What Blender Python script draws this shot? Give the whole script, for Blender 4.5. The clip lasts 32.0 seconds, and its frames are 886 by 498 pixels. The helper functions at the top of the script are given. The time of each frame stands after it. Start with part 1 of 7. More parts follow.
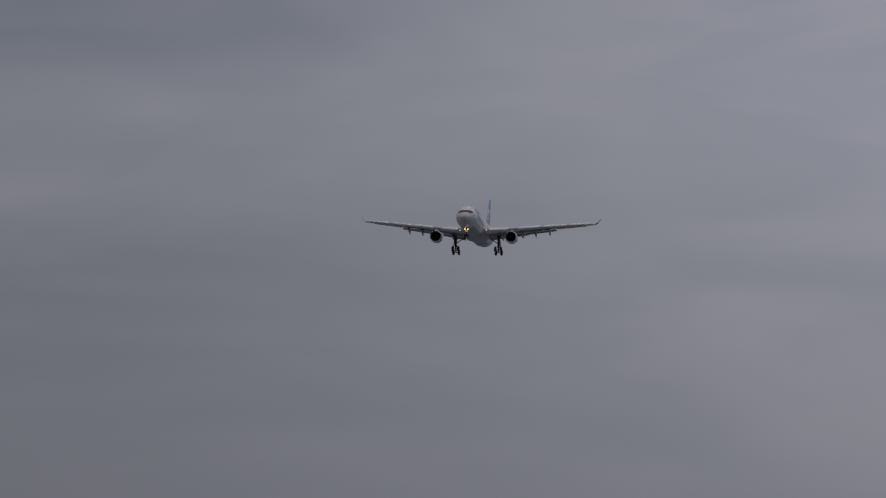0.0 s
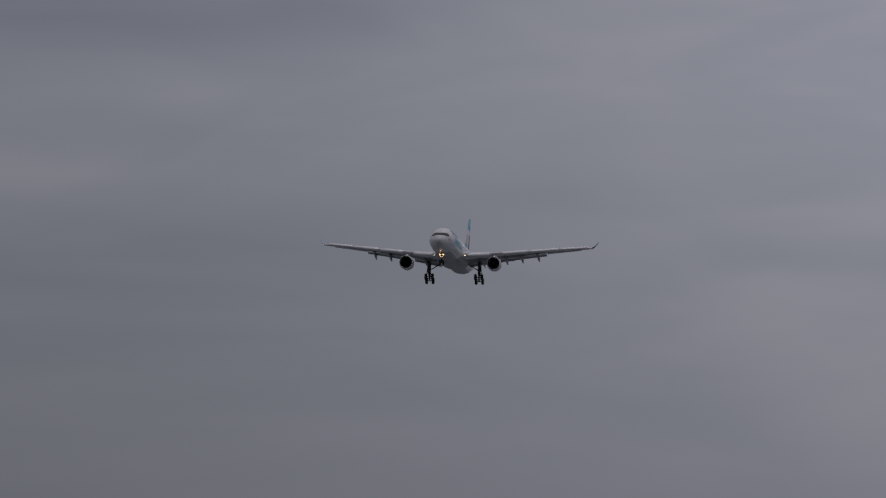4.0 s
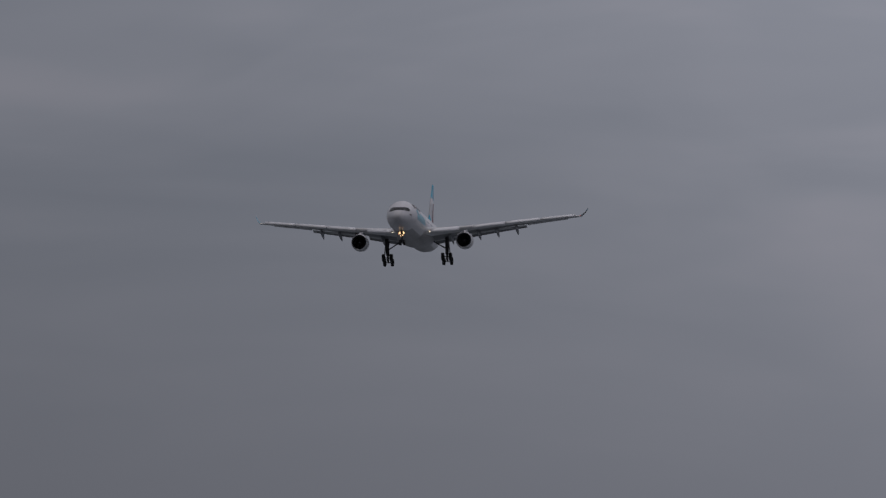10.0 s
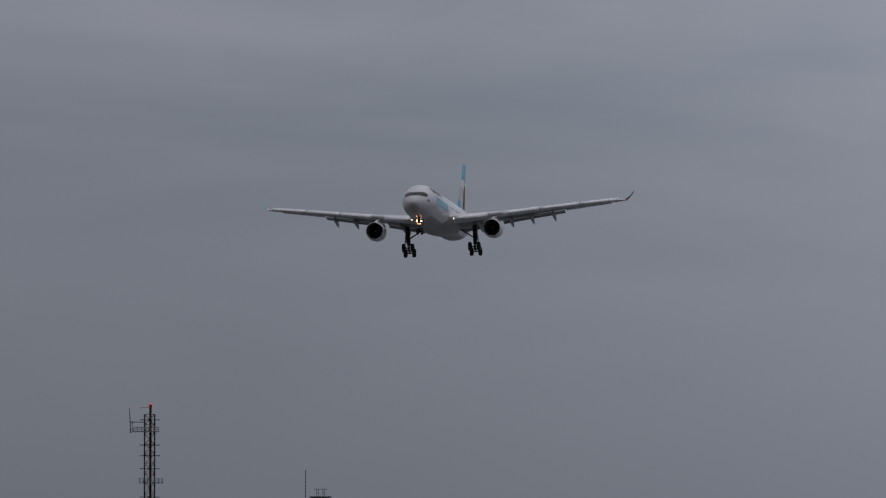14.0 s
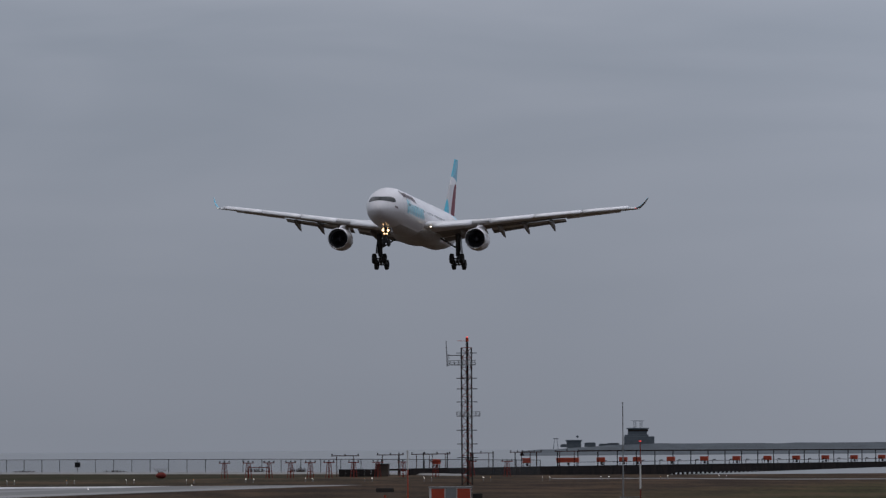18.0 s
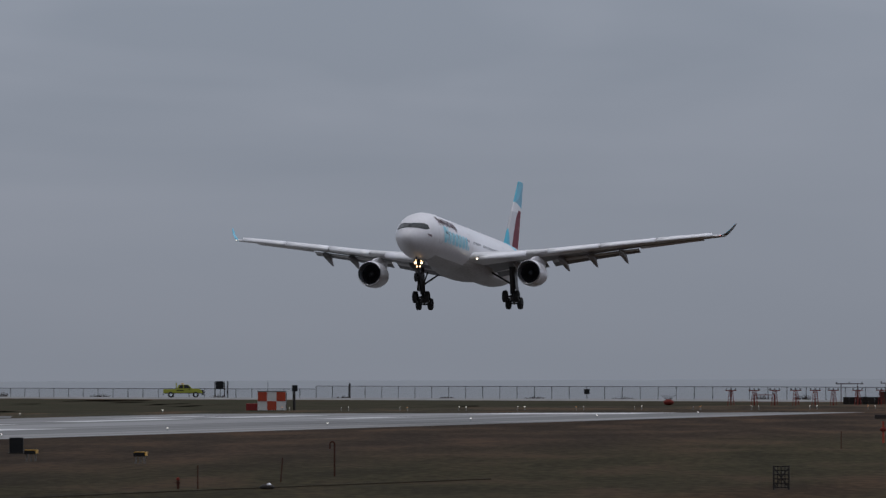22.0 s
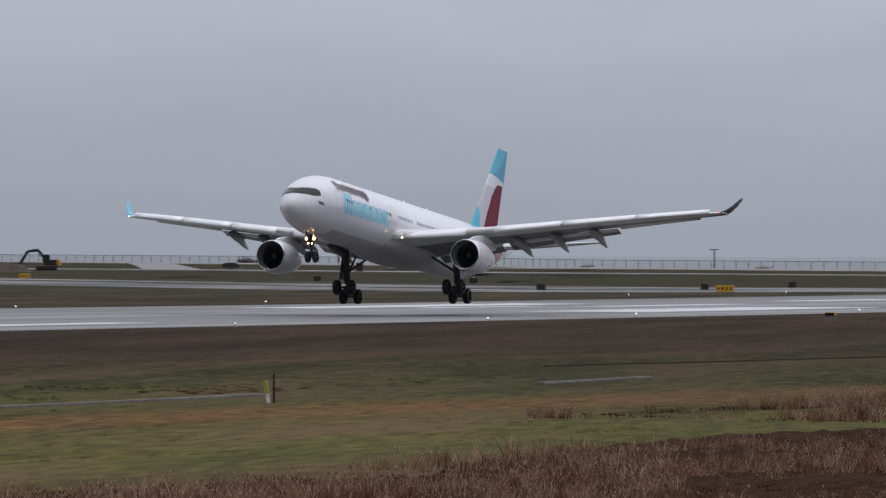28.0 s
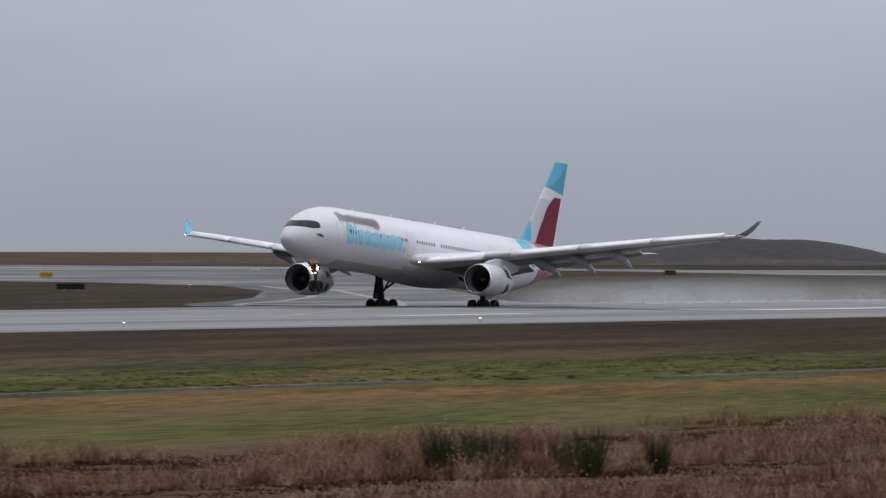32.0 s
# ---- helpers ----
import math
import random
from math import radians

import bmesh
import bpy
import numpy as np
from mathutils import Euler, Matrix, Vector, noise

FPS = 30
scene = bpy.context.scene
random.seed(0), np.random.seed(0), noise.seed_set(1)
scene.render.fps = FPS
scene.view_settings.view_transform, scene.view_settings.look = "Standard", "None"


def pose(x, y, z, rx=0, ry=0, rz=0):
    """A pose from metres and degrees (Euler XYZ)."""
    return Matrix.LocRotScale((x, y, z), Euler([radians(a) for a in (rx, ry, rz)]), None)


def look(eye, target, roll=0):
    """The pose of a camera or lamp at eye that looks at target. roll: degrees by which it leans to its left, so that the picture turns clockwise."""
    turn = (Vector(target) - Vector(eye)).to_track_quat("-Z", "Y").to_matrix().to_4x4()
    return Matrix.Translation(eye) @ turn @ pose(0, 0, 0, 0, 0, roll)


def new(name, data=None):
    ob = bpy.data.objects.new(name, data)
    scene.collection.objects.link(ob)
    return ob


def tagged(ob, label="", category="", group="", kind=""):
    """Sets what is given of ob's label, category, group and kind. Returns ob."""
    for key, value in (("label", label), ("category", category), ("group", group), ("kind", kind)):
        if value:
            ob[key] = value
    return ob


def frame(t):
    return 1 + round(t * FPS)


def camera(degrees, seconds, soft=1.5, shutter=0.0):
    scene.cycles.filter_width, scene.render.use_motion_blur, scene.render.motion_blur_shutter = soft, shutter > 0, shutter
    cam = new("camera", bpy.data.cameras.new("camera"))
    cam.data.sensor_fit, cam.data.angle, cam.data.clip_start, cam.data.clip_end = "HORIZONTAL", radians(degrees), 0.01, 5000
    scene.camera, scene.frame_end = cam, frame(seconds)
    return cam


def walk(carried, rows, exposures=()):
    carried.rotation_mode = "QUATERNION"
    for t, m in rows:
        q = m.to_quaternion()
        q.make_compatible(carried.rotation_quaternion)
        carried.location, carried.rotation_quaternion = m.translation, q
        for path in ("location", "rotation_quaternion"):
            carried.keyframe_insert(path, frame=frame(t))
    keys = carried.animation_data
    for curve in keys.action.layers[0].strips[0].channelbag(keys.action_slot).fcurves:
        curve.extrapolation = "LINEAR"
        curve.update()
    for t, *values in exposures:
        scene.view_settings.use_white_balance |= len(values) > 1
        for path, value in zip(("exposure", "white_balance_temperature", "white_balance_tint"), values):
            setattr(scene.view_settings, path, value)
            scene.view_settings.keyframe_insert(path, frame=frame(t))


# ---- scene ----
# ---- camera ----
cam = camera(4.2159, 32.0, soft=1.3, shutter=0.2)
walk(cam, [
    (0.0, pose(0.00, 0.00, 7.39, 91.9247, -0.0000, -4.6252)),
    (0.5, pose(0.00, 0.00, 7.39, 92.0010, -0.0000, -4.6450)),
    (1.0, pose(0.00, 0.00, 7.39, 92.0207, -0.0000, -4.5747)),
    (1.5, pose(0.00, 0.00, 7.39, 91.9997, -0.0000, -4.4952)),
    (2.0, pose(0.00, 0.00, 7.39, 91.9841, -0.0000, -4.4318)),
    (2.5, pose(0.00, 0.00, 7.39, 91.9689, -0.0000, -4.4175)),
    (3.0, pose(0.00, 0.00, 7.39, 91.9318, -0.0000, -4.3966)),
    (3.5, pose(0.00, 0.00, 7.39, 91.8724, -0.0000, -4.4424)),
    (4.0, pose(0.00, 0.00, 7.39, 91.8509, -0.0020, -4.4303)),
    (4.5, pose(0.00, 0.00, 7.39, 91.8320, -0.0079, -4.3915)),
    (5.0, pose(0.00, 0.00, 7.39, 91.8118, -0.0177, -4.3414)),
    (5.5, pose(0.00, 0.00, 7.39, 91.7863, -0.0315, -4.2954)),
    (6.0, pose(0.00, 0.00, 7.39, 91.7777, -0.0631, -4.2107)),
    (6.5, pose(0.00, 0.00, 7.39, 91.6682, -0.0946, -4.1399)),
    (7.0, pose(0.00, 0.00, 7.39, 91.6354, -0.1262, -4.1599)),
    (7.5, pose(0.00, 0.00, 7.39, 91.6386, -0.1577, -4.1090)),
    (8.0, pose(0.00, 0.00, 7.39, 91.6051, -0.1892, -4.1959)),
    (8.5, pose(0.00, 0.00, 7.39, 91.5721, -0.2208, -4.2037)),
    (9.0, pose(0.00, 0.00, 7.39, 91.5343, -0.2523, -4.2038)),
    (9.5, pose(0.00, 0.00, 7.39, 91.5136, -0.2839, -4.1917)),
    (10.0, pose(0.00, 0.00, 7.39, 91.4705, -0.3154, -4.1445)),
    (10.5, pose(0.00, 0.00, 7.39, 91.4548, -0.3470, -4.0284)),
    (11.0, pose(0.00, 0.00, 7.39, 91.4133, -0.3785, -3.9195)),
    (11.5, pose(0.00, 0.00, 7.39, 91.3727, -0.4101, -3.8596)),
    (12.0, pose(0.00, 0.00, 7.39, 91.3176, -0.4028, -3.6247)),
    (12.5, pose(0.00, 0.00, 7.39, 91.2470, -0.3700, -3.3776)),
    (13.0, pose(0.00, 0.00, 7.39, 91.2133, -0.3082, -3.2820)),
    (13.5, pose(0.00, 0.00, 7.39, 91.2030, -0.2339, -3.2487)),
    (14.0, pose(0.00, 0.00, 7.39, 91.1772, -0.1367, -3.1570)),
    (14.5, pose(0.00, 0.00, 7.39, 91.1318, 0.0345, -2.9862)),
    (15.0, pose(0.00, 0.00, 7.39, 91.0821, 0.2014, -2.7965)),
    (15.5, pose(0.00, 0.00, 7.40, 91.0433, 0.2858, -2.6472)),
    (16.0, pose(0.00, 0.00, 7.39, 90.9872, 0.3455, -2.4330)),
    (16.5, pose(0.00, 0.00, 7.39, 90.9301, 0.3540, -2.2106)),
    (17.0, pose(0.00, 0.00, 7.39, 90.9271, 0.3727, -2.0416)),
    (17.5, pose(0.00, 0.00, 7.39, 90.8972, 0.4168, -1.8781)),
    (18.0, pose(0.00, 0.00, 7.38, 90.8567, 0.3937, -1.6465)),
    (18.5, pose(0.00, 0.00, 7.38, 90.8568, 0.3703, -1.3824)),
    (19.0, pose(0.00, 0.00, 7.39, 90.7961, 0.3487, -1.1204)),
    (19.5, pose(-0.00, -7.28, 7.38, 90.7020, 0.3205, -0.8673)),
    (20.0, pose(-0.17, -19.58, 7.37, 90.6744, 0.3493, -0.6636)),
    (20.5, pose(0.02, -29.73, 7.37, 90.6175, 0.2977, -0.4030)),
    (21.0, pose(-0.06, -30.84, 7.36, 90.5824, 0.2026, 0.0325)),
    (21.5, pose(-0.05, -32.46, 7.36, 90.5611, 0.1436, 0.3458)),
    (22.0, pose(0.12, -35.72, 7.37, 90.5244, 0.1404, 0.7795)),
    (22.5, pose(0.16, -37.71, 7.38, 90.4858, 0.1127, 1.0035)),
    (23.0, pose(0.32, -45.27, 7.38, 90.4130, 0.0766, 1.2654)),
    (23.5, pose(0.41, -48.44, 7.37, 90.3723, 0.0444, 1.5718)),
    (24.0, pose(0.49, -51.40, 7.40, 90.3187, -0.0011, 1.8175)),
    (24.5, pose(0.69, -58.61, 7.45, 90.2768, -0.0349, 2.3692)),
    (25.0, pose(0.94, -66.21, 7.50, 90.2625, -0.0572, 2.7570)),
    (25.5, pose(1.32, -77.53, 7.54, 90.1870, -0.1228, 3.1969)),
    (26.0, pose(1.57, -85.81, 7.57, 90.1489, -0.1094, 3.6164)),
    (26.5, pose(2.64, -97.22, 7.53, 90.1723, -0.1310, 4.0918)),
    (27.0, pose(8.67, -113.91, 7.50, 90.1280, -0.1434, 4.6245)),
    (27.5, pose(15.25, -131.07, 7.47, 90.0327, -0.1654, 5.5337)),
    (28.0, pose(21.79, -148.62, 7.45, 89.9319, -0.1804, 6.4574)),
    (28.5, pose(27.76, -165.80, 7.44, 89.8708, -0.1720, 6.9932)),
    (29.0, pose(30.20, -181.86, 7.41, 89.8192, -0.1095, 7.5488)),
    (29.5, pose(32.42, -197.34, 7.36, 89.7669, -0.0693, 8.1836)),
    (30.0, pose(34.94, -212.96, 7.31, 89.7806, -0.0584, 8.7909)),
    (30.5, pose(37.85, -228.61, 7.27, 89.8237, -0.0392, 9.7646)),
    (31.0, pose(40.69, -244.67, 7.25, 89.8337, 0.0229, 10.3520)),
    (31.5, pose(43.62, -261.37, 7.23, 89.8629, -0.0865, 10.8065)),
    (32.0, pose(46.84, -278.02, 7.22, 89.9118, -0.1036, 11.6880)),
], exposures=[(0.0, -1.42, 6720, 14), (3.0, -1.45, 6720, 14), (6.0, -1.50, 6720, 14), (9.0, -1.52, 6680, 13), (13.0, -1.22, 6530, 10), (15.0, -1.08, 6460, 9), (16.0, -0.93, 6430, 9), (17.0, -0.60, 6430, 9), (19.0, -0.54, 6400, 8), (21.0, -0.57, 6380, 8), (22.0, -0.55, 6400, 8), (23.0, -0.40, 6430, 8), (24.0, -0.34, 6450, 8), (25.0, -0.47, 6460, 9), (26.0, -0.15, 6480, 9), (29.0, 0.05, 6520, 8), (32.0, 0.05, 6530, 8)])

# ---- world and sun ----
world = bpy.data.worlds.new("overcast_sky")
scene.world = world
world.use_nodes = True
wn, wl = world.node_tree.nodes, world.node_tree.links
wn.clear()


def wnode(kind, **values):
    n = wn.new(kind)
    for k, v in values.items():
        n.inputs[k].default_value = v
    return n


SUN_EL, SUN_AZ = radians(74), radians(200)
sky = wn.new("ShaderNodeTexSky")
sky.sky_type, sky.sun_disc, sky.sun_elevation, sky.sun_rotation = "NISHITA", False, SUN_EL, SUN_AZ
w_geo = wn.new("ShaderNodeTexCoord")
w_map = wn.new("ShaderNodeMapping")
w_map.inputs["Scale"].default_value = (6.5, 6.5, 26.0)
wl.new(w_geo.outputs["Generated"], w_map.inputs["Vector"])
w_n1 = wnode("ShaderNodeTexNoise", Scale=1.1, Detail=4.0, Roughness=0.5, Distortion=0.6)
w_n2 = wnode("ShaderNodeTexNoise", Scale=4.0, Detail=3.0, Roughness=0.5, Distortion=0.9)
wl.new(w_map.outputs["Vector"], w_n1.inputs["Vector"])
wl.new(w_map.outputs["Vector"], w_n2.inputs["Vector"])
w_sep = wn.new("ShaderNodeSeparateXYZ")
wl.new(w_geo.outputs["Generated"], w_sep.inputs["Vector"])
# cloud cover grows patchier with height, the band over the sea is even
w_h = wn.new("ShaderNodeMapRange")
w_h.inputs["From Min"].default_value, w_h.inputs["From Max"].default_value = 0.004, 0.05
w_h.inputs["To Min"].default_value, w_h.inputs["To Max"].default_value = 0.12, 1.0
wl.new(w_sep.outputs["Z"], w_h.inputs["Value"])
w_add = wn.new("ShaderNodeMath")
w_add.operation = "MULTIPLY_ADD"
w_add.inputs[1].default_value = 0.3
wl.new(w_n2.outputs["Fac"], w_add.inputs[0])
wl.new(w_n1.outputs["Fac"], w_add.inputs[2])
w_c = wn.new("ShaderNodeMapRange")
w_c.inputs["From Min"].default_value, w_c.inputs["From Max"].default_value = 0.46, 0.84
w_c.inputs["To Min"].default_value, w_c.inputs["To Max"].default_value = -0.5, 0.5
wl.new(w_add.outputs[0], w_c.inputs["Value"])
w_mul = wn.new("ShaderNodeMath")
w_mul.operation = "MULTIPLY"
wl.new(w_c.outputs[0], w_mul.inputs[0])
wl.new(w_h.outputs[0], w_mul.inputs[1])
w_ramp = wn.new("ShaderNodeValToRGB")
w_ramp.color_ramp.elements[0].position, w_ramp.color_ramp.elements[0].color = 0.0, (0.262, 0.298, 0.368, 1)
w_ramp.color_ramp.elements[1].position, w_ramp.color_ramp.elements[1].color = 1.0, (0.500, 0.500, 0.580, 1)
e = w_ramp.color_ramp.elements.new(0.5)
e.color = (0.366, 0.394, 0.470, 1)
w_off = wn.new("ShaderNodeMath")
w_off.inputs[1].default_value = 0.5
wl.new(w_mul.outputs[0], w_off.inputs[0])
wl.new(w_off.outputs[0], w_ramp.inputs["Fac"])
# an overcast sky is brighter towards the zenith
w_z = wn.new("ShaderNodeMapRange")
w_z.inputs["From Min"].default_value, w_z.inputs["From Max"].default_value = 0.08, 0.7
w_z.inputs["To Min"].default_value, w_z.inputs["To Max"].default_value = 1.0, 1.85
wl.new(w_sep.outputs["Z"], w_z.inputs["Value"])
# the cover thins towards one side and above the sea
w_side = wn.new("ShaderNodeMapRange")
w_side.interpolation_type = "SMOOTHSTEP"
w_side.inputs["From Min"].default_value, w_side.inputs["From Max"].default_value = 0.02, 0.16
w_side.inputs["To Min"].default_value, w_side.inputs["To Max"].default_value = 1.0, 1.5
wl.new(w_sep.outputs["X"], w_side.inputs["Value"])
w_up = wn.new("ShaderNodeMapRange")
w_up.inputs["From Min"].default_value, w_up.inputs["From Max"].default_value = 0.0, 0.046
w_up.inputs["To Min"].default_value, w_up.inputs["To Max"].default_value = 0.90, 1.40
wl.new(w_sep.outputs["Z"], w_up.inputs["Value"])
w_m1, w_m2 = wn.new("ShaderNodeMath"), wn.new("ShaderNodeMath")
w_m1.operation = w_m2.operation = "MULTIPLY"
wl.new(w_side.outputs[0], w_m1.inputs[0])
wl.new(w_up.outputs[0], w_m1.inputs[1])
wl.new(w_m1.outputs[0], w_m2.inputs[0])
wl.new(w_z.outputs[0], w_m2.inputs[1])
# sky behind the camera, out of view, dimmed to darken the airliner's front
w_back, w_m3 = wn.new("ShaderNodeMapRange"), wn.new("ShaderNodeMath")
w_back.interpolation_type, w_m3.operation = "SMOOTHSTEP", "MULTIPLY"
w_back.inputs["From Min"].default_value, w_back.inputs["From Max"].default_value = -0.5, 0.5
w_back.inputs["To Min"].default_value, w_back.inputs["To Max"].default_value = 0.42, 1.0
wl.new(w_sep.outputs["Y"], w_back.inputs["Value"])
wl.new(w_m2.outputs[0], w_m3.inputs[0])
wl.new(w_back.outputs[0], w_m3.inputs[1])
w_zc = wn.new("ShaderNodeVectorMath")
w_zc.operation = "SCALE"
wl.new(w_ramp.outputs["Color"], w_zc.inputs[0])
wl.new(w_m3.outputs[0], w_zc.inputs["Scale"])
w_b1, w_b2 = wnode("ShaderNodeBackground", Strength=1.0), wnode("ShaderNodeBackground", Strength=0.06)
# the light from high up is a little warmer than the blue-grey above the sea
w_t = wn.new("ShaderNodeMapRange")
w_t.inputs["From Min"].default_value, w_t.inputs["From Max"].default_value = 0.08, 0.45
wl.new(w_sep.outputs["Z"], w_t.inputs["Value"])
w_tint = wn.new("ShaderNodeMix")
w_tint.data_type, w_tint.blend_type = "RGBA", "MULTIPLY"
w_tint.inputs["B"].default_value = (1.05, 1.0, 0.95, 1)
wl.new(w_t.outputs[0], w_tint.inputs["Factor"])
wl.new(w_zc.outputs[0], w_tint.inputs["A"])
wl.new(w_tint.outputs["Result"], w_b1.inputs["Color"])
wl.new(sky.outputs["Color"], w_b2.inputs["Color"])
w_mix = wnode("ShaderNodeMixShader", Fac=0.06)
wl.new(w_b1.outputs[0], w_mix.inputs[1])
wl.new(w_b2.outputs[0], w_mix.inputs[2])
w_out = wn.new("ShaderNodeOutputWorld")
wl.new(w_mix.outputs[0], w_out.inputs["Surface"])

sun = new("sun", bpy.data.lights.new("sun", "SUN"))
sun.data.energy, sun.data.angle, sun.data.color = 0.55, radians(25), (1.0, 0.96, 0.92)
sun.matrix_world = look((0, 0, 300), (300 * math.sin(SUN_AZ) * -1, 300 * math.cos(SUN_AZ) * -1, 300 - 300 * math.tan(SUN_EL)))


# ---- materials ----
def material(name, color, rough=0.6, metal=0.0, spots=None, scale=3.0, amount=0.5, bump=0.0, bump_scale=20.0, glow=None, glow_strength=0.0,
             island=0.0, coat=0.0, stretch=(1, 1, 1), gloss=0.5):
    """A surface of one colour, mottled towards spots at two scales, with fine relief."""
    m = bpy.data.materials.new(name)
    m.use_nodes = True
    n, l = m.node_tree.nodes, m.node_tree.links
    b = n["Principled BSDF"]
    b.inputs["Roughness"].default_value, b.inputs["Metallic"].default_value = rough, metal
    b.inputs["Base Color"].default_value = (*color, 1)
    b.inputs["Coat Weight"].default_value = coat
    b.inputs["Specular IOR Level"].default_value = gloss
    co = n.new("ShaderNodeTexCoord")
    mp = n.new("ShaderNodeMapping")
    mp.inputs["Scale"].default_value = stretch
    l.new(co.outputs["Object"], mp.inputs["Vector"])
    if spots:
        a, c = n.new("ShaderNodeTexNoise"), n.new("ShaderNodeTexNoise")
        a.inputs["Scale"].default_value, c.inputs["Scale"].default_value = scale, scale * 9
        a.inputs["Detail"].default_value = c.inputs["Detail"].default_value = 5
        l.new(mp.outputs[0], a.inputs["Vector"])
        l.new(mp.outputs[0], c.inputs["Vector"])
        s = n.new("ShaderNodeMath")
        s.operation = "MULTIPLY"
        l.new(a.outputs["Fac"], s.inputs[0])
        l.new(c.outputs["Fac"], s.inputs[1])
        r = n.new("ShaderNodeMapRange")
        r.inputs["From Min"].default_value, r.inputs["From Max"].default_value = 0.16, 0.40
        r.inputs["To Max"].default_value = amount
        l.new(s.outputs[0], r.inputs["Value"])
        x = n.new("ShaderNodeMix")
        x.data_type = "RGBA"
        x.inputs["A"].default_value, x.inputs["B"].default_value = (*color, 1), (*spots, 1)
        l.new(r.outputs[0], x.inputs["Factor"])
        last = x.outputs["Result"]
        if island:
            g, h = n.new("ShaderNodeNewGeometry"), n.new("ShaderNodeHueSaturation")
            v = n.new("ShaderNodeMapRange")
            v.inputs["To Min"].default_value, v.inputs["To Max"].default_value = 1 - island, 1 + island
            l.new(g.outputs["Random Per Island"], v.inputs["Value"])
            l.new(v.outputs[0], h.inputs["Value"])
            l.new(last, h.inputs["Color"])
            last = h.outputs["Color"]
        l.new(last, b.inputs["Base Color"])
    if bump:
        t, p = n.new("ShaderNodeTexNoise"), n.new("ShaderNodeBump")
        t.inputs["Scale"].default_value, t.inputs["Detail"].default_value = bump_scale, 6
        p.inputs["Strength"].default_value = bump
        l.new(mp.outputs[0], t.inputs["Vector"])
        l.new(t.outputs["Fac"], p.inputs["Height"])
        l.new(p.outputs[0], b.inputs["Normal"])
    if glow:
        b.inputs["Emission Color"].default_value, b.inputs["Emission Strength"].default_value = (*glow, 1), glow_strength
    return m


WHITE_PAINT = material("white_aircraft_paint", (0.765, 0.755, 0.785), 0.32, spots=(0.65, 0.64, 0.665), scale=0.25, amount=0.6, coat=0.25)
NACELLE_PAINT = material("stained_nacelle_paint", (0.74, 0.73, 0.755), 0.36, spots=(0.50, 0.49, 0.50), scale=1.1, amount=0.75, coat=0.2)
SLAT_METAL = material("bare_slat_metal", (0.84, 0.84, 0.86), 0.48, 0.5, spots=(0.78, 0.78, 0.79), scale=0.8, amount=0.6)
FAIRING_GREY = material("grey_fairing_paint", (0.36, 0.36, 0.385), 0.45, spots=(0.24, 0.235, 0.24), scale=0.8, amount=0.6)
INLET_LINER = material("grey_inlet_liner", (0.21, 0.21, 0.225), 0.5, spots=(0.13, 0.13, 0.14), scale=1.5, amount=0.6)
# belly grime, darkened further to stand in for shade under the hull
GRIMY_SHADED_PAINT = material("grimy_shaded_belly_paint", (0.54, 0.53, 0.54), 0.5, spots=(0.33, 0.32, 0.315), scale=0.9, amount=0.8, stretch=(0.12, 1, 1))
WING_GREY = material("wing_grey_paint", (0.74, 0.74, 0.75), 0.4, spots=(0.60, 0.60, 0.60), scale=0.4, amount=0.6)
# grey darkened beyond its own paint to stand in for shade under the wings
SHADED_GREY = material("shaded_grey_paint", (0.25, 0.25, 0.265), 0.5, spots=(0.15, 0.145, 0.14), scale=0.5, amount=0.7)
CYAN_PAINT = material("cyan_paint", (0.055, 0.47, 0.66), 0.35, spots=(0.05, 0.40, 0.57), scale=0.3, amount=0.5)
TITLE_CYAN = material("pale_mottled_cyan_title_film", (0.17, 0.58, 0.74), 0.35, spots=(0.40, 0.70, 0.78), scale=1.6, amount=0.9)
CYAN_DEEP = material("deep_cyan_paint", (0.02, 0.32, 0.50), 0.35, spots=(0.02, 0.27, 0.43), scale=0.3, amount=0.5)
MAROON_PAINT = material("maroon_paint", (0.17, 0.007, 0.026), 0.5, spots=(0.14, 0.006, 0.022), scale=0.3, amount=0.5, gloss=0.1)
ROSE_PAINT = material("rose_paint", (0.42, 0.10, 0.16), 0.35, spots=(0.36, 0.08, 0.13), scale=0.3, amount=0.5)
PALE_PAINT = material("pale_grey_paint", (0.55, 0.55, 0.58), 0.35, spots=(0.5, 0.5, 0.52), scale=0.3, amount=0.5)
INK = material("dark_plum_lettering", (0.06, 0.012, 0.024), 0.6, gloss=0.1)
CABIN_GLASS = material("dark_cabin_glass", (0.02, 0.022, 0.026), 0.12)
COCKPIT_GLASS = material("cockpit_glass", (0.018, 0.024, 0.026), 0.10, gloss=0.22)
BLACK_TRIM = material("black_window_trim", (0.012, 0.012, 0.014), 0.45, gloss=0.15)
PANEL_LINE = material("panel_gap", (0.48, 0.48, 0.50), 0.5)
LIP_METAL = material("polished_metal", (0.75, 0.75, 0.77), 0.25, 1.0, spots=(0.55, 0.55, 0.57), scale=2, amount=0.4)
GEAR_METAL = material("gear_steel", (0.06, 0.06, 0.064), 0.5, 0.3, spots=(0.03, 0.028, 0.026), scale=4, amount=0.7)
DARK_DUCT = material("dark_duct", (0.050, 0.051, 0.058), 0.55)
FAN_METAL = material("fan_blades", (0.07, 0.07, 0.08), 0.35, 0.7)
RUBBER = material("tyre_rubber", (0.017, 0.017, 0.018), 0.75, spots=(0.035, 0.034, 0.033), scale=5, amount=0.6)
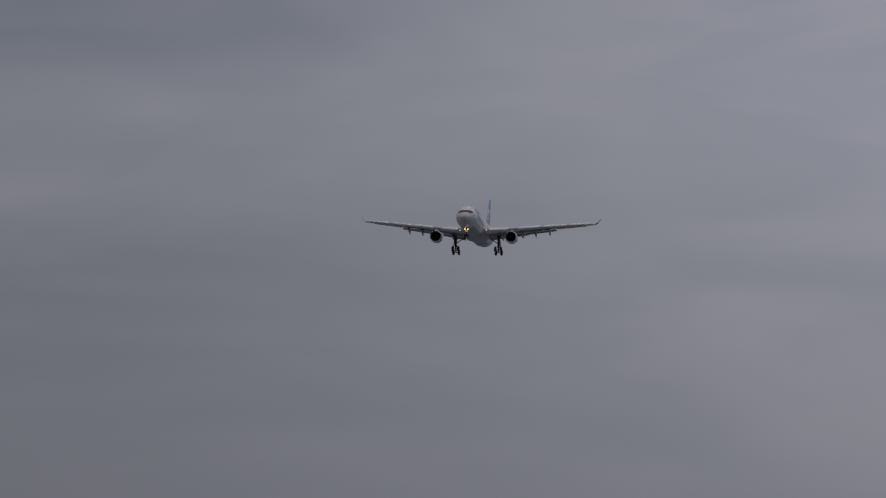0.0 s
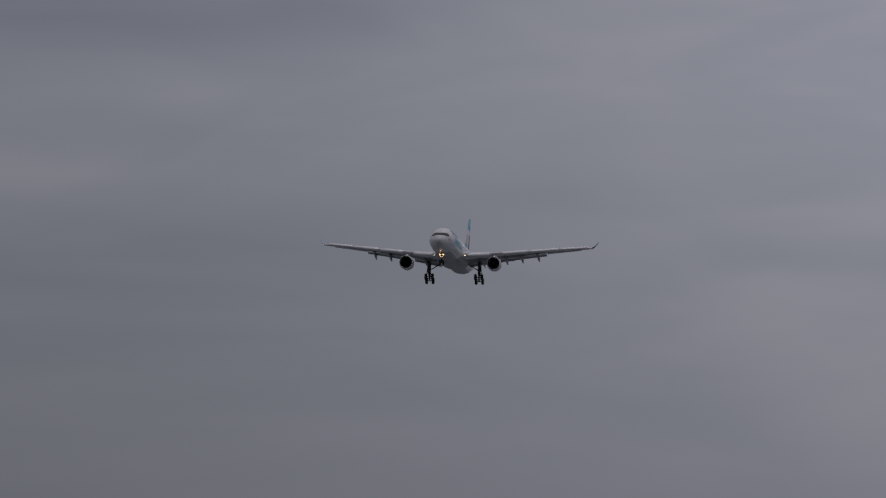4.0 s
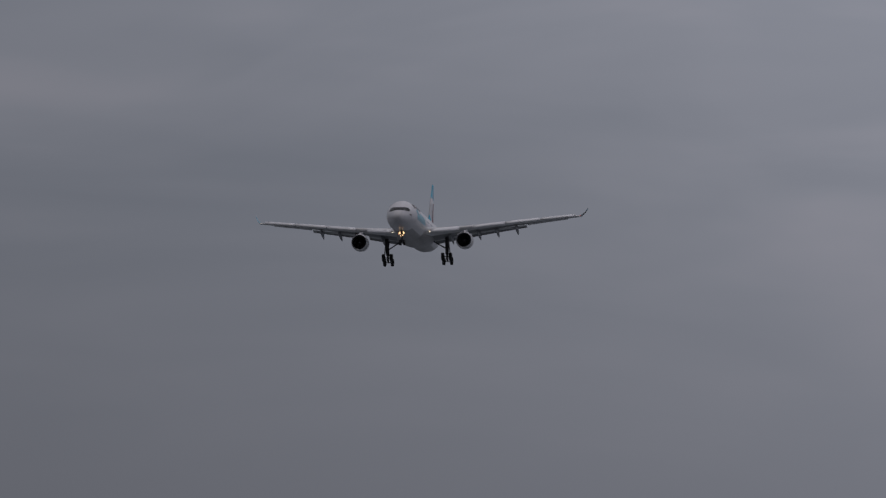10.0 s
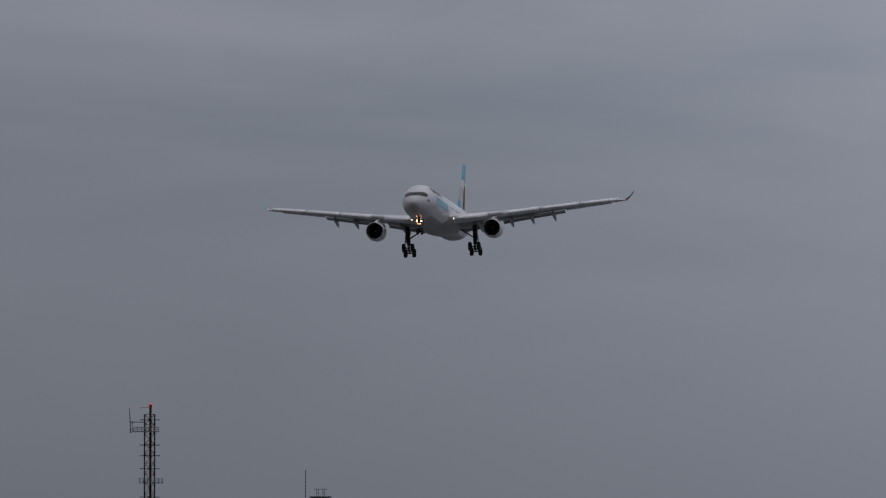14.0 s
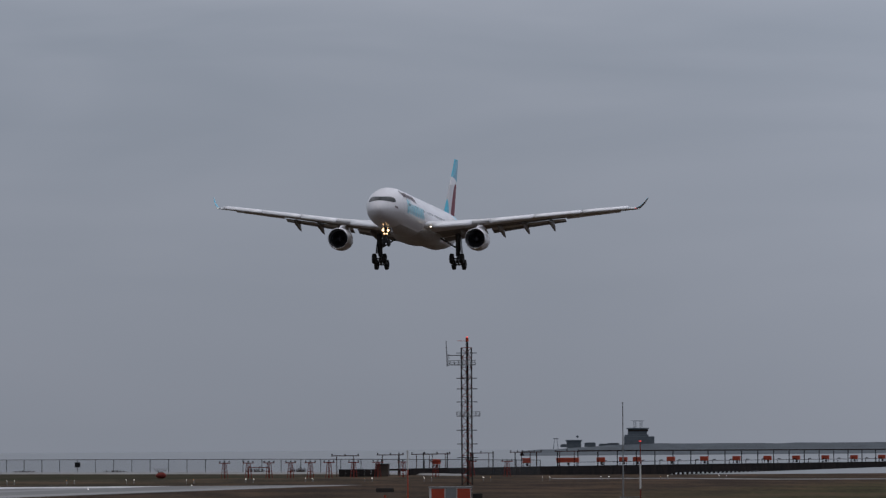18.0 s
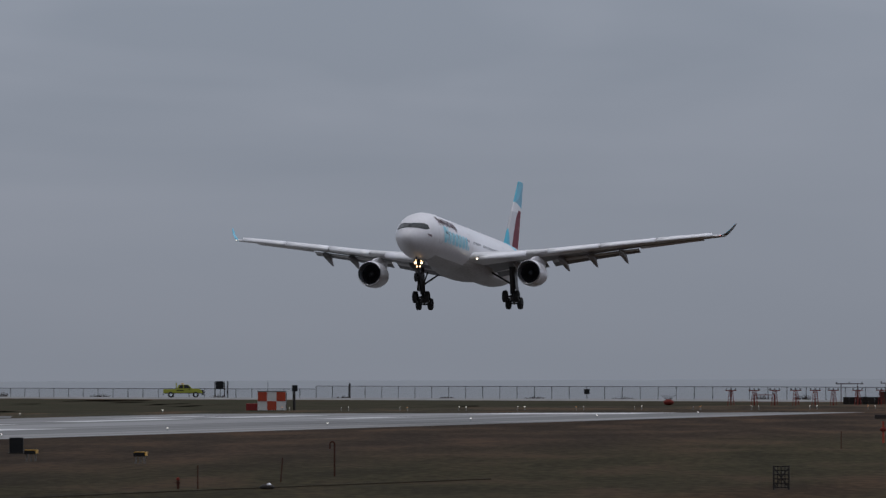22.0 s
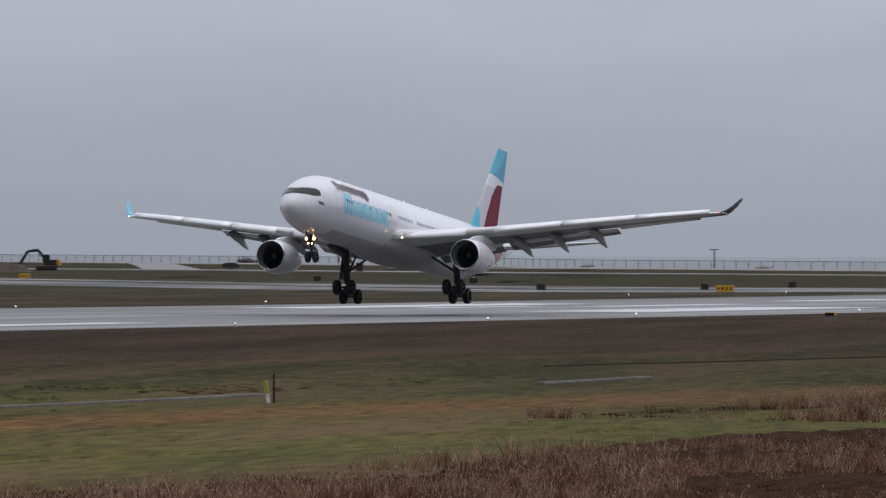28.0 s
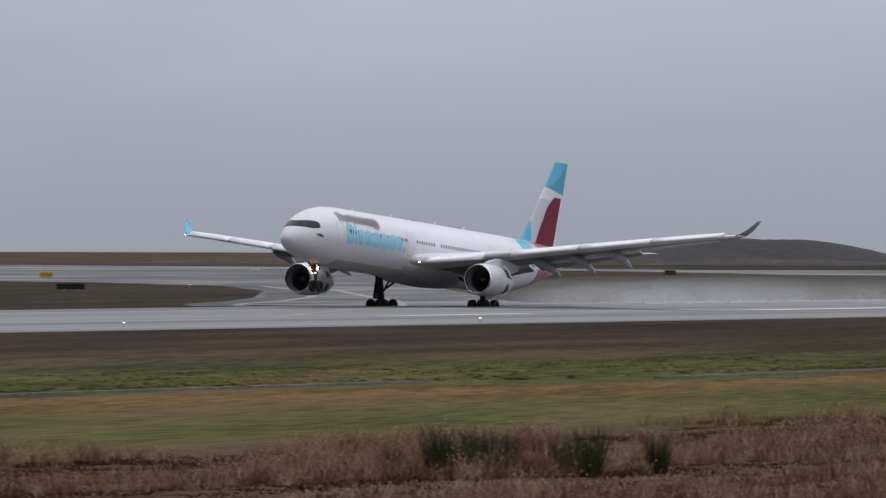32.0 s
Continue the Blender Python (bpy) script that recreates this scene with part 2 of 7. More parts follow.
LAMP_WARM = material("warm_landing_light", (1, 0.8, 0.5), 0.3, glow=(1.0, 0.60, 0.30), glow_strength=7.0)
LAMP_LANDING = material("landing_light_glass", (1, 0.9, 0.75), 0.3, glow=(1.0, 0.86, 0.66), glow_strength=6.0)
LAMP_WHITE = material("white_light", (1, 0.95, 0.9), 0.3, glow=(1.0, 0.95, 0.86), glow_strength=2.2)
LAMP_RED = material("red_light", (1, 0.1, 0.08), 0.3, glow=(1.0, 0.06, 0.05), glow_strength=1.1)
LAMP_AMBER = material("amber_light", (1, 0.5, 0.1), 0.3, glow=(1.0, 0.42, 0.1), glow_strength=1.2)
ORANGE_PAINT = material("aviation_orange_paint", (0.46, 0.060, 0.022), 0.6, spots=(0.32, 0.045, 0.02), scale=1.2, amount=0.7)
RUST = material("dark_rusted_iron", (0.075, 0.028, 0.022), 0.8, spots=(0.035, 0.018, 0.016), scale=3, amount=0.7, gloss=0.1)
RED_STEEL = material("rust_red_painted_steel", (0.22, 0.034, 0.024), 0.7, spots=(0.10, 0.02, 0.016), scale=2, amount=0.7, gloss=0.2)
TIMBER = material("black_tarred_timber", (0.022, 0.020, 0.021), 0.95, spots=(0.045, 0.038, 0.034), scale=0.4, amount=0.8, bump=0.5, bump_scale=3, gloss=0.0)
WHITE_SIDING = material("white_metal_siding", (0.74, 0.74, 0.74), 0.55, spots=(0.5, 0.49, 0.46), scale=1, amount=0.5)
DARK_STEEL = material("dark_weathered_steel", (0.036, 0.035, 0.036), 0.7, spots=(0.07, 0.055, 0.045), scale=1.5, amount=0.6, gloss=0.15)
GREY_STEEL = material("galvanised_steel", (0.30, 0.31, 0.32), 0.5, 0.6, spots=(0.2, 0.2, 0.2), scale=2, amount=0.5)
BLACK_PANEL = material("black_sign_panel", (0.014, 0.015, 0.017), 0.6, spots=(0.025, 0.025, 0.025), scale=2, amount=0.6, gloss=0.2)
YELLOW_PANEL = material("yellow_sign_panel", (0.72, 0.40, 0.03), 0.45, spots=(0.5, 0.28, 0.03), scale=2, amount=0.5)
TRUCK_PAINT = material("lime_yellow_vehicle_paint", (0.36, 0.39, 0.04), 0.35, spots=(0.28, 0.30, 0.04), scale=1, amount=0.5, coat=0.6)
PLANT_YELLOW = material("construction_orange_yellow_paint", (0.58, 0.26, 0.03), 0.45, spots=(0.34, 0.16, 0.04), scale=1.5, amount=0.7)
HILL = material("grey_stockpiled_earth", (0.075, 0.072, 0.070), 0.95, spots=(0.045, 0.042, 0.040), scale=0.06, amount=0.8, bump=0.7, bump_scale=0.6, gloss=0.05)
SOIL = material("dark_soil", (0.055, 0.045, 0.042), 0.9, spots=(0.11, 0.09, 0.075), scale=0.08, amount=0.8, bump=0.8, bump_scale=0.7, gloss=0.1)
BARE_SOIL = material("bare_brown_soil", (0.030, 0.0175, 0.0135), 0.95, spots=(0.080, 0.048, 0.032), scale=0.7, amount=0.9, bump=0.7, bump_scale=2.5, gloss=0.0)
DRAIN_PALE = material("worn_drain_concrete", (0.19, 0.18, 0.165), 0.8, spots=(0.09, 0.08, 0.06), scale=0.15, amount=0.9, gloss=0.1)
DRAIN = material("mossy_drain_concrete", (0.060, 0.050, 0.036), 0.9, spots=(0.045, 0.036, 0.024), scale=0.12, amount=0.9, gloss=0.03)
CONCRETE = material("pale_concrete", (0.26, 0.26, 0.255), 0.6, spots=(0.25, 0.25, 0.25), scale=0.2, amount=0.7)
WET_PAVING = material("wet_concrete_paving", (0.20, 0.20, 0.205), 0.45, spots=(0.14, 0.14, 0.145), scale=0.05, amount=0.9, stretch=(0.3, 1, 1))
GRAVEL = material("pale_packed_gravel", (0.30, 0.295, 0.29), 0.9, spots=(0.17, 0.165, 0.16), scale=0.08, amount=0.7, bump=0.4, bump_scale=2, gloss=0.05)
BANK_GRASS = material("rough_dark_bank_grass", (0.046, 0.049, 0.033), 0.95, spots=(0.076, 0.062, 0.048), scale=0.05, amount=1.0, bump=0.6, bump_scale=0.5, gloss=0.0)
MARKING = material("white_runway_marking", (0.68, 0.68, 0.67), 0.4, spots=(0.30, 0.30, 0.29), scale=0.2, amount=0.9)
PALE_LINE = material("worn_pale_line", (0.30, 0.28, 0.24), 0.6, spots=(0.16, 0.15, 0.14), scale=0.3, amount=0.8)
YELLOW_MARK = material("yellow_taxi_marking", (0.55, 0.36, 0.06), 0.5, spots=(0.3, 0.22, 0.08), scale=0.3, amount=0.6)
RED_BOX = material("red_equipment_paint", (0.26, 0.014, 0.014), 0.5, spots=(0.17, 0.012, 0.012), scale=1.5, amount=0.6)
# sea haze is mixed into the colours of the far rock and concrete
HAZED_ROCK = material("hazed_blue_grey_rock", (0.080, 0.097, 0.113), 0.85, spots=(0.045, 0.054, 0.064), scale=0.2, amount=0.8, bump=0.7, bump_scale=0.3)
HAZED_CONCRETE = material("hazed_far_concrete", (0.135, 0.160, 0.185), 0.8, spots=(0.095, 0.115, 0.135), scale=0.15, amount=0.7)
STRAW = material("dry_brown_weeds", (0.265, 0.138, 0.088), 0.9, spots=(0.080, 0.034, 0.022), scale=0.16, amount=1.0, island=0.22, gloss=0.08)
STRAW_PALE = material("pale_seed_heads", (0.48, 0.325, 0.225), 0.9, spots=(0.24, 0.145, 0.10), scale=0.25, amount=0.9, island=0.4, gloss=0.08)
LITTER = material("dark_dead_stalks", (0.085, 0.044, 0.028), 0.95, spots=(0.040, 0.021, 0.015), scale=0.2, amount=0.9, island=0.3, gloss=0.0)
BROOM = material("dark_green_broom", (0.036, 0.048, 0.019), 0.8, spots=(0.066, 0.068, 0.028), scale=1.5, amount=0.7, island=0.4, gloss=0.15)
TWIG = material("bare_twigs", (0.06, 0.045, 0.04), 0.9, spots=(0.1, 0.07, 0.06), scale=3, amount=0.6, island=0.4, gloss=0.15)


def blend(m, opacity):
    """Lets part of the light straight through: open mesh and thin spray."""
    n, l = m.node_tree.nodes, m.node_tree.links
    t, x = n.new("ShaderNodeBsdfTransparent"), n.new("ShaderNodeMixShader")
    x.inputs["Fac"].default_value = opacity
    l.new(t.outputs[0], x.inputs[1])
    l.new(n["Principled BSDF"].outputs[0], x.inputs[2])
    l.new(x.outputs[0], n["Material Output"].inputs["Surface"])
    return m


CHAIN_LINK = blend(material("chain_link_mesh", (0.16, 0.17, 0.18), 0.7, 0.0, gloss=0.1), 0.17)


def spray_material():
    """White mist, densest near the ground and thinning upwards in wisps."""
    m = blend(material("fine_water_spray", (0.97, 0.97, 0.97), 1.0, gloss=0.0), 0.2)
    n, l = m.node_tree.nodes, m.node_tree.links
    t, both = n.new("ShaderNodeBsdfTranslucent"), n.new("ShaderNodeMixShader")
    t.inputs["Color"].default_value = (0.97, 0.97, 0.97, 1)
    l.new(n["Principled BSDF"].outputs[0], both.inputs[1])
    l.new(t.outputs[0], both.inputs[2])
    out = n["Mix Shader"]
    l.new(both.outputs[0], out.inputs[2])
    co, sep, wisp = n.new("ShaderNodeTexCoord"), n.new("ShaderNodeSeparateXYZ"), n.new("ShaderNodeTexNoise")
    wisp.inputs["Scale"].default_value, wisp.inputs["Detail"].default_value = 0.16, 3
    l.new(co.outputs["Generated"], sep.inputs[0])
    drift = n.new("ShaderNodeMapping")
    drift.inputs["Scale"].default_value = (0.45, 1.0, 1.6)
    l.new(co.outputs["Object"], drift.inputs["Vector"])
    l.new(drift.outputs[0], wisp.inputs["Vector"])
    up, amount, mul = n.new("ShaderNodeMapRange"), n.new("ShaderNodeMapRange"), n.new("ShaderNodeMath")
    up.interpolation_type = "SMOOTHSTEP"
    up.inputs["From Min"].default_value, up.inputs["From Max"].default_value = 0.02, 0.8
    up.inputs["To Min"].default_value, up.inputs["To Max"].default_value = 0.36, 0.0
    l.new(sep.outputs["Z"], up.inputs["Value"])
    amount.inputs["From Min"].default_value, amount.inputs["From Max"].default_value = 0.15, 0.70
    l.new(wisp.outputs["Fac"], amount.inputs["Value"])
    mul.operation = "MULTIPLY"
    l.new(up.outputs[0], mul.inputs[0])
    l.new(amount.outputs[0], mul.inputs[1])
    # and towards both ends
    mid, ends, mul2 = n.new("ShaderNodeMath"), n.new("ShaderNodeMapRange"), n.new("ShaderNodeMath")
    mid.operation = "ABSOLUTE"
    less = n.new("ShaderNodeMath")
    less.operation = "SUBTRACT"
    less.inputs[1].default_value = 0.5
    l.new(sep.outputs["X"], less.inputs[0])
    l.new(less.outputs[0], mid.inputs[0])
    ends.interpolation_type = "SMOOTHSTEP"
    ends.inputs["From Min"].default_value, ends.inputs["From Max"].default_value = 0.14, 0.5
    ends.inputs["To Min"].default_value, ends.inputs["To Max"].default_value = 1.0, 0.0
    l.new(mid.outputs[0], ends.inputs["Value"])
    mul2.operation = "MULTIPLY"
    l.new(mul.outputs[0], mul2.inputs[0])
    l.new(ends.outputs[0], mul2.inputs[1])
    l.new(mul2.outputs[0], out.inputs["Fac"])
    return m


SPRAY = spray_material()
CLEAR_GLASS = material("vehicle_glass", (0.03, 0.035, 0.04), 0.06, coat=0.8)

# the runway runs along D; Q_AXIS points from it towards the camera, 0 at its near edge
R_SLOPE, R_X0, R_Y0 = 0.178, -150.0, 560.0
R_ANG = math.atan(R_SLOPE)
R_NOR = Vector((math.cos(R_ANG), -math.sin(R_ANG), 0))
Q_OFF = -(R_X0 * R_NOR.x + R_Y0 * R_NOR.y)


def along(q, y):
    """The point at distance q from the runway's near edge, at the given y."""
    return Vector((R_X0 + R_SLOPE * (y - R_Y0) + q / math.cos(R_ANG), y, 0))


def ground_material():
    m = bpy.data.materials.new("grass_and_bare_soil")
    m.use_nodes = True
    n, l = m.node_tree.nodes, m.node_tree.links
    b = n["Principled BSDF"]
    b.inputs["Roughness"].default_value = 0.95
    b.inputs["Specular IOR Level"].default_value = 0.03
    g = n.new("ShaderNodeNewGeometry")
    d = n.new("ShaderNodeVectorMath")
    d.operation = "DOT_PRODUCT"
    d.inputs[1].default_value = R_NOR
    l.new(g.outputs["Position"], d.inputs[0])
    turn = n.new("ShaderNodeMapping")
    turn.inputs["Rotation"].default_value = (0, 0, R_ANG)
    turn.inputs["Scale"].default_value = (1.0, 0.12, 1.0)
    l.new(g.outputs["Position"], turn.inputs["Vector"])
    big, mid, fine = [n.new("ShaderNodeTexNoise") for _ in range(3)]
    for t, s in ((big, 0.03), (mid, 0.11), (fine, 1.3)):
        t.inputs["Scale"].default_value, t.inputs["Detail"].default_value = s, 6
        l.new(turn.outputs[0], t.inputs["Vector"])
    w = n.new("ShaderNodeMath")
    w.operation = "MULTIPLY_ADD"
    w.inputs[1].default_value = 26.0
    l.new(big.outputs["Fac"], w.inputs[0])
    l.new(d.outputs["Value"], w.inputs[2])
    w2 = n.new("ShaderNodeMath")
    w2.operation = "MULTIPLY_ADD"
    w2.inputs[1].default_value = 9.0
    l.new(mid.outputs["Fac"], w2.inputs[0])
    l.new(w.outputs[0], w2.inputs[2])
    r = n.new("ShaderNodeMapRange")
    r.inputs["From Min"].default_value, r.inputs["From Max"].default_value = -700 - Q_OFF + 17, 300 - Q_OFF + 17
    l.new(w2.outputs[0], r.inputs["Value"])
    ramp = n.new("ShaderNodeValToRGB")
    stops = [(q, tuple(1.27 * u for u in c)) for q, c in [(-700, (0.0370, 0.0355, 0.0180)), (-480, (0.0370, 0.0341, 0.0168)), (-400, (0.0440, 0.0375, 0.0250)), (-330, (0.0460, 0.0380, 0.0255)),
             (-300, (0.0450, 0.0435, 0.0280)), (-150, (0.0490, 0.0490, 0.0305)), (-88, (0.0490, 0.0455, 0.0290)), (-2, (0.0459, 0.0312, 0.0210)),
             (58, (0.0488, 0.0334, 0.0216)), (74, (0.0629, 0.0483, 0.0240)), (96, (0.0555, 0.0554, 0.0204)), (122, (0.0629, 0.0653, 0.0216)),
             (137, (0.0651, 0.0625, 0.0228)), (142.5, (0.1330, 0.0780, 0.0350)), (148, (0.1290, 0.0765, 0.0350)), (153, (0.0760, 0.0653, 0.0250)), (176, (0.0681, 0.0667, 0.0216)),
             (186, (0.0777, 0.0568, 0.0270)), (194, (0.0640, 0.0370, 0.0235)), (230, (0.0560, 0.0320, 0.0205))]]
    while len(ramp.color_ramp.elements) < len(stops):
        ramp.color_ramp.elements.new(0.5)
    for e, (q, c) in zip(ramp.color_ramp.elements, stops):
        e.position, e.color = (q + 700) / 1000, (*c, 1)
    l.new(r.outputs[0], ramp.inputs["Fac"])
    h = n.new("ShaderNodeHueSaturation")
    h.inputs["Saturation"].default_value = 1.08
    v = n.new("ShaderNodeMapRange")
    v.inputs["From Min"].default_value, v.inputs["From Max"].default_value = 0.8, 1.2
    v.inputs["To Min"].default_value, v.inputs["To Max"].default_value = 0.55, 1.4
    both = n.new("ShaderNodeMath")
    l.new(fine.outputs["Fac"], both.inputs[0])
    l.new(mid.outputs["Fac"], both.inputs[1])
    l.new(both.outputs[0], v.inputs["Value"])
    # wet dims the soil's colour along y in place of exposure; barer farther on
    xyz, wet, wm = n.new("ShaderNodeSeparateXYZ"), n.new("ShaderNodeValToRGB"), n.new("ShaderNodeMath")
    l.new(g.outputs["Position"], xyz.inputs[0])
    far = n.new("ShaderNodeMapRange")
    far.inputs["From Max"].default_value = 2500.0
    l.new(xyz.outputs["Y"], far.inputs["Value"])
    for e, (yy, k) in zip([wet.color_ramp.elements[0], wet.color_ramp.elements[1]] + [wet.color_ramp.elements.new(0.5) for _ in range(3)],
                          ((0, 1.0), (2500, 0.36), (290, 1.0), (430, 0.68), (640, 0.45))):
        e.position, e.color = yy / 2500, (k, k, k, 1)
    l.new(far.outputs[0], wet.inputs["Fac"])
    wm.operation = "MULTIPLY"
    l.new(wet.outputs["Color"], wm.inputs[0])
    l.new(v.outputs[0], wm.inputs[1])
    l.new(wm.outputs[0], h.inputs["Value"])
    dry = n.new("ShaderNodeValToRGB")
    for e, (yy, k) in zip([dry.color_ramp.elements[0], dry.color_ramp.elements[1]] + [dry.color_ramp.elements.new(0.5) for _ in range(3)],
                          ((0, 0.0), (2500, 0.0), (320, 0.0), (620, 0.6), (1250, 0.4))):
        e.position, e.color = yy / 2500, (k, k, k, 1)
    dry.color_ramp.elements.new(0.6).color = (0, 0, 0, 1)
    l.new(far.outputs[0], dry.inputs["Fac"])
    brown = n.new("ShaderNodeMix")
    brown.data_type = "RGBA"
    brown.inputs["B"].default_value = (0.080, 0.056, 0.034, 1)
    l.new(dry.outputs[0], brown.inputs["Factor"])
    x = n.new("ShaderNodeMix")
    x.data_type = "RGBA"
    x.inputs["B"].default_value = (0.098, 0.061, 0.039, 1)
    k = n.new("ShaderNodeMapRange")
    k.inputs["From Min"].default_value, k.inputs["From Max"].default_value = 0.48, 0.68
    k.inputs["To Max"].default_value = 0.75
    l.new(mid.outputs["Fac"], k.inputs["Value"])
    l.new(k.outputs[0], x.inputs["Factor"])
    l.new(ramp.outputs["Color"], brown.inputs["A"])
    l.new(brown.outputs["Result"], x.inputs["A"])
    l.new(x.outputs["Result"], h.inputs["Color"])
    l.new(h.outputs["Color"], b.inputs["Base Color"])
    p = n.new("ShaderNodeBump")
    p.inputs["Strength"].default_value, p.inputs["Distance"].default_value = 0.35, 0.25
    l.new(fine.outputs["Fac"], p.inputs["Height"])
    l.new(p.outputs[0], b.inputs["Normal"])
    return m


def paving_material(name, base, wet, rough, pull=0.03, sizes=(0.07, 0.45, 4.0), spread=0.22):
    """Grooved asphalt with wet streaks along the runway."""
    m = bpy.data.materials.new(name)
    m.use_nodes = True
    n, l = m.node_tree.nodes, m.node_tree.links
    b = n["Principled BSDF"]
    g = n.new("ShaderNodeNewGeometry")
    turn = n.new("ShaderNodeMapping")
    turn.inputs["Scale"].default_value = (1.0, pull, 1.0)
    square = n.new("ShaderNodeMapping")
    square.inputs["Rotation"].default_value = (0, 0, R_ANG)
    l.new(g.outputs["Position"], square.inputs["Vector"])
    l.new(square.outputs[0], turn.inputs["Vector"])
    a, c, f = [n.new("ShaderNodeTexNoise") for _ in range(3)]
    for t, s in zip((a, c, f), sizes):
        t.inputs["Scale"].default_value, t.inputs["Detail"].default_value = s, 5
        l.new(turn.outputs[0], t.inputs["Vector"])
    s = n.new("ShaderNodeMath")
    l.new(a.outputs["Fac"], s.inputs[0])
    l.new(c.outputs["Fac"], s.inputs[1])
    x = n.new("ShaderNodeMix")
    x.data_type = "RGBA"
    x.inputs["A"].default_value, x.inputs["B"].default_value = (*base, 1), (*wet, 1)
    r = n.new("ShaderNodeMapRange")
    r.inputs["From Min"].default_value, r.inputs["From Max"].default_value = 0.85, 1.15
    l.new(s.outputs[0], r.inputs["Value"])
    l.new(r.outputs[0], x.inputs["Factor"])
    l.new(x.outputs["Result"], b.inputs["Base Color"])
    q = n.new("ShaderNodeMapRange")
    q.inputs["From Min"].default_value, q.inputs["From Max"].default_value = 1.15, 0.85
    q.inputs["To Min"].default_value, q.inputs["To Max"].default_value = rough, rough + spread
    l.new(s.outputs[0], q.inputs["Value"])
    l.new(q.outputs[0], b.inputs["Roughness"])
    p = n.new("ShaderNodeBump")
    p.inputs["Strength"].default_value, p.inputs["Distance"].default_value = 0.35, 0.02
    l.new(f.outputs["Fac"], p.inputs["Height"])
    l.new(p.outputs[0], b.inputs["Normal"])
    return m


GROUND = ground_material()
RUNWAY = paving_material("wet_grooved_asphalt", (0.088, 0.086, 0.082), (0.155, 0.151, 0.144), 0.46, 0.02, (0.05, 0.22, 4.0), 0.14)
TAXIWAY = paving_material("wet_taxiway_asphalt", (0.048, 0.047, 0.045), (0.125, 0.122, 0.117), 0.50, 0.25, (0.025, 0.11, 2.5), 0.3)
DARK_PAVING = paving_material("fresh_dark_asphalt", (0.035, 0.034, 0.033), (0.06, 0.058, 0.056), 0.62, 0.25, (0.03, 0.2, 2.5), 0.2)
SEA = material("grey_sea_water", (0.115, 0.135, 0.15), 0.4, spots=(0.15, 0.17, 0.185), scale=0.01, amount=0.8, bump=0.5, bump_scale=0.08, stretch=(0.3, 1, 1))


# ---- building helpers ----
def part(name, bm, mats, parent=None, label="", smooth=False):
    """Links a bmesh as one mesh object under a thing or a part."""
    bmesh.ops.recalc_face_normals(bm, faces=bm.faces)
    me = bpy.data.meshes.new(name)
    bm.to_mesh(me)
    bm.free()
    for m in (mats if isinstance(mats, (list, tuple)) else [mats]):
        me.materials.append(m)
    if smooth:
        me.shade_smooth()
    ob = new(name, me)
    ob.parent = parent
    if label:
        ob["label"] = label
    return ob


def thing(name, at, rz, label, category, group="", kind=""):
    ob = new(name)
    ob.empty_display_size = 0.3
    ob.matrix_basis = pose(at[0], at[1], at[2] if len(at) > 2 else 0, 0, 0, rz)
    return tagged(ob, label, category, group, kind)


def box(bm, c, s, m=None, bevel=0.0):
    geo = bmesh.ops.create_cube(bm, size=1.0, matrix=Matrix.Translation(c) @ (m or Matrix()) @ Matrix.Diagonal((*s, 1)))
    if bevel:
        es = list({e for v in geo["verts"] for e in v.link_edges})
        bmesh.ops.bevel(bm, geom=es, offset=bevel, segments=2, affect="EDGES", profile=0.6)
    return bm


def rod(bm, a, b, r, r2=None, n=8):
    a, b = Vector(a), Vector(b)
    d = b - a
    m = Matrix.Translation((a + b) / 2) @ d.to_track_quat("Z", "Y").to_matrix().to_4x4()
    bmesh.ops.create_cone(bm, cap_ends=True, segments=n, radius1=r, radius2=r if r2 is None else r2, depth=d.length, matrix=m)
    return bm


def ball(bm, c, r, scale=(1, 1, 1), u=12, v=8):
    bmesh.ops.create_uvsphere(bm, u_segments=u, v_segments=v, radius=r, matrix=Matrix.Translation(c) @ Matrix.Diagonal((*scale, 1)))
    return bm


def loft(bm, rings, closed=True, caps=True, mat=None):
    vs = [[bm.verts.new(p) for p in ring] for ring in rings]
    n = len(vs[0])
    for i in range(len(vs) - 1):
        for j in range(n if closed else n - 1):
            k = (j + 1) % n
            f = bm.faces.new((vs[i][j], vs[i][k], vs[i + 1][k], vs[i + 1][j]))
            if mat:
                f.material_index = mat(i, j)
    if caps and closed:
        for ring in (vs[0], vs[-1]):
            f = bm.faces.new(ring)
            if mat:
                f.material_index = mat(0 if ring is vs[0] else len(vs) - 2, 0)
    return bm


def B():
    return bmesh.new()


def share(name, src, parent, m, label=""):
    """One more piece on the mesh of src."""
    ob = new(name, src.data)
    ob.parent = parent
    ob.matrix_basis = m
    if label:
        ob["label"] = label
    return ob


# ---- ground, water, paving ----
SHORE = [(-3500, 3900), (-700, 3500), (-470, 3050), (-300, 2780), (-256, 2590), (-143, 2420), (-80, 2285), (-10, 2160), (45, 2062), (62, 1915), (110, 1890), (300, 1850), (3500, 1500)]


def shore(x):
    for (xa, ya), (xb, yb) in zip(SHORE, SHORE[1:]):
        if x <= xb:
            return ya + (yb - ya) * (x - xa) / (xb - xa)
    return SHORE[-1][1]


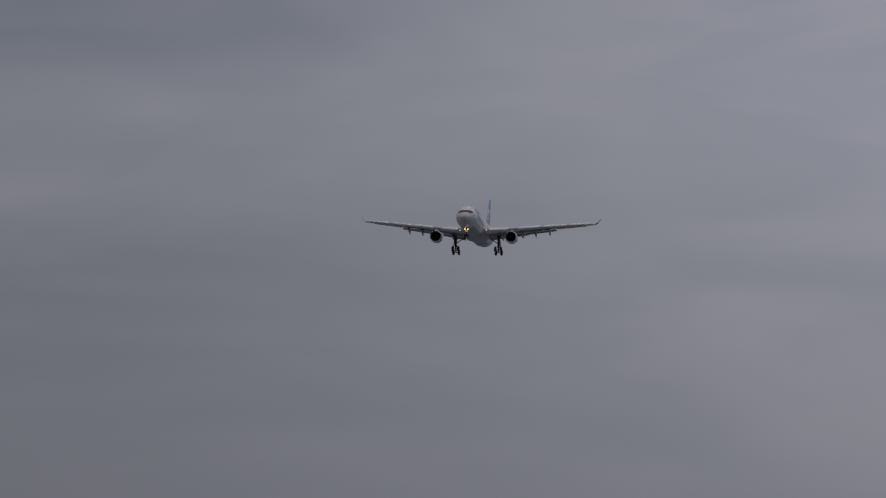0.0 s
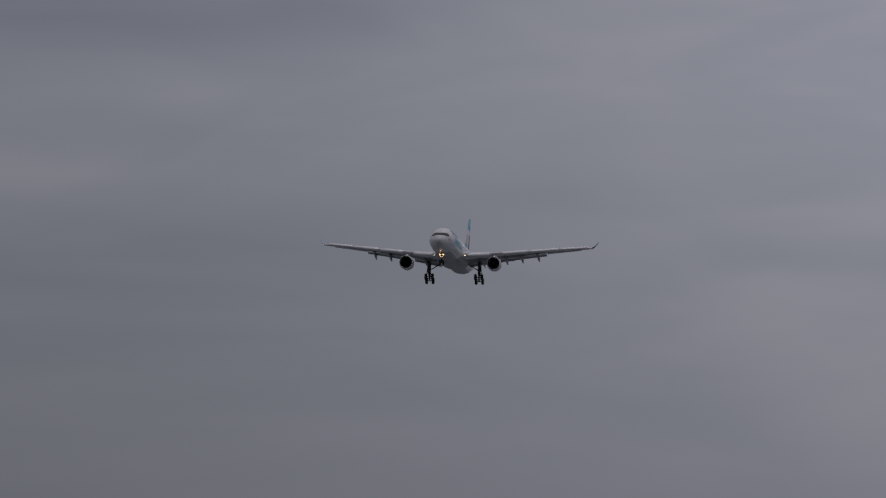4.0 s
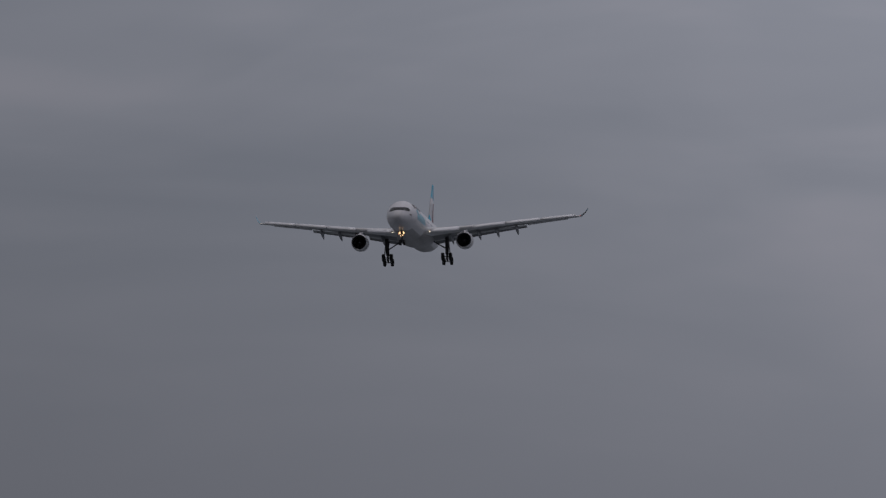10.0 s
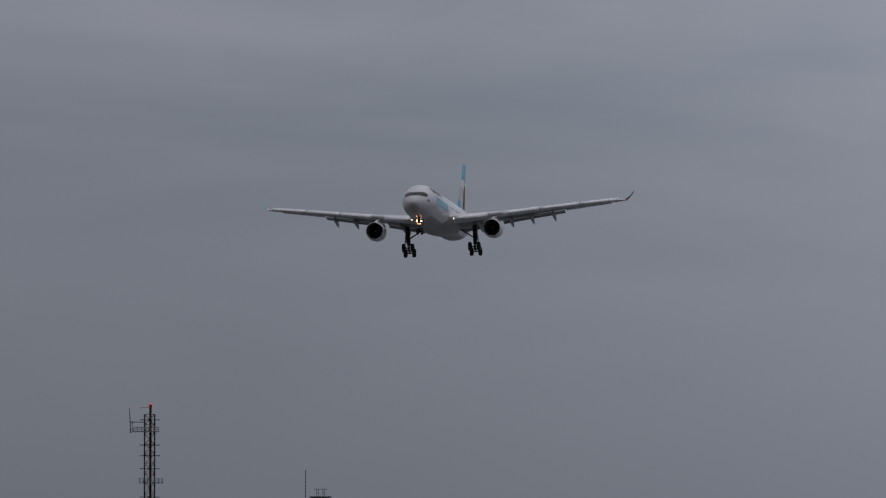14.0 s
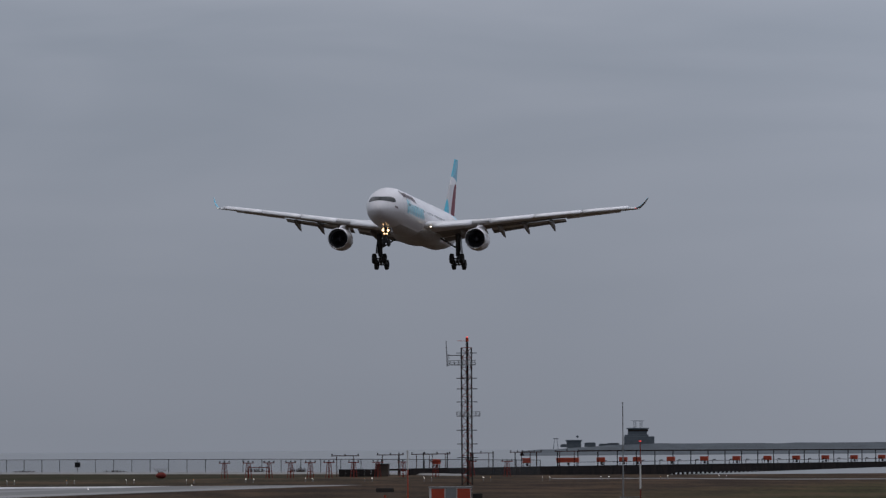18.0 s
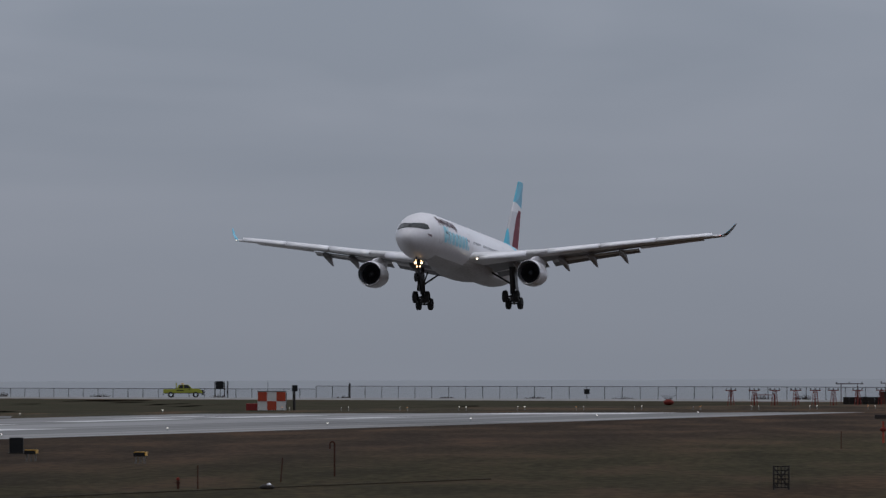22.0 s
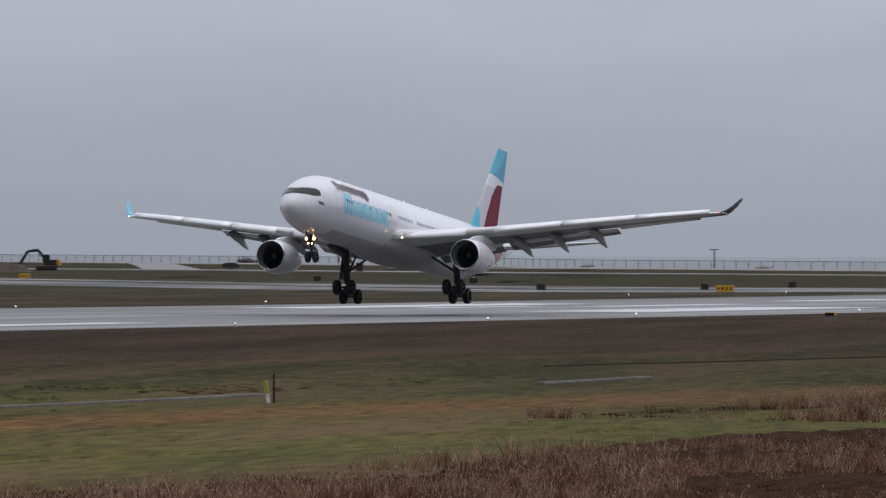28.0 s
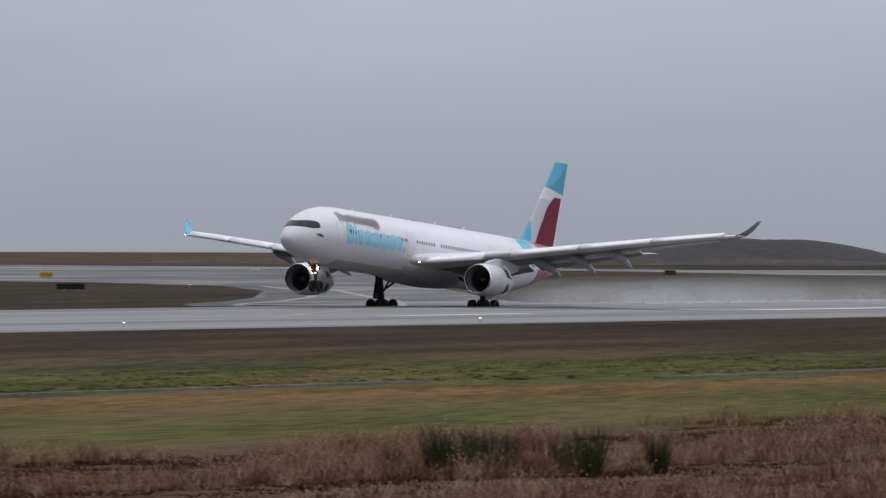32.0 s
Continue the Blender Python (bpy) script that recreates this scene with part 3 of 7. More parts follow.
bm = B()
xs = sorted({x for x, _ in SHORE} | set(range(-600, 400, 50)) | {-2500, -1500, -1000, 700, 1200, 2200})
rows = []
for x in xs:
    y1 = shore(x)
    rows.append([(x, -2500, 0), (x, -1200, 0), (x, -400, 0), (x, 200, 0), (x, 700, 0), (x, 1200, 0), (x, y1 - 8, 0), (x, y1, -0.15), (x, y1 + 9, -1.6), (x, y1 + 14, -2.4)])
loft(bm, rows, closed=False)
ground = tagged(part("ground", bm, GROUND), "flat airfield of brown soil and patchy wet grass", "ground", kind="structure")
bm = B()
loft(bm, [[(-5200, y, -1.5), (5200, y, -1.5)] for y in (900, 2000, 3000, 4000, 5600)], closed=False)
tagged(part("water", bm, SEA), "calm pale grey sea under an overcast sky", "water", kind="structure")


def strip(name, edge, mats, z, label, category, skirt=0.12):
    """Paving between two edges given as matching lists of (x, y), a thin slab."""
    bm = B()
    rings = [[(a[0], a[1], z - skirt), (a[0], a[1], z), (b[0], b[1], z), (b[0], b[1], z - skirt)] for a, b in edge]
    loft(bm, rings)
    return tagged(part(name, bm, mats), label, category, kind="structure")


def far_gap(y):
    return float(np.interp(y, [500, 700, 850, 950, 1100, 1700], [93, 94, 97, 92, 84, 90]))


ys = list(range(-400, 1640, 40))
strip("runway", [(along(0, y), along(-far_gap(y), y)) for y in ys], RUNWAY, 0.03, "long wet grey asphalt runway", "runway")
strip("runway_edge_line", [(along(-7, y), along(-7.8, y)) for y in ys], PALE_LINE, 0.038, "worn pale line along the runway edge", "marking", 0.006)
# taxiway that runs beside the runway and joins it at a curved exit
TW = [((-76, 1500), (-78, 1545)), ((-100, 1462), (-107, 1562)), ((-122, 1420), (-132, 1560)), ((-146, 1410), (-160, 1580)), ((-180, 1450), (-205, 1660)), ((-250, 1600), (-310, 1900)),
      ((-300, 1680), (-350, 1890)), ((-345, 1800), (-390, 1960)), ((-410, 1930), (-470, 2040)), ((-520, 2060), (-560, 2140)), ((-900, 2500), (-940, 2600))]
strip("taxiway", TW, TAXIWAY, 0.026, "wet pale asphalt taxiway beyond the runway", "taxiway")
EXIT = [((-148, 786), (-212, 855)), ((-170, 835), (-222, 915)), ((-203, 955), (-233, 975)), ((-236, 1100), (-262, 1110)), ((-262, 1210), (-294, 1230)),
        ((-290, 1330), (-335, 1330)), ((-318, 1455), (-400, 1420)), ((-343, 1570), (-480, 1530)), ((-358, 1740), (-560, 1760)), ((-400, 1960), (-640, 2100))]
strip("taxiway_exit", EXIT, TAXIWAY, 0.034, "wide wet curved exit from the runway", "taxiway")
RIM = [(-206, 828), (-211, 845), (-216, 872), (-221, 910), (-227, 945), (-234, 985), (-246, 1040), (-262, 1110), (-294, 1230)]
strip("exit_shoulder", [((x, y), (x + 4.2, y + 1.5)) for x, y in RIM], DARK_PAVING, 0.040, "dark asphalt shoulder round the grass", "shoulder", 0.004)
strip("edge_line", [((x + 4.4, y + 1.5), (x + 5.3, y + 1.8)) for x, y in RIM], PALE_LINE, 0.042, "faded pale line along the exit's edge", "marking", 0.004)
CURVE = [(-284, 1228), (-258, 1130), (-236, 1040), (-221, 978), (-211, 940), (-203, 905), (-197, 878), (-191, 850), (-188, 830), (-181, 780), (-177, 745), (-168, 690)]
strip("taxi_line", [((x, y), (x + 0.9, y + 0.5)) for x, y in CURVE], PALE_LINE, 0.042, "faded pale guide line on the runway exit", "marking", 0.004)
bm = B()
loft(bm, [[(x, shore(x) - 72, -0.02), (x, shore(x) - 62, 0.26), (x, shore(x) - 44, 0.26), (x, shore(x) - 34, -0.02)] for x in range(-470, 66, 12)], closed=False)
tagged(part("perimeter_road", bm, GRAVEL), "pale gravel road on a low bank along the fence", "road", kind="structure")

strip("service_road", [((-440, 2330), (-436, 2372)), ((-380, 2302), (-376, 2342)), ((-320, 2268), (-314, 2304)), ((-270, 2205), (-262, 2238)), ((-226, 2140), (-218, 2172)), ((-150, 2075), (-142, 2100))], GRAVEL, 0.2,
      "grey service road along the foot of the bank", "road", 0.25)
strip("ramp", [((-316, 2290), (-304, 2290)), ((-352, 2540), (-341, 2540)), ((-397, 2845), (-386, 2842))], GRAVEL, 0.23, "pale gravel ramp up to the fence road", "road", 0.25)


def far_bank():
    """Rough dark grass from the taxiway up to the road along the fence."""
    xs = [-440 + 2.5 * k for k in range(197)]
    vs, fs, n = [], [], 48
    for x in xs:
        y0 = float(np.interp(x, [-440, -390, -350, -310, -205, -160, -132, -78, -50, -20, 10, 52], [2010, 1972, 1915, 1910, 1675, 1600, 1575, 1566, 1720, 1790, 1830, 1870]))
        y1 = shore(x) - 71
        for k in range(n):
            f = k / (n - 1)
            y = y0 + (y1 - y0) * f
            h = 0.05 + 0.12 * noise.noise((x * 0.05, f * 3.0, 1.0)) + 0.12 * noise.noise((x * 0.17, f * 9.0, 2.0)) + 0.08 * noise.noise((x * 0.6, f * 21.0, 5.0))
            vs.append((x, y, -0.04 + (0.04 + max(0.0, h) * (1.0 - 0.6 * f)) * max(0.0, min(1.0, 10 * f, 12 * (1 - f), (x + 440) / 20, (52 - x) / 30))))
    for i in range(len(xs) - 1):
        fs += [(i * n + k, (i + 1) * n + k, (i + 1) * n + k + 1, i * n + k + 1) for k in range(n - 1)]
    me = bpy.data.meshes.new("bank")
    me.from_pydata(vs, [], fs)
    me.materials.append(BANK_GRASS)
    me.shade_smooth()
    tagged(new("bank", me), "low bank of rough dark olive grass before the fence", "grass", kind="structure")


far_bank()
strip("shore_track", [((66, 1752), (67, 1766)), ((83, 1733), (84, 1748)), ((95, 1680), (96, 1694)), ((140, 1640), (141, 1652))], CONCRETE, 0.03, "pale gravel track before the jetty", "road")
# pale wet slabs by the equipment hut
strip("pavement", [((20, 975), (21, 984)), ((26, 982), (27, 1010)), ((37, 992), (40, 1050)), ((70, 985), (75, 1040)), ((120, 976), (126, 1030))], WET_PAVING, 0.02,
      "wet pale concrete slab by the hut", "pavement")
for line in (((150, 3), (250, 0.5), (270, 0), (279, 0.4)), ((300, 4.0), (318, 3.0), (350, 1.4), (384, 0.2), (404, -1.2)), ((448, -1.2), (460, -2.2), (476, -3.4))):
    strip("drain", [(along(128 + d, y), along(128.5 + d, y)) for y, d in line], DRAIN_PALE, 0.11, "narrow grey concrete drain in the grass", "drain")
DITCH = [(528, 105.0), (540, 105.2), (556, 107.0), (575, 107.6), (602, 109.1), (640, 111), (700, 116)]
strip("drain", [(along(q, y), along(q + 0.3, y)) for y, q in DITCH], DRAIN, 0.08, "narrow overgrown drain in brown grass", "drain")
strip("ditch_edge", [(along(q - 0.55, y), along(q - 0.05, y)) for y, q in DITCH], SOIL, 0.02, "flat dark strip beside the drain", "ditch")
strip("grass_island", [((-118, 1490), (-118, 1497)), ((-150, 1482), (-152, 1502)), ((-185, 1535), (-190, 1564)), ((-240, 1690), (-244, 1722)), ((-300, 1790), (-300, 1805))], GROUND, 0.034,
      "narrow strip of dark grass between two taxiways", "grass")


def bar(q, y0, y1, w, mat=MARKING, name="runway_marking", label="white painted bar on the wet runway"):
    strip(name, [(along(q, y0), along(q - w, y0)), (along(q, (y0 + y1) / 2), along(q - w, (y0 + y1) / 2)), (along(q, y1), along(q - w, y1))], mat, 0.042, label, "marking", 0.008)


for q, y0, y1, w in ((-19, 1012, 1098, 13), (-62, 1049, 1147, 9), (-30, 1206, 1250, 6), (-56, 1215, 1262, 5), (-15, 798, 845, 5), (-38, 802, 868, 4), (-46, 1096, 1150, 4), (-54, 1060, 1100, 3),
                     (-55, 1291, 1340, 4), (-59, 1393, 1455, 5), (-60, 1487, 1540, 5), (-40, 1451, 1492, 4), (-72, 1477, 1529, 3), (-38, 714, 744, 3), (-25, 1560, 1600, 22)):
    bar(q, y0, y1, w)
bm = B()
rows = []
for k in range(19):
    a = k / 18
    c = Vector((-300, 1010, 0)).lerp(Vector((-262, 985, 0)), a) + Vector((0, -70 * a * a, 0))
    rows.append([(c.x, c.y - 1.2, 0.046), (c.x, c.y + 1.2, 0.046)])
loft(bm, rows, closed=False)
tagged(part("taxi_line", bm, YELLOW_MARK), "curved yellow taxi line on the exit", "marking", kind="structure")


# ---- the airliner ----
# body axes: x forward, y to port, z up; the origin lies 25 m behind the nose on the fuselage axis
FX = [0.0, 0.15, 0.4, 0.8, 1.4, 2.0, 2.8, 3.6, 4.6, 5.8, 7.2, 9.0, 43.0, 45.0, 48.0, 51.0, 54.0, 57.0, 59.5, 61.5, 63.0, 63.6]
FR = [0.06, 0.40, 0.68, 0.96, 1.27, 1.53, 1.84, 2.10, 2.36, 2.59, 2.75, 2.82, 2.82, 2.79, 2.62, 2.34, 1.94, 1.46, 1.02, 0.66, 0.40, 0.22]
FZ = [-0.74, -0.73, -0.71, -0.67, -0.58, -0.48, -0.36, -0.25, -0.15, -0.07, -0.02, 0.0, 0.0, 0.03, 0.18, 0.42, 0.74, 1.10, 1.42, 1.66, 1.82, 1.9]


def fus(x):
    return float(np.interp(x, FX, FR)), float(np.interp(x, FX, FZ))


def skin(x, deg, lift=0.0):
    """A point on the fuselage, x m behind the nose, deg from the crown towards port."""
    r, z = fus(x)
    a = radians(deg)
    return Vector((25 - x, (r + lift) * math.sin(a), z + (r + lift) * math.cos(a)))


def patch(bm, x0, x1, d0, d1, lift=0.012, nx=2, nd=3, top=0.0):
    """A curved piece that lies on the fuselage; top shifts its upper edge aft."""
    rings = []
    for i in range(nx + 1):
        rings.append([skin(x0 + (x1 - x0) * i / nx + top * (1 - j / nd), d0 + (d1 - d0) * j / nd, lift) for j in range(nd + 1)])
    return loft(bm, rings, closed=False)


plane = thing("airliner", (0, 0, 0), 0, "white twin-engine wide-body airliner with cyan and maroon tail, gear down", "airplane")
bm = B()
NS = 56
xs = sorted(set([x for x in FX] + [9 + 1.0 * k for k in range(35)] + [44 + 0.5 * k for k in range(36)]))


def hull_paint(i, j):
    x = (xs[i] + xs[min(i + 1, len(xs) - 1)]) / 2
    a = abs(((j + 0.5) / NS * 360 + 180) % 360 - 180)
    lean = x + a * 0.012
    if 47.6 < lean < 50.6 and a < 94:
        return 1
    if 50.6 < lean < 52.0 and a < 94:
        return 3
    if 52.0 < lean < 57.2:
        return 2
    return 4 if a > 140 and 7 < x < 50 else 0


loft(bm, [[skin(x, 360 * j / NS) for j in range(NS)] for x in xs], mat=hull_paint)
part("fuselage", bm, [WHITE_PAINT, CYAN_PAINT, ROSE_PAINT, PALE_PAINT, GRIMY_SHADED_PAINT], plane, "white fuselage with cyan and rose bands at the tail", smooth=True)
# belly fairing, its colour holds both grime and shade
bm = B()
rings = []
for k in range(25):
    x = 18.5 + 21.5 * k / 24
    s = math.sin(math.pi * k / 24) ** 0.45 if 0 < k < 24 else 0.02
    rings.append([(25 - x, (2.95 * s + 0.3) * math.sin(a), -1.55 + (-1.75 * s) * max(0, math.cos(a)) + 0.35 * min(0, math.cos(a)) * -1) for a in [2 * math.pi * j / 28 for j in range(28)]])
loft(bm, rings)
part("belly_fairing", bm, GRIMY_SHADED_PAINT, plane, "belly fairing, grey with grime and painted shade", smooth=True)

# cockpit glazing: a black surround with six panes
def nose_point(y, z, lift):
    """The point of the nose's skin at the given y and z."""
    lo, hi = 0.0, 9.0
    for _ in range(40):
        mid = (lo + hi) / 2
        r, zc = fus(mid)
        if y * y + (z - zc) ** 2 > r * r:
            lo = mid
        else:
            hi = mid
    r, zc = fus(hi)
    n = Vector((0.9, y / max(r, 0.1) * 0.9, (z - zc) / max(r, 0.1) * 0.9)).normalized()
    return Vector((25 - hi, y, z)) + n * lift


def pane(name, sgn, y0, y1, lo, hi, lift, mat, parent, label=""):
    """A pane on the nose's skin; lo and hi give its edges' heights against y."""
    bm = B()
    rings = []
    for i in range(11):
        y = y0 + (y1 - y0) * i / 10
        a, b = float(np.interp(y, *lo)), float(np.interp(y, *hi))
        rings.append([nose_point(sgn * y, a + (b - a) * k / 4, lift) for k in range(5)])
    loft(bm, rings, closed=False)
    return part(name, bm, mat, parent, label, smooth=True)


M_LO = ((0, 0.9, 1.5, 1.75, 1.88), (0.50, 0.46, 0.37, 0.38, 0.48))
M_HI = ((0, 0.9, 1.4, 1.62, 1.78, 1.88), (1.06, 1.13, 1.10, 1.00, 0.78, 0.50))
G_LO, G_HI = (M_LO[0], [z + 0.06 for z in M_LO[1]]), (M_HI[0], [z - 0.06 for z in M_HI[1]])
for sgn in (1, -1):
    mask = pane("cockpit_surround", sgn, -0.02, 1.88, M_LO, M_HI, 0.015, BLACK_TRIM, plane, "black cockpit window surround")
    for y0, y1 in ((0.04, 0.66), (0.74, 1.26), (1.33, 1.56), (1.61, 1.81)):
        pane("window_pane", sgn, y0, y1, G_LO, G_HI, 0.03, COCKPIT_GLASS, mask)
bm = B()
for k in range(3):
    patch(bm, 2.95 + 0.27 * k, 3.11 + 0.27 * k, 81 + 2 * k, 90 + 2 * k, 0.018, 1, 3, top=-0.25)
part("nose_emblem", bm, INK, plane, "small slanted plum bars below the cockpit")

# doors and cabin windows on both sides
for sgn in (1, -1):
    for x0, w in ((5.7, 1.07), (20.4, 1.07), (38.8, 0.9), (49.0, 1.07)):
        bm = B()
        for xa, xb, da, db in ((x0, x0 + 0.05, 62, 108), (x0 + w, x0 + w + 0.05, 62, 108), (x0, x0 + w + 0.05, 61.2, 62.2), (x0, x0 + w + 0.05, 107.6, 108.8)):
            patch(bm, xa, xb, sgn * da, sgn * db, 0.01, 1, 6)
        part("door_outline", bm, PANEL_LINE, plane)
bm = B()
patch(bm, 20.0, 20.22, 76.5, 83, 0.012, 1, 2)
proto = part("cabin_window", bm, CABIN_GLASS, plane)
bm = B()
patch(bm, 20.0, 20.22, -76.5, -83, 0.012, 1, 2)
proto_r = part("cabin_window", bm, CABIN_GLASS, plane)
for k in range(70):
    x = 7.9 + 0.533 * k
    if 19.7 < x < 22.1 or 38.0 < x < 40.4 or 26.5 < x < 27.2 or x > 46.0:
        continue
    for pr in (proto, proto_r):
        share("cabin_window", pr, plane, Matrix.Translation((20.0 - x, 0, 0)))
# titles on the fuselage: rows of plain rounded shapes of their size and colour
def tablet(bm, x0, x1, d0, d1, lift):
    """A solid rounded shape that lies on the fuselage."""
    cx, cd, hx, hd = (x0 + x1) / 2, (d0 + d1) / 2, abs(x1 - x0) / 2, abs(d1 - d0) / 2
    rings = []
    for f in (1.0, 0.5):
        ring = []
        for k in range(24):
            c, n = math.cos(2 * math.pi * k / 24), math.sin(2 * math.pi * k / 24)
            ring.append(skin(cx + f * hx * math.copysign(abs(c) ** 0.6, c), cd + f * hd * math.copysign(abs(n) ** 0.6, n), lift))
        rings.append(ring)
    loft(bm, rings, caps=False)
    bm.verts.ensure_lookup_table()
    bm.faces.new([bm.verts[k] for k in range(24, 48)])
    return bm


rnd = random.Random(4)
for sgn in (1, -1):
    for k in range(17):
        x0 = 6.55 + 0.495 * k
        bm = tablet(B(), x0, x0 + rnd.uniform(0.20, 0.31), sgn * (rnd.uniform(40, 45) if k > 1 else 35), sgn * (70 if k in (14, 15) else rnd.uniform(60, 65)), 0.03)
        part("title_shape", bm, INK, plane)
    for x0, w, top in ((7.2 + 1.24 * (a - 7.75), 1.26 * b, c) for a, b, c in ((7.75, 1.15, 66), (9.05, 0.42, 66), (9.62, 1.0, 76), (10.85, 1.15, 76), (12.15, 1.3, 76), (13.6, 1.25, 76), (15.0, 1.3, 76), (16.45, 0.85, 76), (17.5, 0.4, 95))):
        part("title_block", tablet(B(), x0, x0 + w, sgn * (top - 2), sgn * 104, 0.026), TITLE_CYAN, plane)
    for k, w in enumerate((0.3, 0.22, 0.3, 0.26, 0.3)):
        bm = B()
        patch(bm, 43.6 + 0.42 * k, 43.6 + 0.42 * k + w, sgn * 62, sgn * 68, 0.012, 1, 2)
        part("registration_bar", bm, INK, plane)
for x in (13.5, 22.0, 31.5, 38.0):
    bm = B()
    loft(bm, [[(25 - x - t, s * 0.04, 2.8), (25 - x - t - 0.12, s * 0.03, 3.12)] for t, s in ((0, 0), (0.2, 1), (0.55, 0), (0.2, -1), (0, 0))], closed=False)
    part("blade_antenna", bm, WING_GREY, plane)
bm = B()
ball(bm, (25 - 36.0, 0, 2.75), 1.0, (1.5, 0.6, 0.26), 20, 10)
part("radome", bm, SHADED_GREY, plane, "low satellite antenna hump", smooth=True)
bm = B()
ball(bm, (25 - 27, 0, 2.84), 0.1)
part("beacon", bm, RED_STEEL, plane)


def foil(n=14, t=0.12):
    """An aerofoil from the trailing edge over the top to the trailing edge: chord 0..1, height."""
    xs = [0.5 + 0.5 * math.cos(math.pi * k / n) for k in range(n + 1)]
    th = lambda x: 5 * t * (0.2969 * math.sqrt(x) - 0.126 * x - 0.3516 * x * x + 0.2843 * x ** 3 - 0.1036 * x ** 4)
    return [(x, th(x) + 0.02 * math.sin(math.pi * x)) for x in xs] + [(x, -th(x) * 0.75 + 0.02 * math.sin(math.pi * x)) for x in reversed(xs[:-1])][:-1]


WY = [0.6, 2.6, 6.0, 9.4, 14.0, 19.0, 24.0, 28.0, 29.1]
W_LE = [20.2, 21.4, 24.0, 26.2, 28.8, 31.5, 34.2, 36.35, 37.3]
W_CH = [13.2, 12.0, 10.1, 8.2, 6.6, 5.1, 3.75, 2.75, 1.9]


def wing_at(y):
    le, ch = float(np.interp(y, WY, W_LE)), float(np.interp(y, WY, W_CH))
    s = max(0.0, y - 2.6)
    return le, ch, -1.62 + 0.150 * s - 0.0003 * s * s, float(np.interp(y, WY, [0.135, 0.13, 0.12, 0.115, 0.115, 0.115, 0.125, 0.13, 0.12])), radians(float(np.interp(y, WY, [4.5, 4.2, 3.2, 2.2, 1.2, 0.4, -0.2, -0.8, -1.0])))


def section(le, ch, y, z, t, tw, side):
    return [(25 - le - ch * (0.25 + (x - 0.25) * math.cos(tw)) - ch * h * math.sin(tw), side * y, z + ch * h * math.cos(tw) - ch * (x - 0.25) * math.sin(tw)) for x, h in foil(14, t)]


# front underside stays light, rear underside takes the shade-darkened grey
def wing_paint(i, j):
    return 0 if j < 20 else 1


wings = []


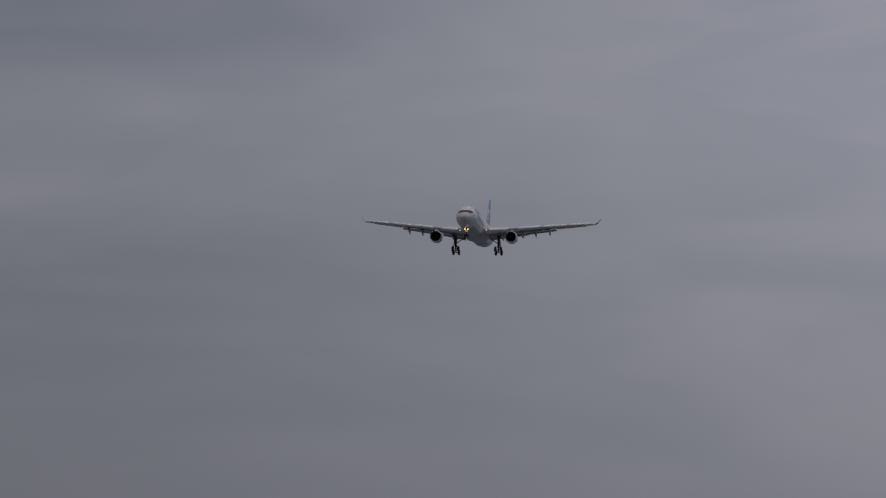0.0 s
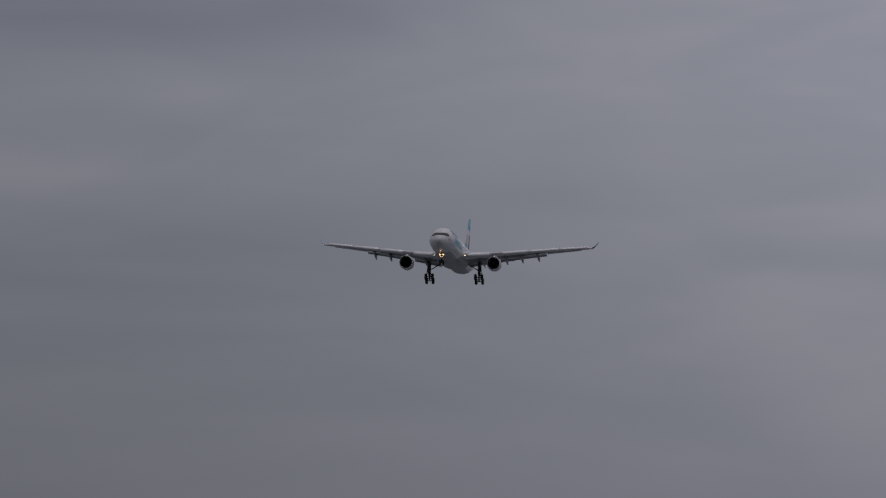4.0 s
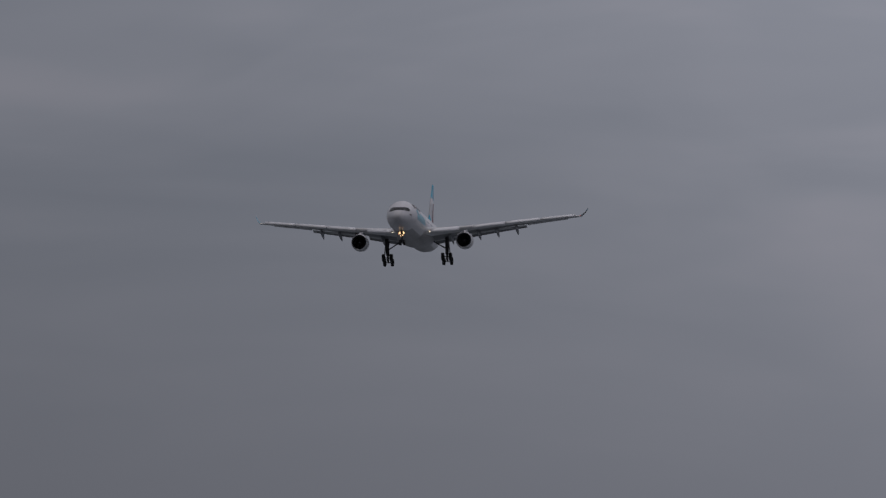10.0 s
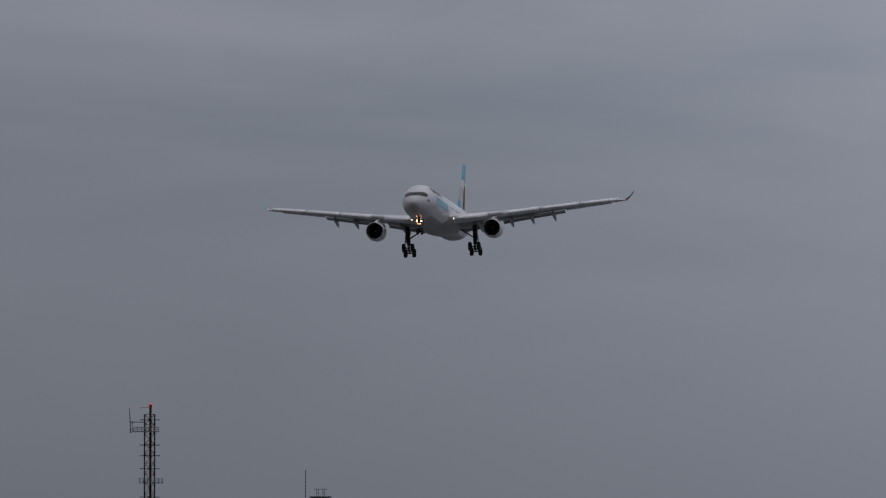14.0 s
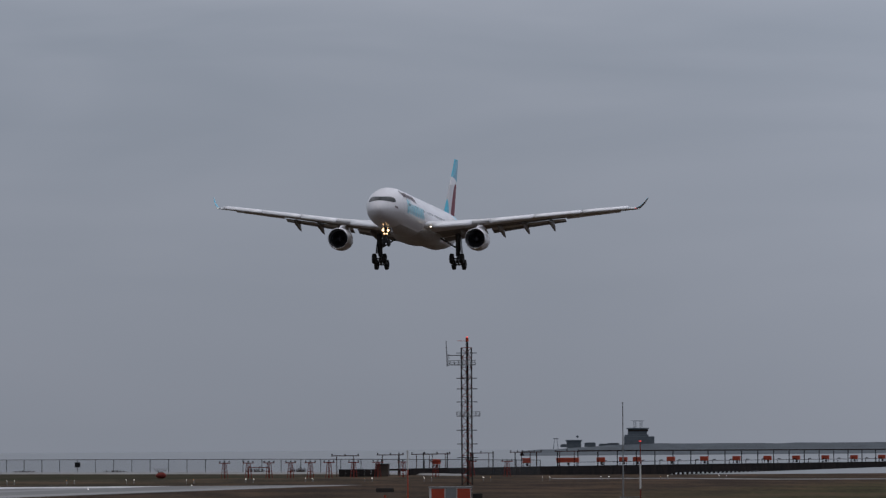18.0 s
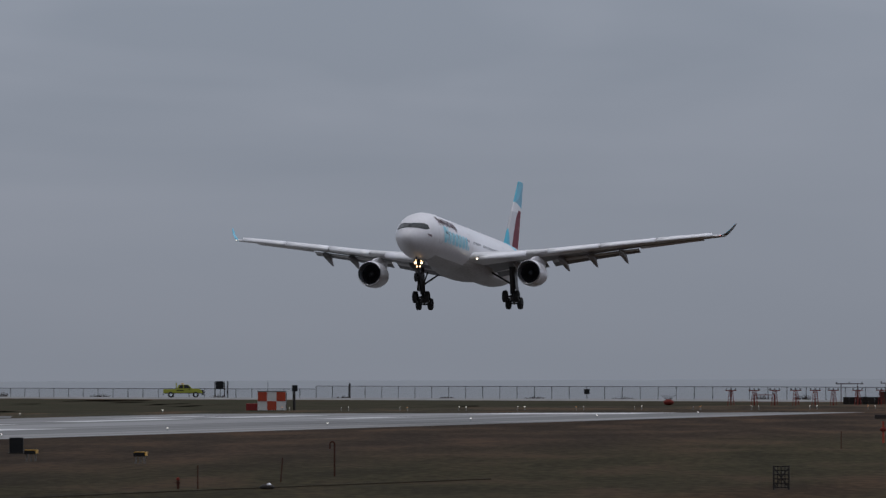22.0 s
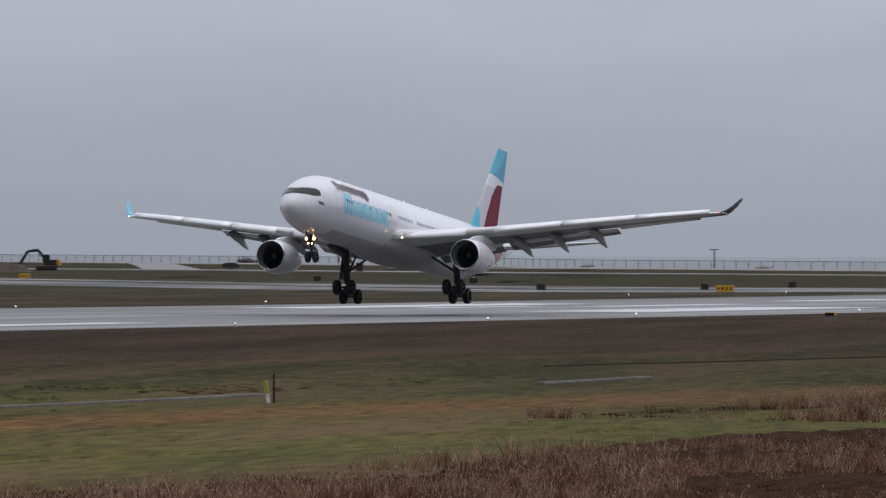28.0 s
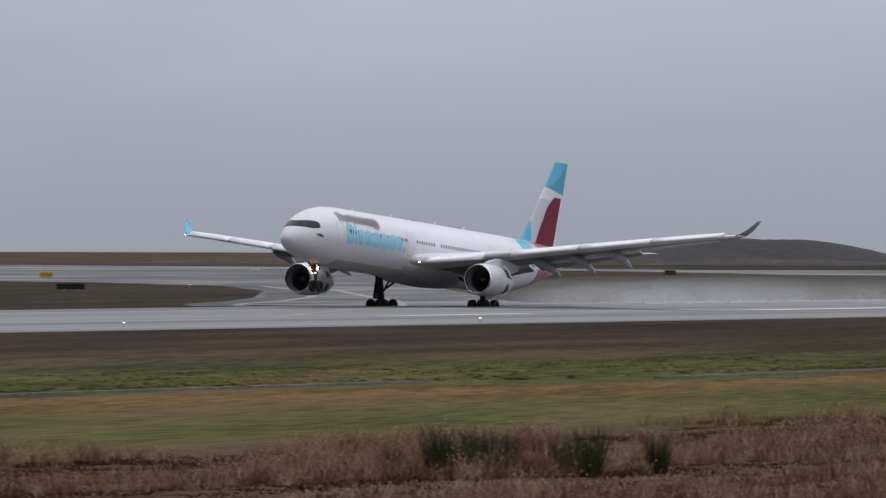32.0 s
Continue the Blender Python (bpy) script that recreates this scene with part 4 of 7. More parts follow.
for side in (1, -1):
    bm = B()
    rings = []
    for y in (0.6, 2.6, 4.2, 6.0, 7.7, 9.4, 11.7, 14.0, 16.5, 19.0, 21.5, 24.0, 26.0, 28.0, 29.1):
        le, ch, z, t, tw = wing_at(y)
        rings.append(section(le, ch, y, z, t, tw, side))
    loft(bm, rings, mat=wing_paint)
    wing = part("wing", bm, [WING_GREY, SHADED_GREY], plane, "long swept grey wing", smooth=True)
    wings.append((wing, side))
    # winglet: cyan towards the cabin, shade-darkened grey outside
    bm = B()
    rings = []
    for le, ch, y, z, t in ((36.9, 2.2, 28.9, 2.12, 0.08), (37.6, 1.85, 29.3, 2.45, 0.08), (38.4, 1.4, 29.7, 2.95, 0.08), (39.3, 0.95, 30.0, 3.55, 0.08), (39.7, 0.7, 30.1, 3.8, 0.08)):
        rings.append([(25 - le - ch * x, side * (y - ch * h * 0.9), z + ch * h * 0.3) for x, h in foil(14, t)])
    loft(bm, rings, mat=lambda i, j: 0 if j < 14 else 1)
    part("winglet", bm, [CYAN_PAINT, SHADED_GREY], wing, "canted winglet, cyan on its inner face", smooth=True)
    bm = B()
    ball(bm, (25 - 36.9, side * 28.9, 2.12), 0.06, (1.6, 1, 1))
    part("navigation_light", bm, LAMP_RED if side == 1 else LAMP_WHITE, wing)
    # slats along the leading edge
    for ya, yb in ((3.6, 8.3), (10.6, 16.0), (16.2, 22.0), (22.2, 28.0)):
        bm = B()
        rings = []
        for k in range(5):
            y = ya + (yb - ya) * k / 4
            le, ch, z, t, tw = wing_at(y)
            c2 = 0.10 * ch + 0.78
            rings.append(section(le - 0.34 * c2, c2, y, z + float(np.interp(y, [8, 24], [-0.07, 0.08])), 0.34, tw + radians(-27), side))
        loft(bm, rings)
        part("slat", bm, SLAT_METAL, wing, "extended bare-metal leading-edge slat", smooth=True)
    # flaps, lowered
    for ya, yb, c2 in ((3.1, 8.9, 0.27), (9.6, 19.3, 0.30)):
        bm = B()
        rings = []
        for k in range(7):
            y = ya + (yb - ya) * k / 6
            le, ch, z, t, tw = wing_at(y)
            fc = c2 * ch * 0.8 + 0.2
            rings.append(section(le + ch * 0.91, fc, y, z - 0.03 * ch - 0.12, 0.13, tw + radians(14), side))
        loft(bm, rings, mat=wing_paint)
        part("flap", bm, [WING_GREY, SHADED_GREY], wing, "lowered trailing-edge flap", smooth=True)
    bm = B()
    rings = []
    for k in range(5):
        y = 19.5 + 7.1 * k / 4
        le, ch, z, t, tw = wing_at(y)
        rings.append(section(le + ch * 0.80, ch * 0.26, y, z - 0.01 * ch, 0.08, tw + radians(8), side))
    loft(bm, rings)
    part("aileron", bm, WING_GREY, wing, smooth=True)
    # flap track fairings
    for y in (6.2, 11.0, 14.2, 17.6):
        le, ch, z, t, tw = wing_at(y)
        bm = B()
        rings = []
        for k in range(13):
            f = k / 12
            r = 0.34 * math.sin(math.pi * min(1, f * 1.02)) ** 0.7 + 0.012
            x = le + ch * 0.42 + f * (ch * 0.5 + 3.0)
            droop = -0.32 - 0.35 * f - 0.8 * max(0, f - 0.5) ** 1.2 * 2.0
            rings.append([(25 - x, side * y + r * 0.8 * math.sin(a), z - 0.02 * ch + droop + r * 1.35 * math.cos(a)) for a in [2 * math.pi * j / 14 for j in range(14)]])
        loft(bm, rings)
        part("flap_track_fairing", bm, FAIRING_GREY, wing, "canoe-shaped flap track fairing", smooth=True)
    bm = B()
    ball(bm, (25 - 21.75, side * 3.35, -1.62), 0.10, (0.7, 1.0, 0.8))
    part("landing_light", bm, LAMP_LANDING, wing, "lit landing light in the wing root")
    # engine
    EY, EZ, EX = side * 9.4, -2.96, 22.4
    eng = new("engine")
    eng.parent = plane
    eng.matrix_basis = pose(25.55 - EX, EY, EZ) @ Matrix.Scale(0.93, 4)
    eng["label"] = "large turbofan engine in a white nacelle"
    circ = [2 * math.pi * j / 40 for j in range(40)]
    ring = lambda x, r, dz=0.0: [(-x, r * math.sin(a), r * math.cos(a) + dz) for a in circ]
    bm = B()
    loft(bm, [ring(x, r, d) for x, r, d in ((0.16, 1.50, 0), (0.5, 1.565, 0), (1.1, 1.62, 0), (2.0, 1.64, 0.0), (3.2, 1.60, 0.02), (4.3, 1.47, 0.05), (5.3, 1.27, 0.08), (6.2, 1.05, 0.1), (6.75, 0.92, 0.1), (6.74, 0.84, 0.1), (5.6, 0.80, 0.1))], caps=False)
    part("nacelle", bm, NACELLE_PAINT, eng, "white nacelle with oily stains", smooth=True)
    for x, r in ((1.45, 1.632), (3.55, 1.571)):
        part("cowl_seam", loft(B(), [ring(x - 0.03, r + 0.004), ring(x, r + 0.008), ring(x + 0.03, r + 0.004)], caps=False), PANEL_LINE, eng, smooth=True)
    bm = B()
    loft(bm, [ring(x, r) for x, r in ((0.17, 1.502), (0.06, 1.475), (0.0, 1.44), (0.05, 1.40), (0.2, 1.365), (0.34, 1.345))], caps=False)
    part("inlet_lip", bm, LIP_METAL, eng, "bright metal inlet lip", smooth=True)
    bm = B()
    loft(bm, [ring(x, r) for x, r in ((0.34, 1.345), (0.8, 1.31), (1.6, 1.29))], caps=False)
    part("inlet_duct", bm, INLET_LINER, eng, "grey inlet liner", smooth=True)
    part("fan_case", rod(B(), (-1.9, 0, 0), (-1.75, 0, 0), 1.30, n=40), DARK_DUCT, eng)
    bm = B()
    rr = []
    for r, ch2, tw2 in ((0.34, 0.22, 25), (0.75, 0.34, 45), (1.2, 0.42, 62)):
        d = Vector((math.cos(radians(tw2)), 0, math.sin(radians(tw2))))
        o = Vector((-1.35, r, 0))
        rr.append([o - d * ch2 / 2, o - d * ch2 / 2 + Vector((0.03, 0, 0)), o + d * ch2 / 2 + Vector((0.03, 0, 0)), o + d * ch2 / 2])
    loft(bm, rr)
    blade = part("fan_blade", bm, FAN_METAL, eng)
    for k in range(1, 24):
        share("fan_blade", blade, eng, pose(0, 0, 0, 15 * k, 0, 0))
    bm = B()
    loft(bm, [ring(x, r) for x, r in ((0.85, 0.02), (0.95, 0.12), (1.15, 0.26), (1.5, 0.36))])
    part("spinner", bm, DARK_DUCT, eng, smooth=True)
    bm = B()
    loft(bm, [ring(x, r, 0.1) for x, r in ((5.7, 0.62), (6.6, 0.52), (7.3, 0.28), (7.7, 0.05))])
    part("exhaust_cone", bm, GEAR_METAL, eng, smooth=True)
    le, ch, z, t, tw = wing_at(9.4)
    bm = B()
    loft(bm, [[(-x, -w, zl), (-x, w, zl), (-x, w * 0.9, zu), (-x, -w * 0.9, zu)] for x, w, zl, zu in ((1.6, 0.12, 1.45, 1.68), (3.0, 0.26, 1.3, 2.05), (4.6, 0.3, 1.1, 2.32), (7.0, 0.26, 0.9, 2.2), (9.5, 0.1, 1.4, 1.9))])
    part("pylon", bm, WHITE_PAINT, eng, "white engine pylon")
    bm = B()
    loft(bm, [[(-1.3, side * -1.1, 1.15), (-1.3, side * -1.13, 1.13)], [(-2.0, side * -1.35, 1.5), (-2.0, side * -1.38, 1.47)], [(-3.0, side * -1.3, 1.45), (-3.0, side * -1.33, 1.42)], [(-3.2, side * -1.08, 1.1), (-3.2, side * -1.11, 1.08)]], closed=False)
    part("nacelle_strake", bm, WHITE_PAINT, eng)
    # dark sheets laid on the nacelle stand in for the shaded openings
    for deg in (52, 128, 232, 308):
        bm = B()
        rings = []
        for i in range(4):
            x = 3.84 + 0.5 * i / 3
            r = float(np.interp(x, [3.2, 4.3, 5.3, 6.2], [1.60, 1.47, 1.27, 1.05])) + 0.006
            rings.append([(-x, r * math.sin(radians(deg + d)), 0.05 + r * math.cos(radians(deg + d))) for d in (-25, -15, -5, 5, 15, 25)])
        loft(bm, rings, closed=False)
        part("reverser_opening", bm, DARK_DUCT, eng, "dark sheet under the reverser door for a shaded opening")
    for k, deg in enumerate((52, 128, 232, 308)):
        bm = B()
        rings = []
        for i in range(5):
            x = -0.75 + 1.5 * i / 4
            r = float(np.interp(4.55 + x, [3.2, 4.3, 5.3, 6.2], [1.60, 1.47, 1.27, 1.05])) + 0.012
            rings.append([(-x, r * math.sin(radians(d)), r * math.cos(radians(d))) for d in (-27, -14, 0, 14, 27)] +
                         [(-x, (r - 0.09) * math.sin(radians(d)), (r - 0.09) * math.cos(radians(d))) for d in (27, 14, 0, -14, -27)])
        loft(bm, rings)
        ob = part("reverser_door", bm, WHITE_PAINT, eng)
        ob.matrix_basis = pose(0, 0, 0.05, -deg, 0, 0) @ pose(-4.55, 0, 0)
    # tailplane
    bm = B()
    rings = []
    for le, ch, y, z, t in ((53.2, 5.6, 0.5, 1.05, 0.1), (54.4, 4.9, 1.9, 1.15, 0.1), (57.4, 3.5, 5.8, 1.65, 0.09), (60.0, 2.1, 9.2, 2.1, 0.08), (60.6, 1.6, 9.7, 2.16, 0.06)):
        rings.append(section(le, ch, y, z, t, radians(-2.5), side))
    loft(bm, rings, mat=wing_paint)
    part("tailplane", bm, [WING_GREY, SHADED_GREY], plane, "grey horizontal stabiliser", smooth=True)

# fin
bm = B()
rings, NV, NF = [], 220, 60
for k in range(NV + 1):
    v = k / NV
    le = 50.4 + 8.3 * v if v > 0.12 else 46.6 + (51.4 - 46.6) * (v / 0.12) ** 0.7
    te = 58.9 + 2.6 * v
    z = 1.75 + 9.15 * v
    prof = [(x, h - 0.02 * math.sin(math.pi * x)) for x, h in foil(NF, 0.105 - 0.03 * v)[:NF + 1]]
    rings.append([(25 - le - (te - le) * x, (te - le) * h, z) for x, h in prof] + [(25 - le - (te - le) * x, -(te - le) * h, z) for x, h in prof[NF - 1:0:-1]])


def fin_paint(i, j):
    v = (i + 0.5) / NV
    x = 0.5 + 0.5 * math.cos(math.pi * ((j if j < NF else 2 * NF - j - 1) + 0.5) / NF)
    if v > 0.715 - 0.06 * x:
        return 2 if v < 0.70 + 0.34 * x ** 1.5 else 1
    if 0.30 + 0.10 * v < x < 0.93 and v < 0.62 - 1.9 * max(0.0, 0.62 - x) ** 2:
        return 5 if v < 0.07 else 3
    if v < 0.34 - 1.15 * x:
        return 1
    return 4 if v < 0.58 and x < 0.45 else 0


loft(bm, rings, mat=fin_paint)
part("fin", bm, [WHITE_PAINT, CYAN_PAINT, CYAN_DEEP, MAROON_PAINT, PALE_PAINT, ROSE_PAINT], plane, "tall fin in white, cyan and maroon fields", smooth=True)


def wheel(name, r, w, parent, m):
    bm = B()
    prof = [(-w / 2, r * 0.55), (-w / 2, r * 0.84), (-w * 0.42, r * 0.95), (-w * 0.2, r), (w * 0.2, r), (w * 0.42, r * 0.95), (w / 2, r * 0.84), (w / 2, r * 0.55)]
    loft(bm, [[(q * math.sin(a), y, q * math.cos(a)) for a in [2 * math.pi * k / 28 for k in range(28)]] for y, q in prof], caps=False)
    tyre = part(name, bm, RUBBER, parent, smooth=True)
    tyre.matrix_basis = m
    bm = B()
    loft(bm, [[(q * math.sin(a), y, q * math.cos(a)) for a in [2 * math.pi * k / 20 for k in range(20)]] for y, q in ((-w * 0.38, r * 0.2), (-w * 0.3, r * 0.56), (w * 0.3, r * 0.56), (w * 0.38, r * 0.2))])
    return tyre, bm


bogies = []
for side in (1, -1):
    y = side * 5.34
    bm = B()
    rod(bm, (25 - 31.2, y * 1.02, -1.6), (25 - 32.0, y, -4.6), 0.38, 0.30, 14)
    rod(bm, (25 - 32.0, y, -4.4), (25 - 32.0, y, -5.5), 0.17, n=12)
    part("main_strut", bm, GEAR_METAL, plane, "dark steel main gear leg")
    bm = B()
    rod(bm, (25 - 31.7, y, -3.6), (25 - 31.3, side * 3.0, -2.2), 0.11)
    rod(bm, (25 - 31.8, y, -3.9), (25 - 33.8, y * 0.98, -1.9), 0.09)
    rod(bm, (25 - 32.3, y, -4.5), (25 - 32.55, y, -5.0), 0.07)
    rod(bm, (25 - 32.55, y, -5.0), (25 - 32.2, y, -5.45), 0.07)
    part("drag_brace", bm, GEAR_METAL, plane)
    # the dark steel colour stands in for the shade on this door
    bm = B()
    box(bm, (25 - 31.9, y + side * 0.42, -3.1), (1.5, 0.06, 2.3), pose(0, 0, 0, side * 6, 0, 0), 0.02)
    part("gear_door", bm, GEAR_METAL, plane, "narrow gear leg door, darkened for the shade it hangs in")
    bm = B()
    rod(bm, (1.02, 0, 0), (-1.02, 0, 0), 0.15, n=12)
    for x in (0.99, -0.99):
        rod(bm, (x, -0.95, 0), (x, 0.95, 0), 0.10, n=10)
    ball(bm, (0, 0, 0), 0.26)
    bogie = part("bogie", bm, GEAR_METAL, plane, "four-wheel main gear bogie")
    bogie.matrix_basis = pose(25 - 32.0, y, -5.55)
    for x in (0.99, -0.99):
        for yy in (-0.70, 0.70):
            t, hub = wheel("main_wheel", 0.70, 0.52, bogie, pose(x, yy, 0))
            hub.free()
    bogies.append((bogie, y))
bm = B()
rod(bm, (25 - 6.4, 0, -2.4), (25 - 6.62, 0, -4.7), 0.15, n=12)
rod(bm, (25 - 6.62, -0.55, -4.72), (25 - 6.62, 0.55, -4.72), 0.08)
rod(bm, (25 - 6.55, 0, -3.9), (25 - 4.9, 0, -2.6), 0.08)
box(bm, (25 - 6.35, 0, -3.12), (0.2, 1.0, 0.2))
box(bm, (25 - 6.38, 0, -3.55), (0.2, 0.6, 0.2))
box(bm, (25 - 6.38, 0, -2.84), (0.16, 0.8, 0.12))
part("nose_strut", bm, GEAR_METAL, plane, "dark steel nose gear leg")
for yy in (-0.36, 0.36):
    t, hub = wheel("nose_wheel", 0.53, 0.34, plane, pose(25 - 6.62, yy, -4.72))
    hub.free()
for sgn in (1, -1):
    bm = B()
    box(bm, (25 - 7.1, sgn * 0.62, -3.0), (1.5, 0.05, 0.6), pose(0, 0, 0, sgn * 10, 0, 0), 0.02)
    part("nose_gear_door", bm, SHADED_GREY, plane)
for yy, zz, r in ((0.36, -3.12, 0.15), (-0.36, -3.12, 0.15), (0.18, -3.55, 0.09), (-0.18, -3.55, 0.09), (0.30, -2.84, 0.06), (-0.30, -2.84, 0.06)):
    # dark tube added to keep the lamp's glow off the fuselage
    bm = B()
    loft(bm, [[(25 - x, yy + q * math.sin(a), zz + q * math.cos(a)) for a in [math.pi * k / 8 for k in range(16)]] for x, q in ((6.0, r * 1.12), (6.18, r * 1.12), (6.3, r * 0.5))], caps=False)
    part("lamp_housing", bm, GEAR_METAL, plane)
    bm = B()
    ball(bm, (25 - 6.14, yy, zz), r, (0.4, 1, 1))
    part("taxi_light", bm, LAMP_WARM, plane, "lit round lamp on the nose gear")


# ---- approach side: tower, hut, lights, jetty, island ----
RZ = -math.degrees(R_ANG)


def lattice_tower():
    t = thing("lattice_tower", (48.4, 1575, 0), 0, "tall dark steel lattice mast with two platforms and a red lamp", "tower")
    H, a = 18.0, 0.66
    for sx in (-a, a):
        for sy in (-a, a):
            part("leg", rod(B(), (sx, sy, 0), (sx, sy, H), 0.085, n=6), DARK_STEEL, t)
    bm = B()
    n = 14
    for k in range(n):
        z0, z1 = H * k / n, H * (k + 1) / n
        for p, q in (((-a, -a), (a, -a)), ((a, -a), (a, a)), ((a, a), (-a, a)), ((-a, a), (-a, -a))):
            f = k % 2
            u, w = (p, q) if f else (q, p)
            rod(bm, (*u, z0), (*w, z1), 0.045, n=5)
            rod(bm, (*p, z1), (*q, z1), 0.04, n=5)
    part("bracing", bm, RED_STEEL, t, "rusty red cross bracing")
    bm = B()
    rod(bm, (0.1, 0, 0), (0.1, 0, 18.8), 0.16, n=8)
    part("cable_ladder", bm, DARK_STEEL, t)
    for z, w, off in ((9.05, 3.0, 0.2), (15.75, 3.3, -0.5)):
        bm = B()
        box(bm, (off, 0, z), (w, 2.6, 0.12))
        for s in (-1, 1):
            box(bm, (off, s * 1.3, z + 0.55), (w, 0.06, 0.07))
            box(bm, (off, s * 1.3, z + 0.28), (w, 0.04, 0.05))
            for x in range(7):
                rod(bm, (off - w / 2 + w * x / 6, s * 1.3, z), (off - w / 2 + w * x / 6, s * 1.3, z + 0.6), 0.03, n=5)
        part("platform", bm, GREY_STEEL, t, "railed galvanised steel platform")
    for z in (3.6, 5.4, 7.2, 10.9, 12.6, 14.0, 17.3):
        part("crossbar", box(B(), (0, -a, z), (2.7, 0.1, 0.1)), DARK_STEEL, t)
    bm = B()
    rod(bm, (-2.5, 0, 15.6), (-2.65, 0, 18.9), 0.07, 0.04, n=6)
    rod(bm, (-2.5, 0, 17.0), (-0.7, 0, 17.0), 0.05, n=6)
    rod(bm, (-2.3, 0, 15.6), (-2.3, 0, 17.2), 0.04, n=6)
    part("whip_antenna", bm, DARK_STEEL, t)
    bm = B()
    rod(bm, (0.1, 0, 18.8), (0.1, 0, 19.3), 0.2, n=8)
    rod(bm, (-1.3, 0, 18.9), (-0.2, 0, 18.9), 0.03, n=5)
    part("lamp_base", bm, ORANGE_PAINT, t)
    part("beacon", ball(B(), (0.1, 0, 19.35), 0.13), LAMP_RED, t, "lit red obstruction lamp")


def checker_hut(at, w, d, h, cols, label):
    """A windowless hut in orange and white squares."""
    t = thing("equipment_hut", at, 0, label, "hut")
    part("body", box(B(), (0, 0, h / 2), (w, d, h), None, 0.03), WHITE_SIDING, t)
    for (x, z, sx, sz) in cols:
        part("orange_panel", box(B(), (x, -d / 2 - 0.02, z), (sx, 0.04, sz)), ORANGE_PAINT, t, "orange painted panel")
    # the right side is covered over in a dark colour
    part("side_panel", box(B(), (w / 2 + 0.02, 0, h / 2), (0.04, d * 0.9, h * 0.9)), DARK_STEEL, t)
    part("roof", box(B(), (0, 0, h + 0.05), (w + 0.16, d + 0.16, 0.1), None, 0.02), GREY_STEEL, t)
    return t


def trestle(at, w, h, mat, legs=True, tall=False):
    t = thing("approach_light_frame", at, RZ, "rusty orange approach light frame on close-set legs" if legs else "dark post with a crossbar of approach lamps", "light frame", "approach light frames")
    if legs:
        for x in (-w / 2 + 0.25, w / 2 - 0.25):
            for s in (-1, 1):
                part("leg", rod(B(), (x * 0.45 + s * 0.22, 0, 0), (x * 0.3 + s * 0.08, 0, h), 0.055, n=6), mat, t)
        part("brace", box(B(), (0, 0, h * 0.42), (w * 0.5, 0.07, 0.07)), mat, t)
    else:
        for x in (-w * 0.3, w * 0.3):
            part("post", rod(B(), (x, 0, 0), (x, 0, h), 0.065, n=6), mat, t)
    part("crossbar", box(B(), (0, 0, h), (w, 0.12, 0.13)), mat, t)
    for k in range(3):
        x = -w / 2 + 0.15 + (w - 0.3) * k / 2
        bm = B()
        rod(bm, (x, 0, h), (x, 0, h + 0.16), 0.04, n=6)
        ball(bm, (x, 0, h + 0.22), 0.12, u=8, v=6)
        part("lamp", bm, DARK_STEEL, t)


def centreline(y, off=0.0):
    """The runway's centre line carried on over the shore, off to one side."""
    return Vector((37 + R_SLOPE * (y - 1866) + off, y, 0))


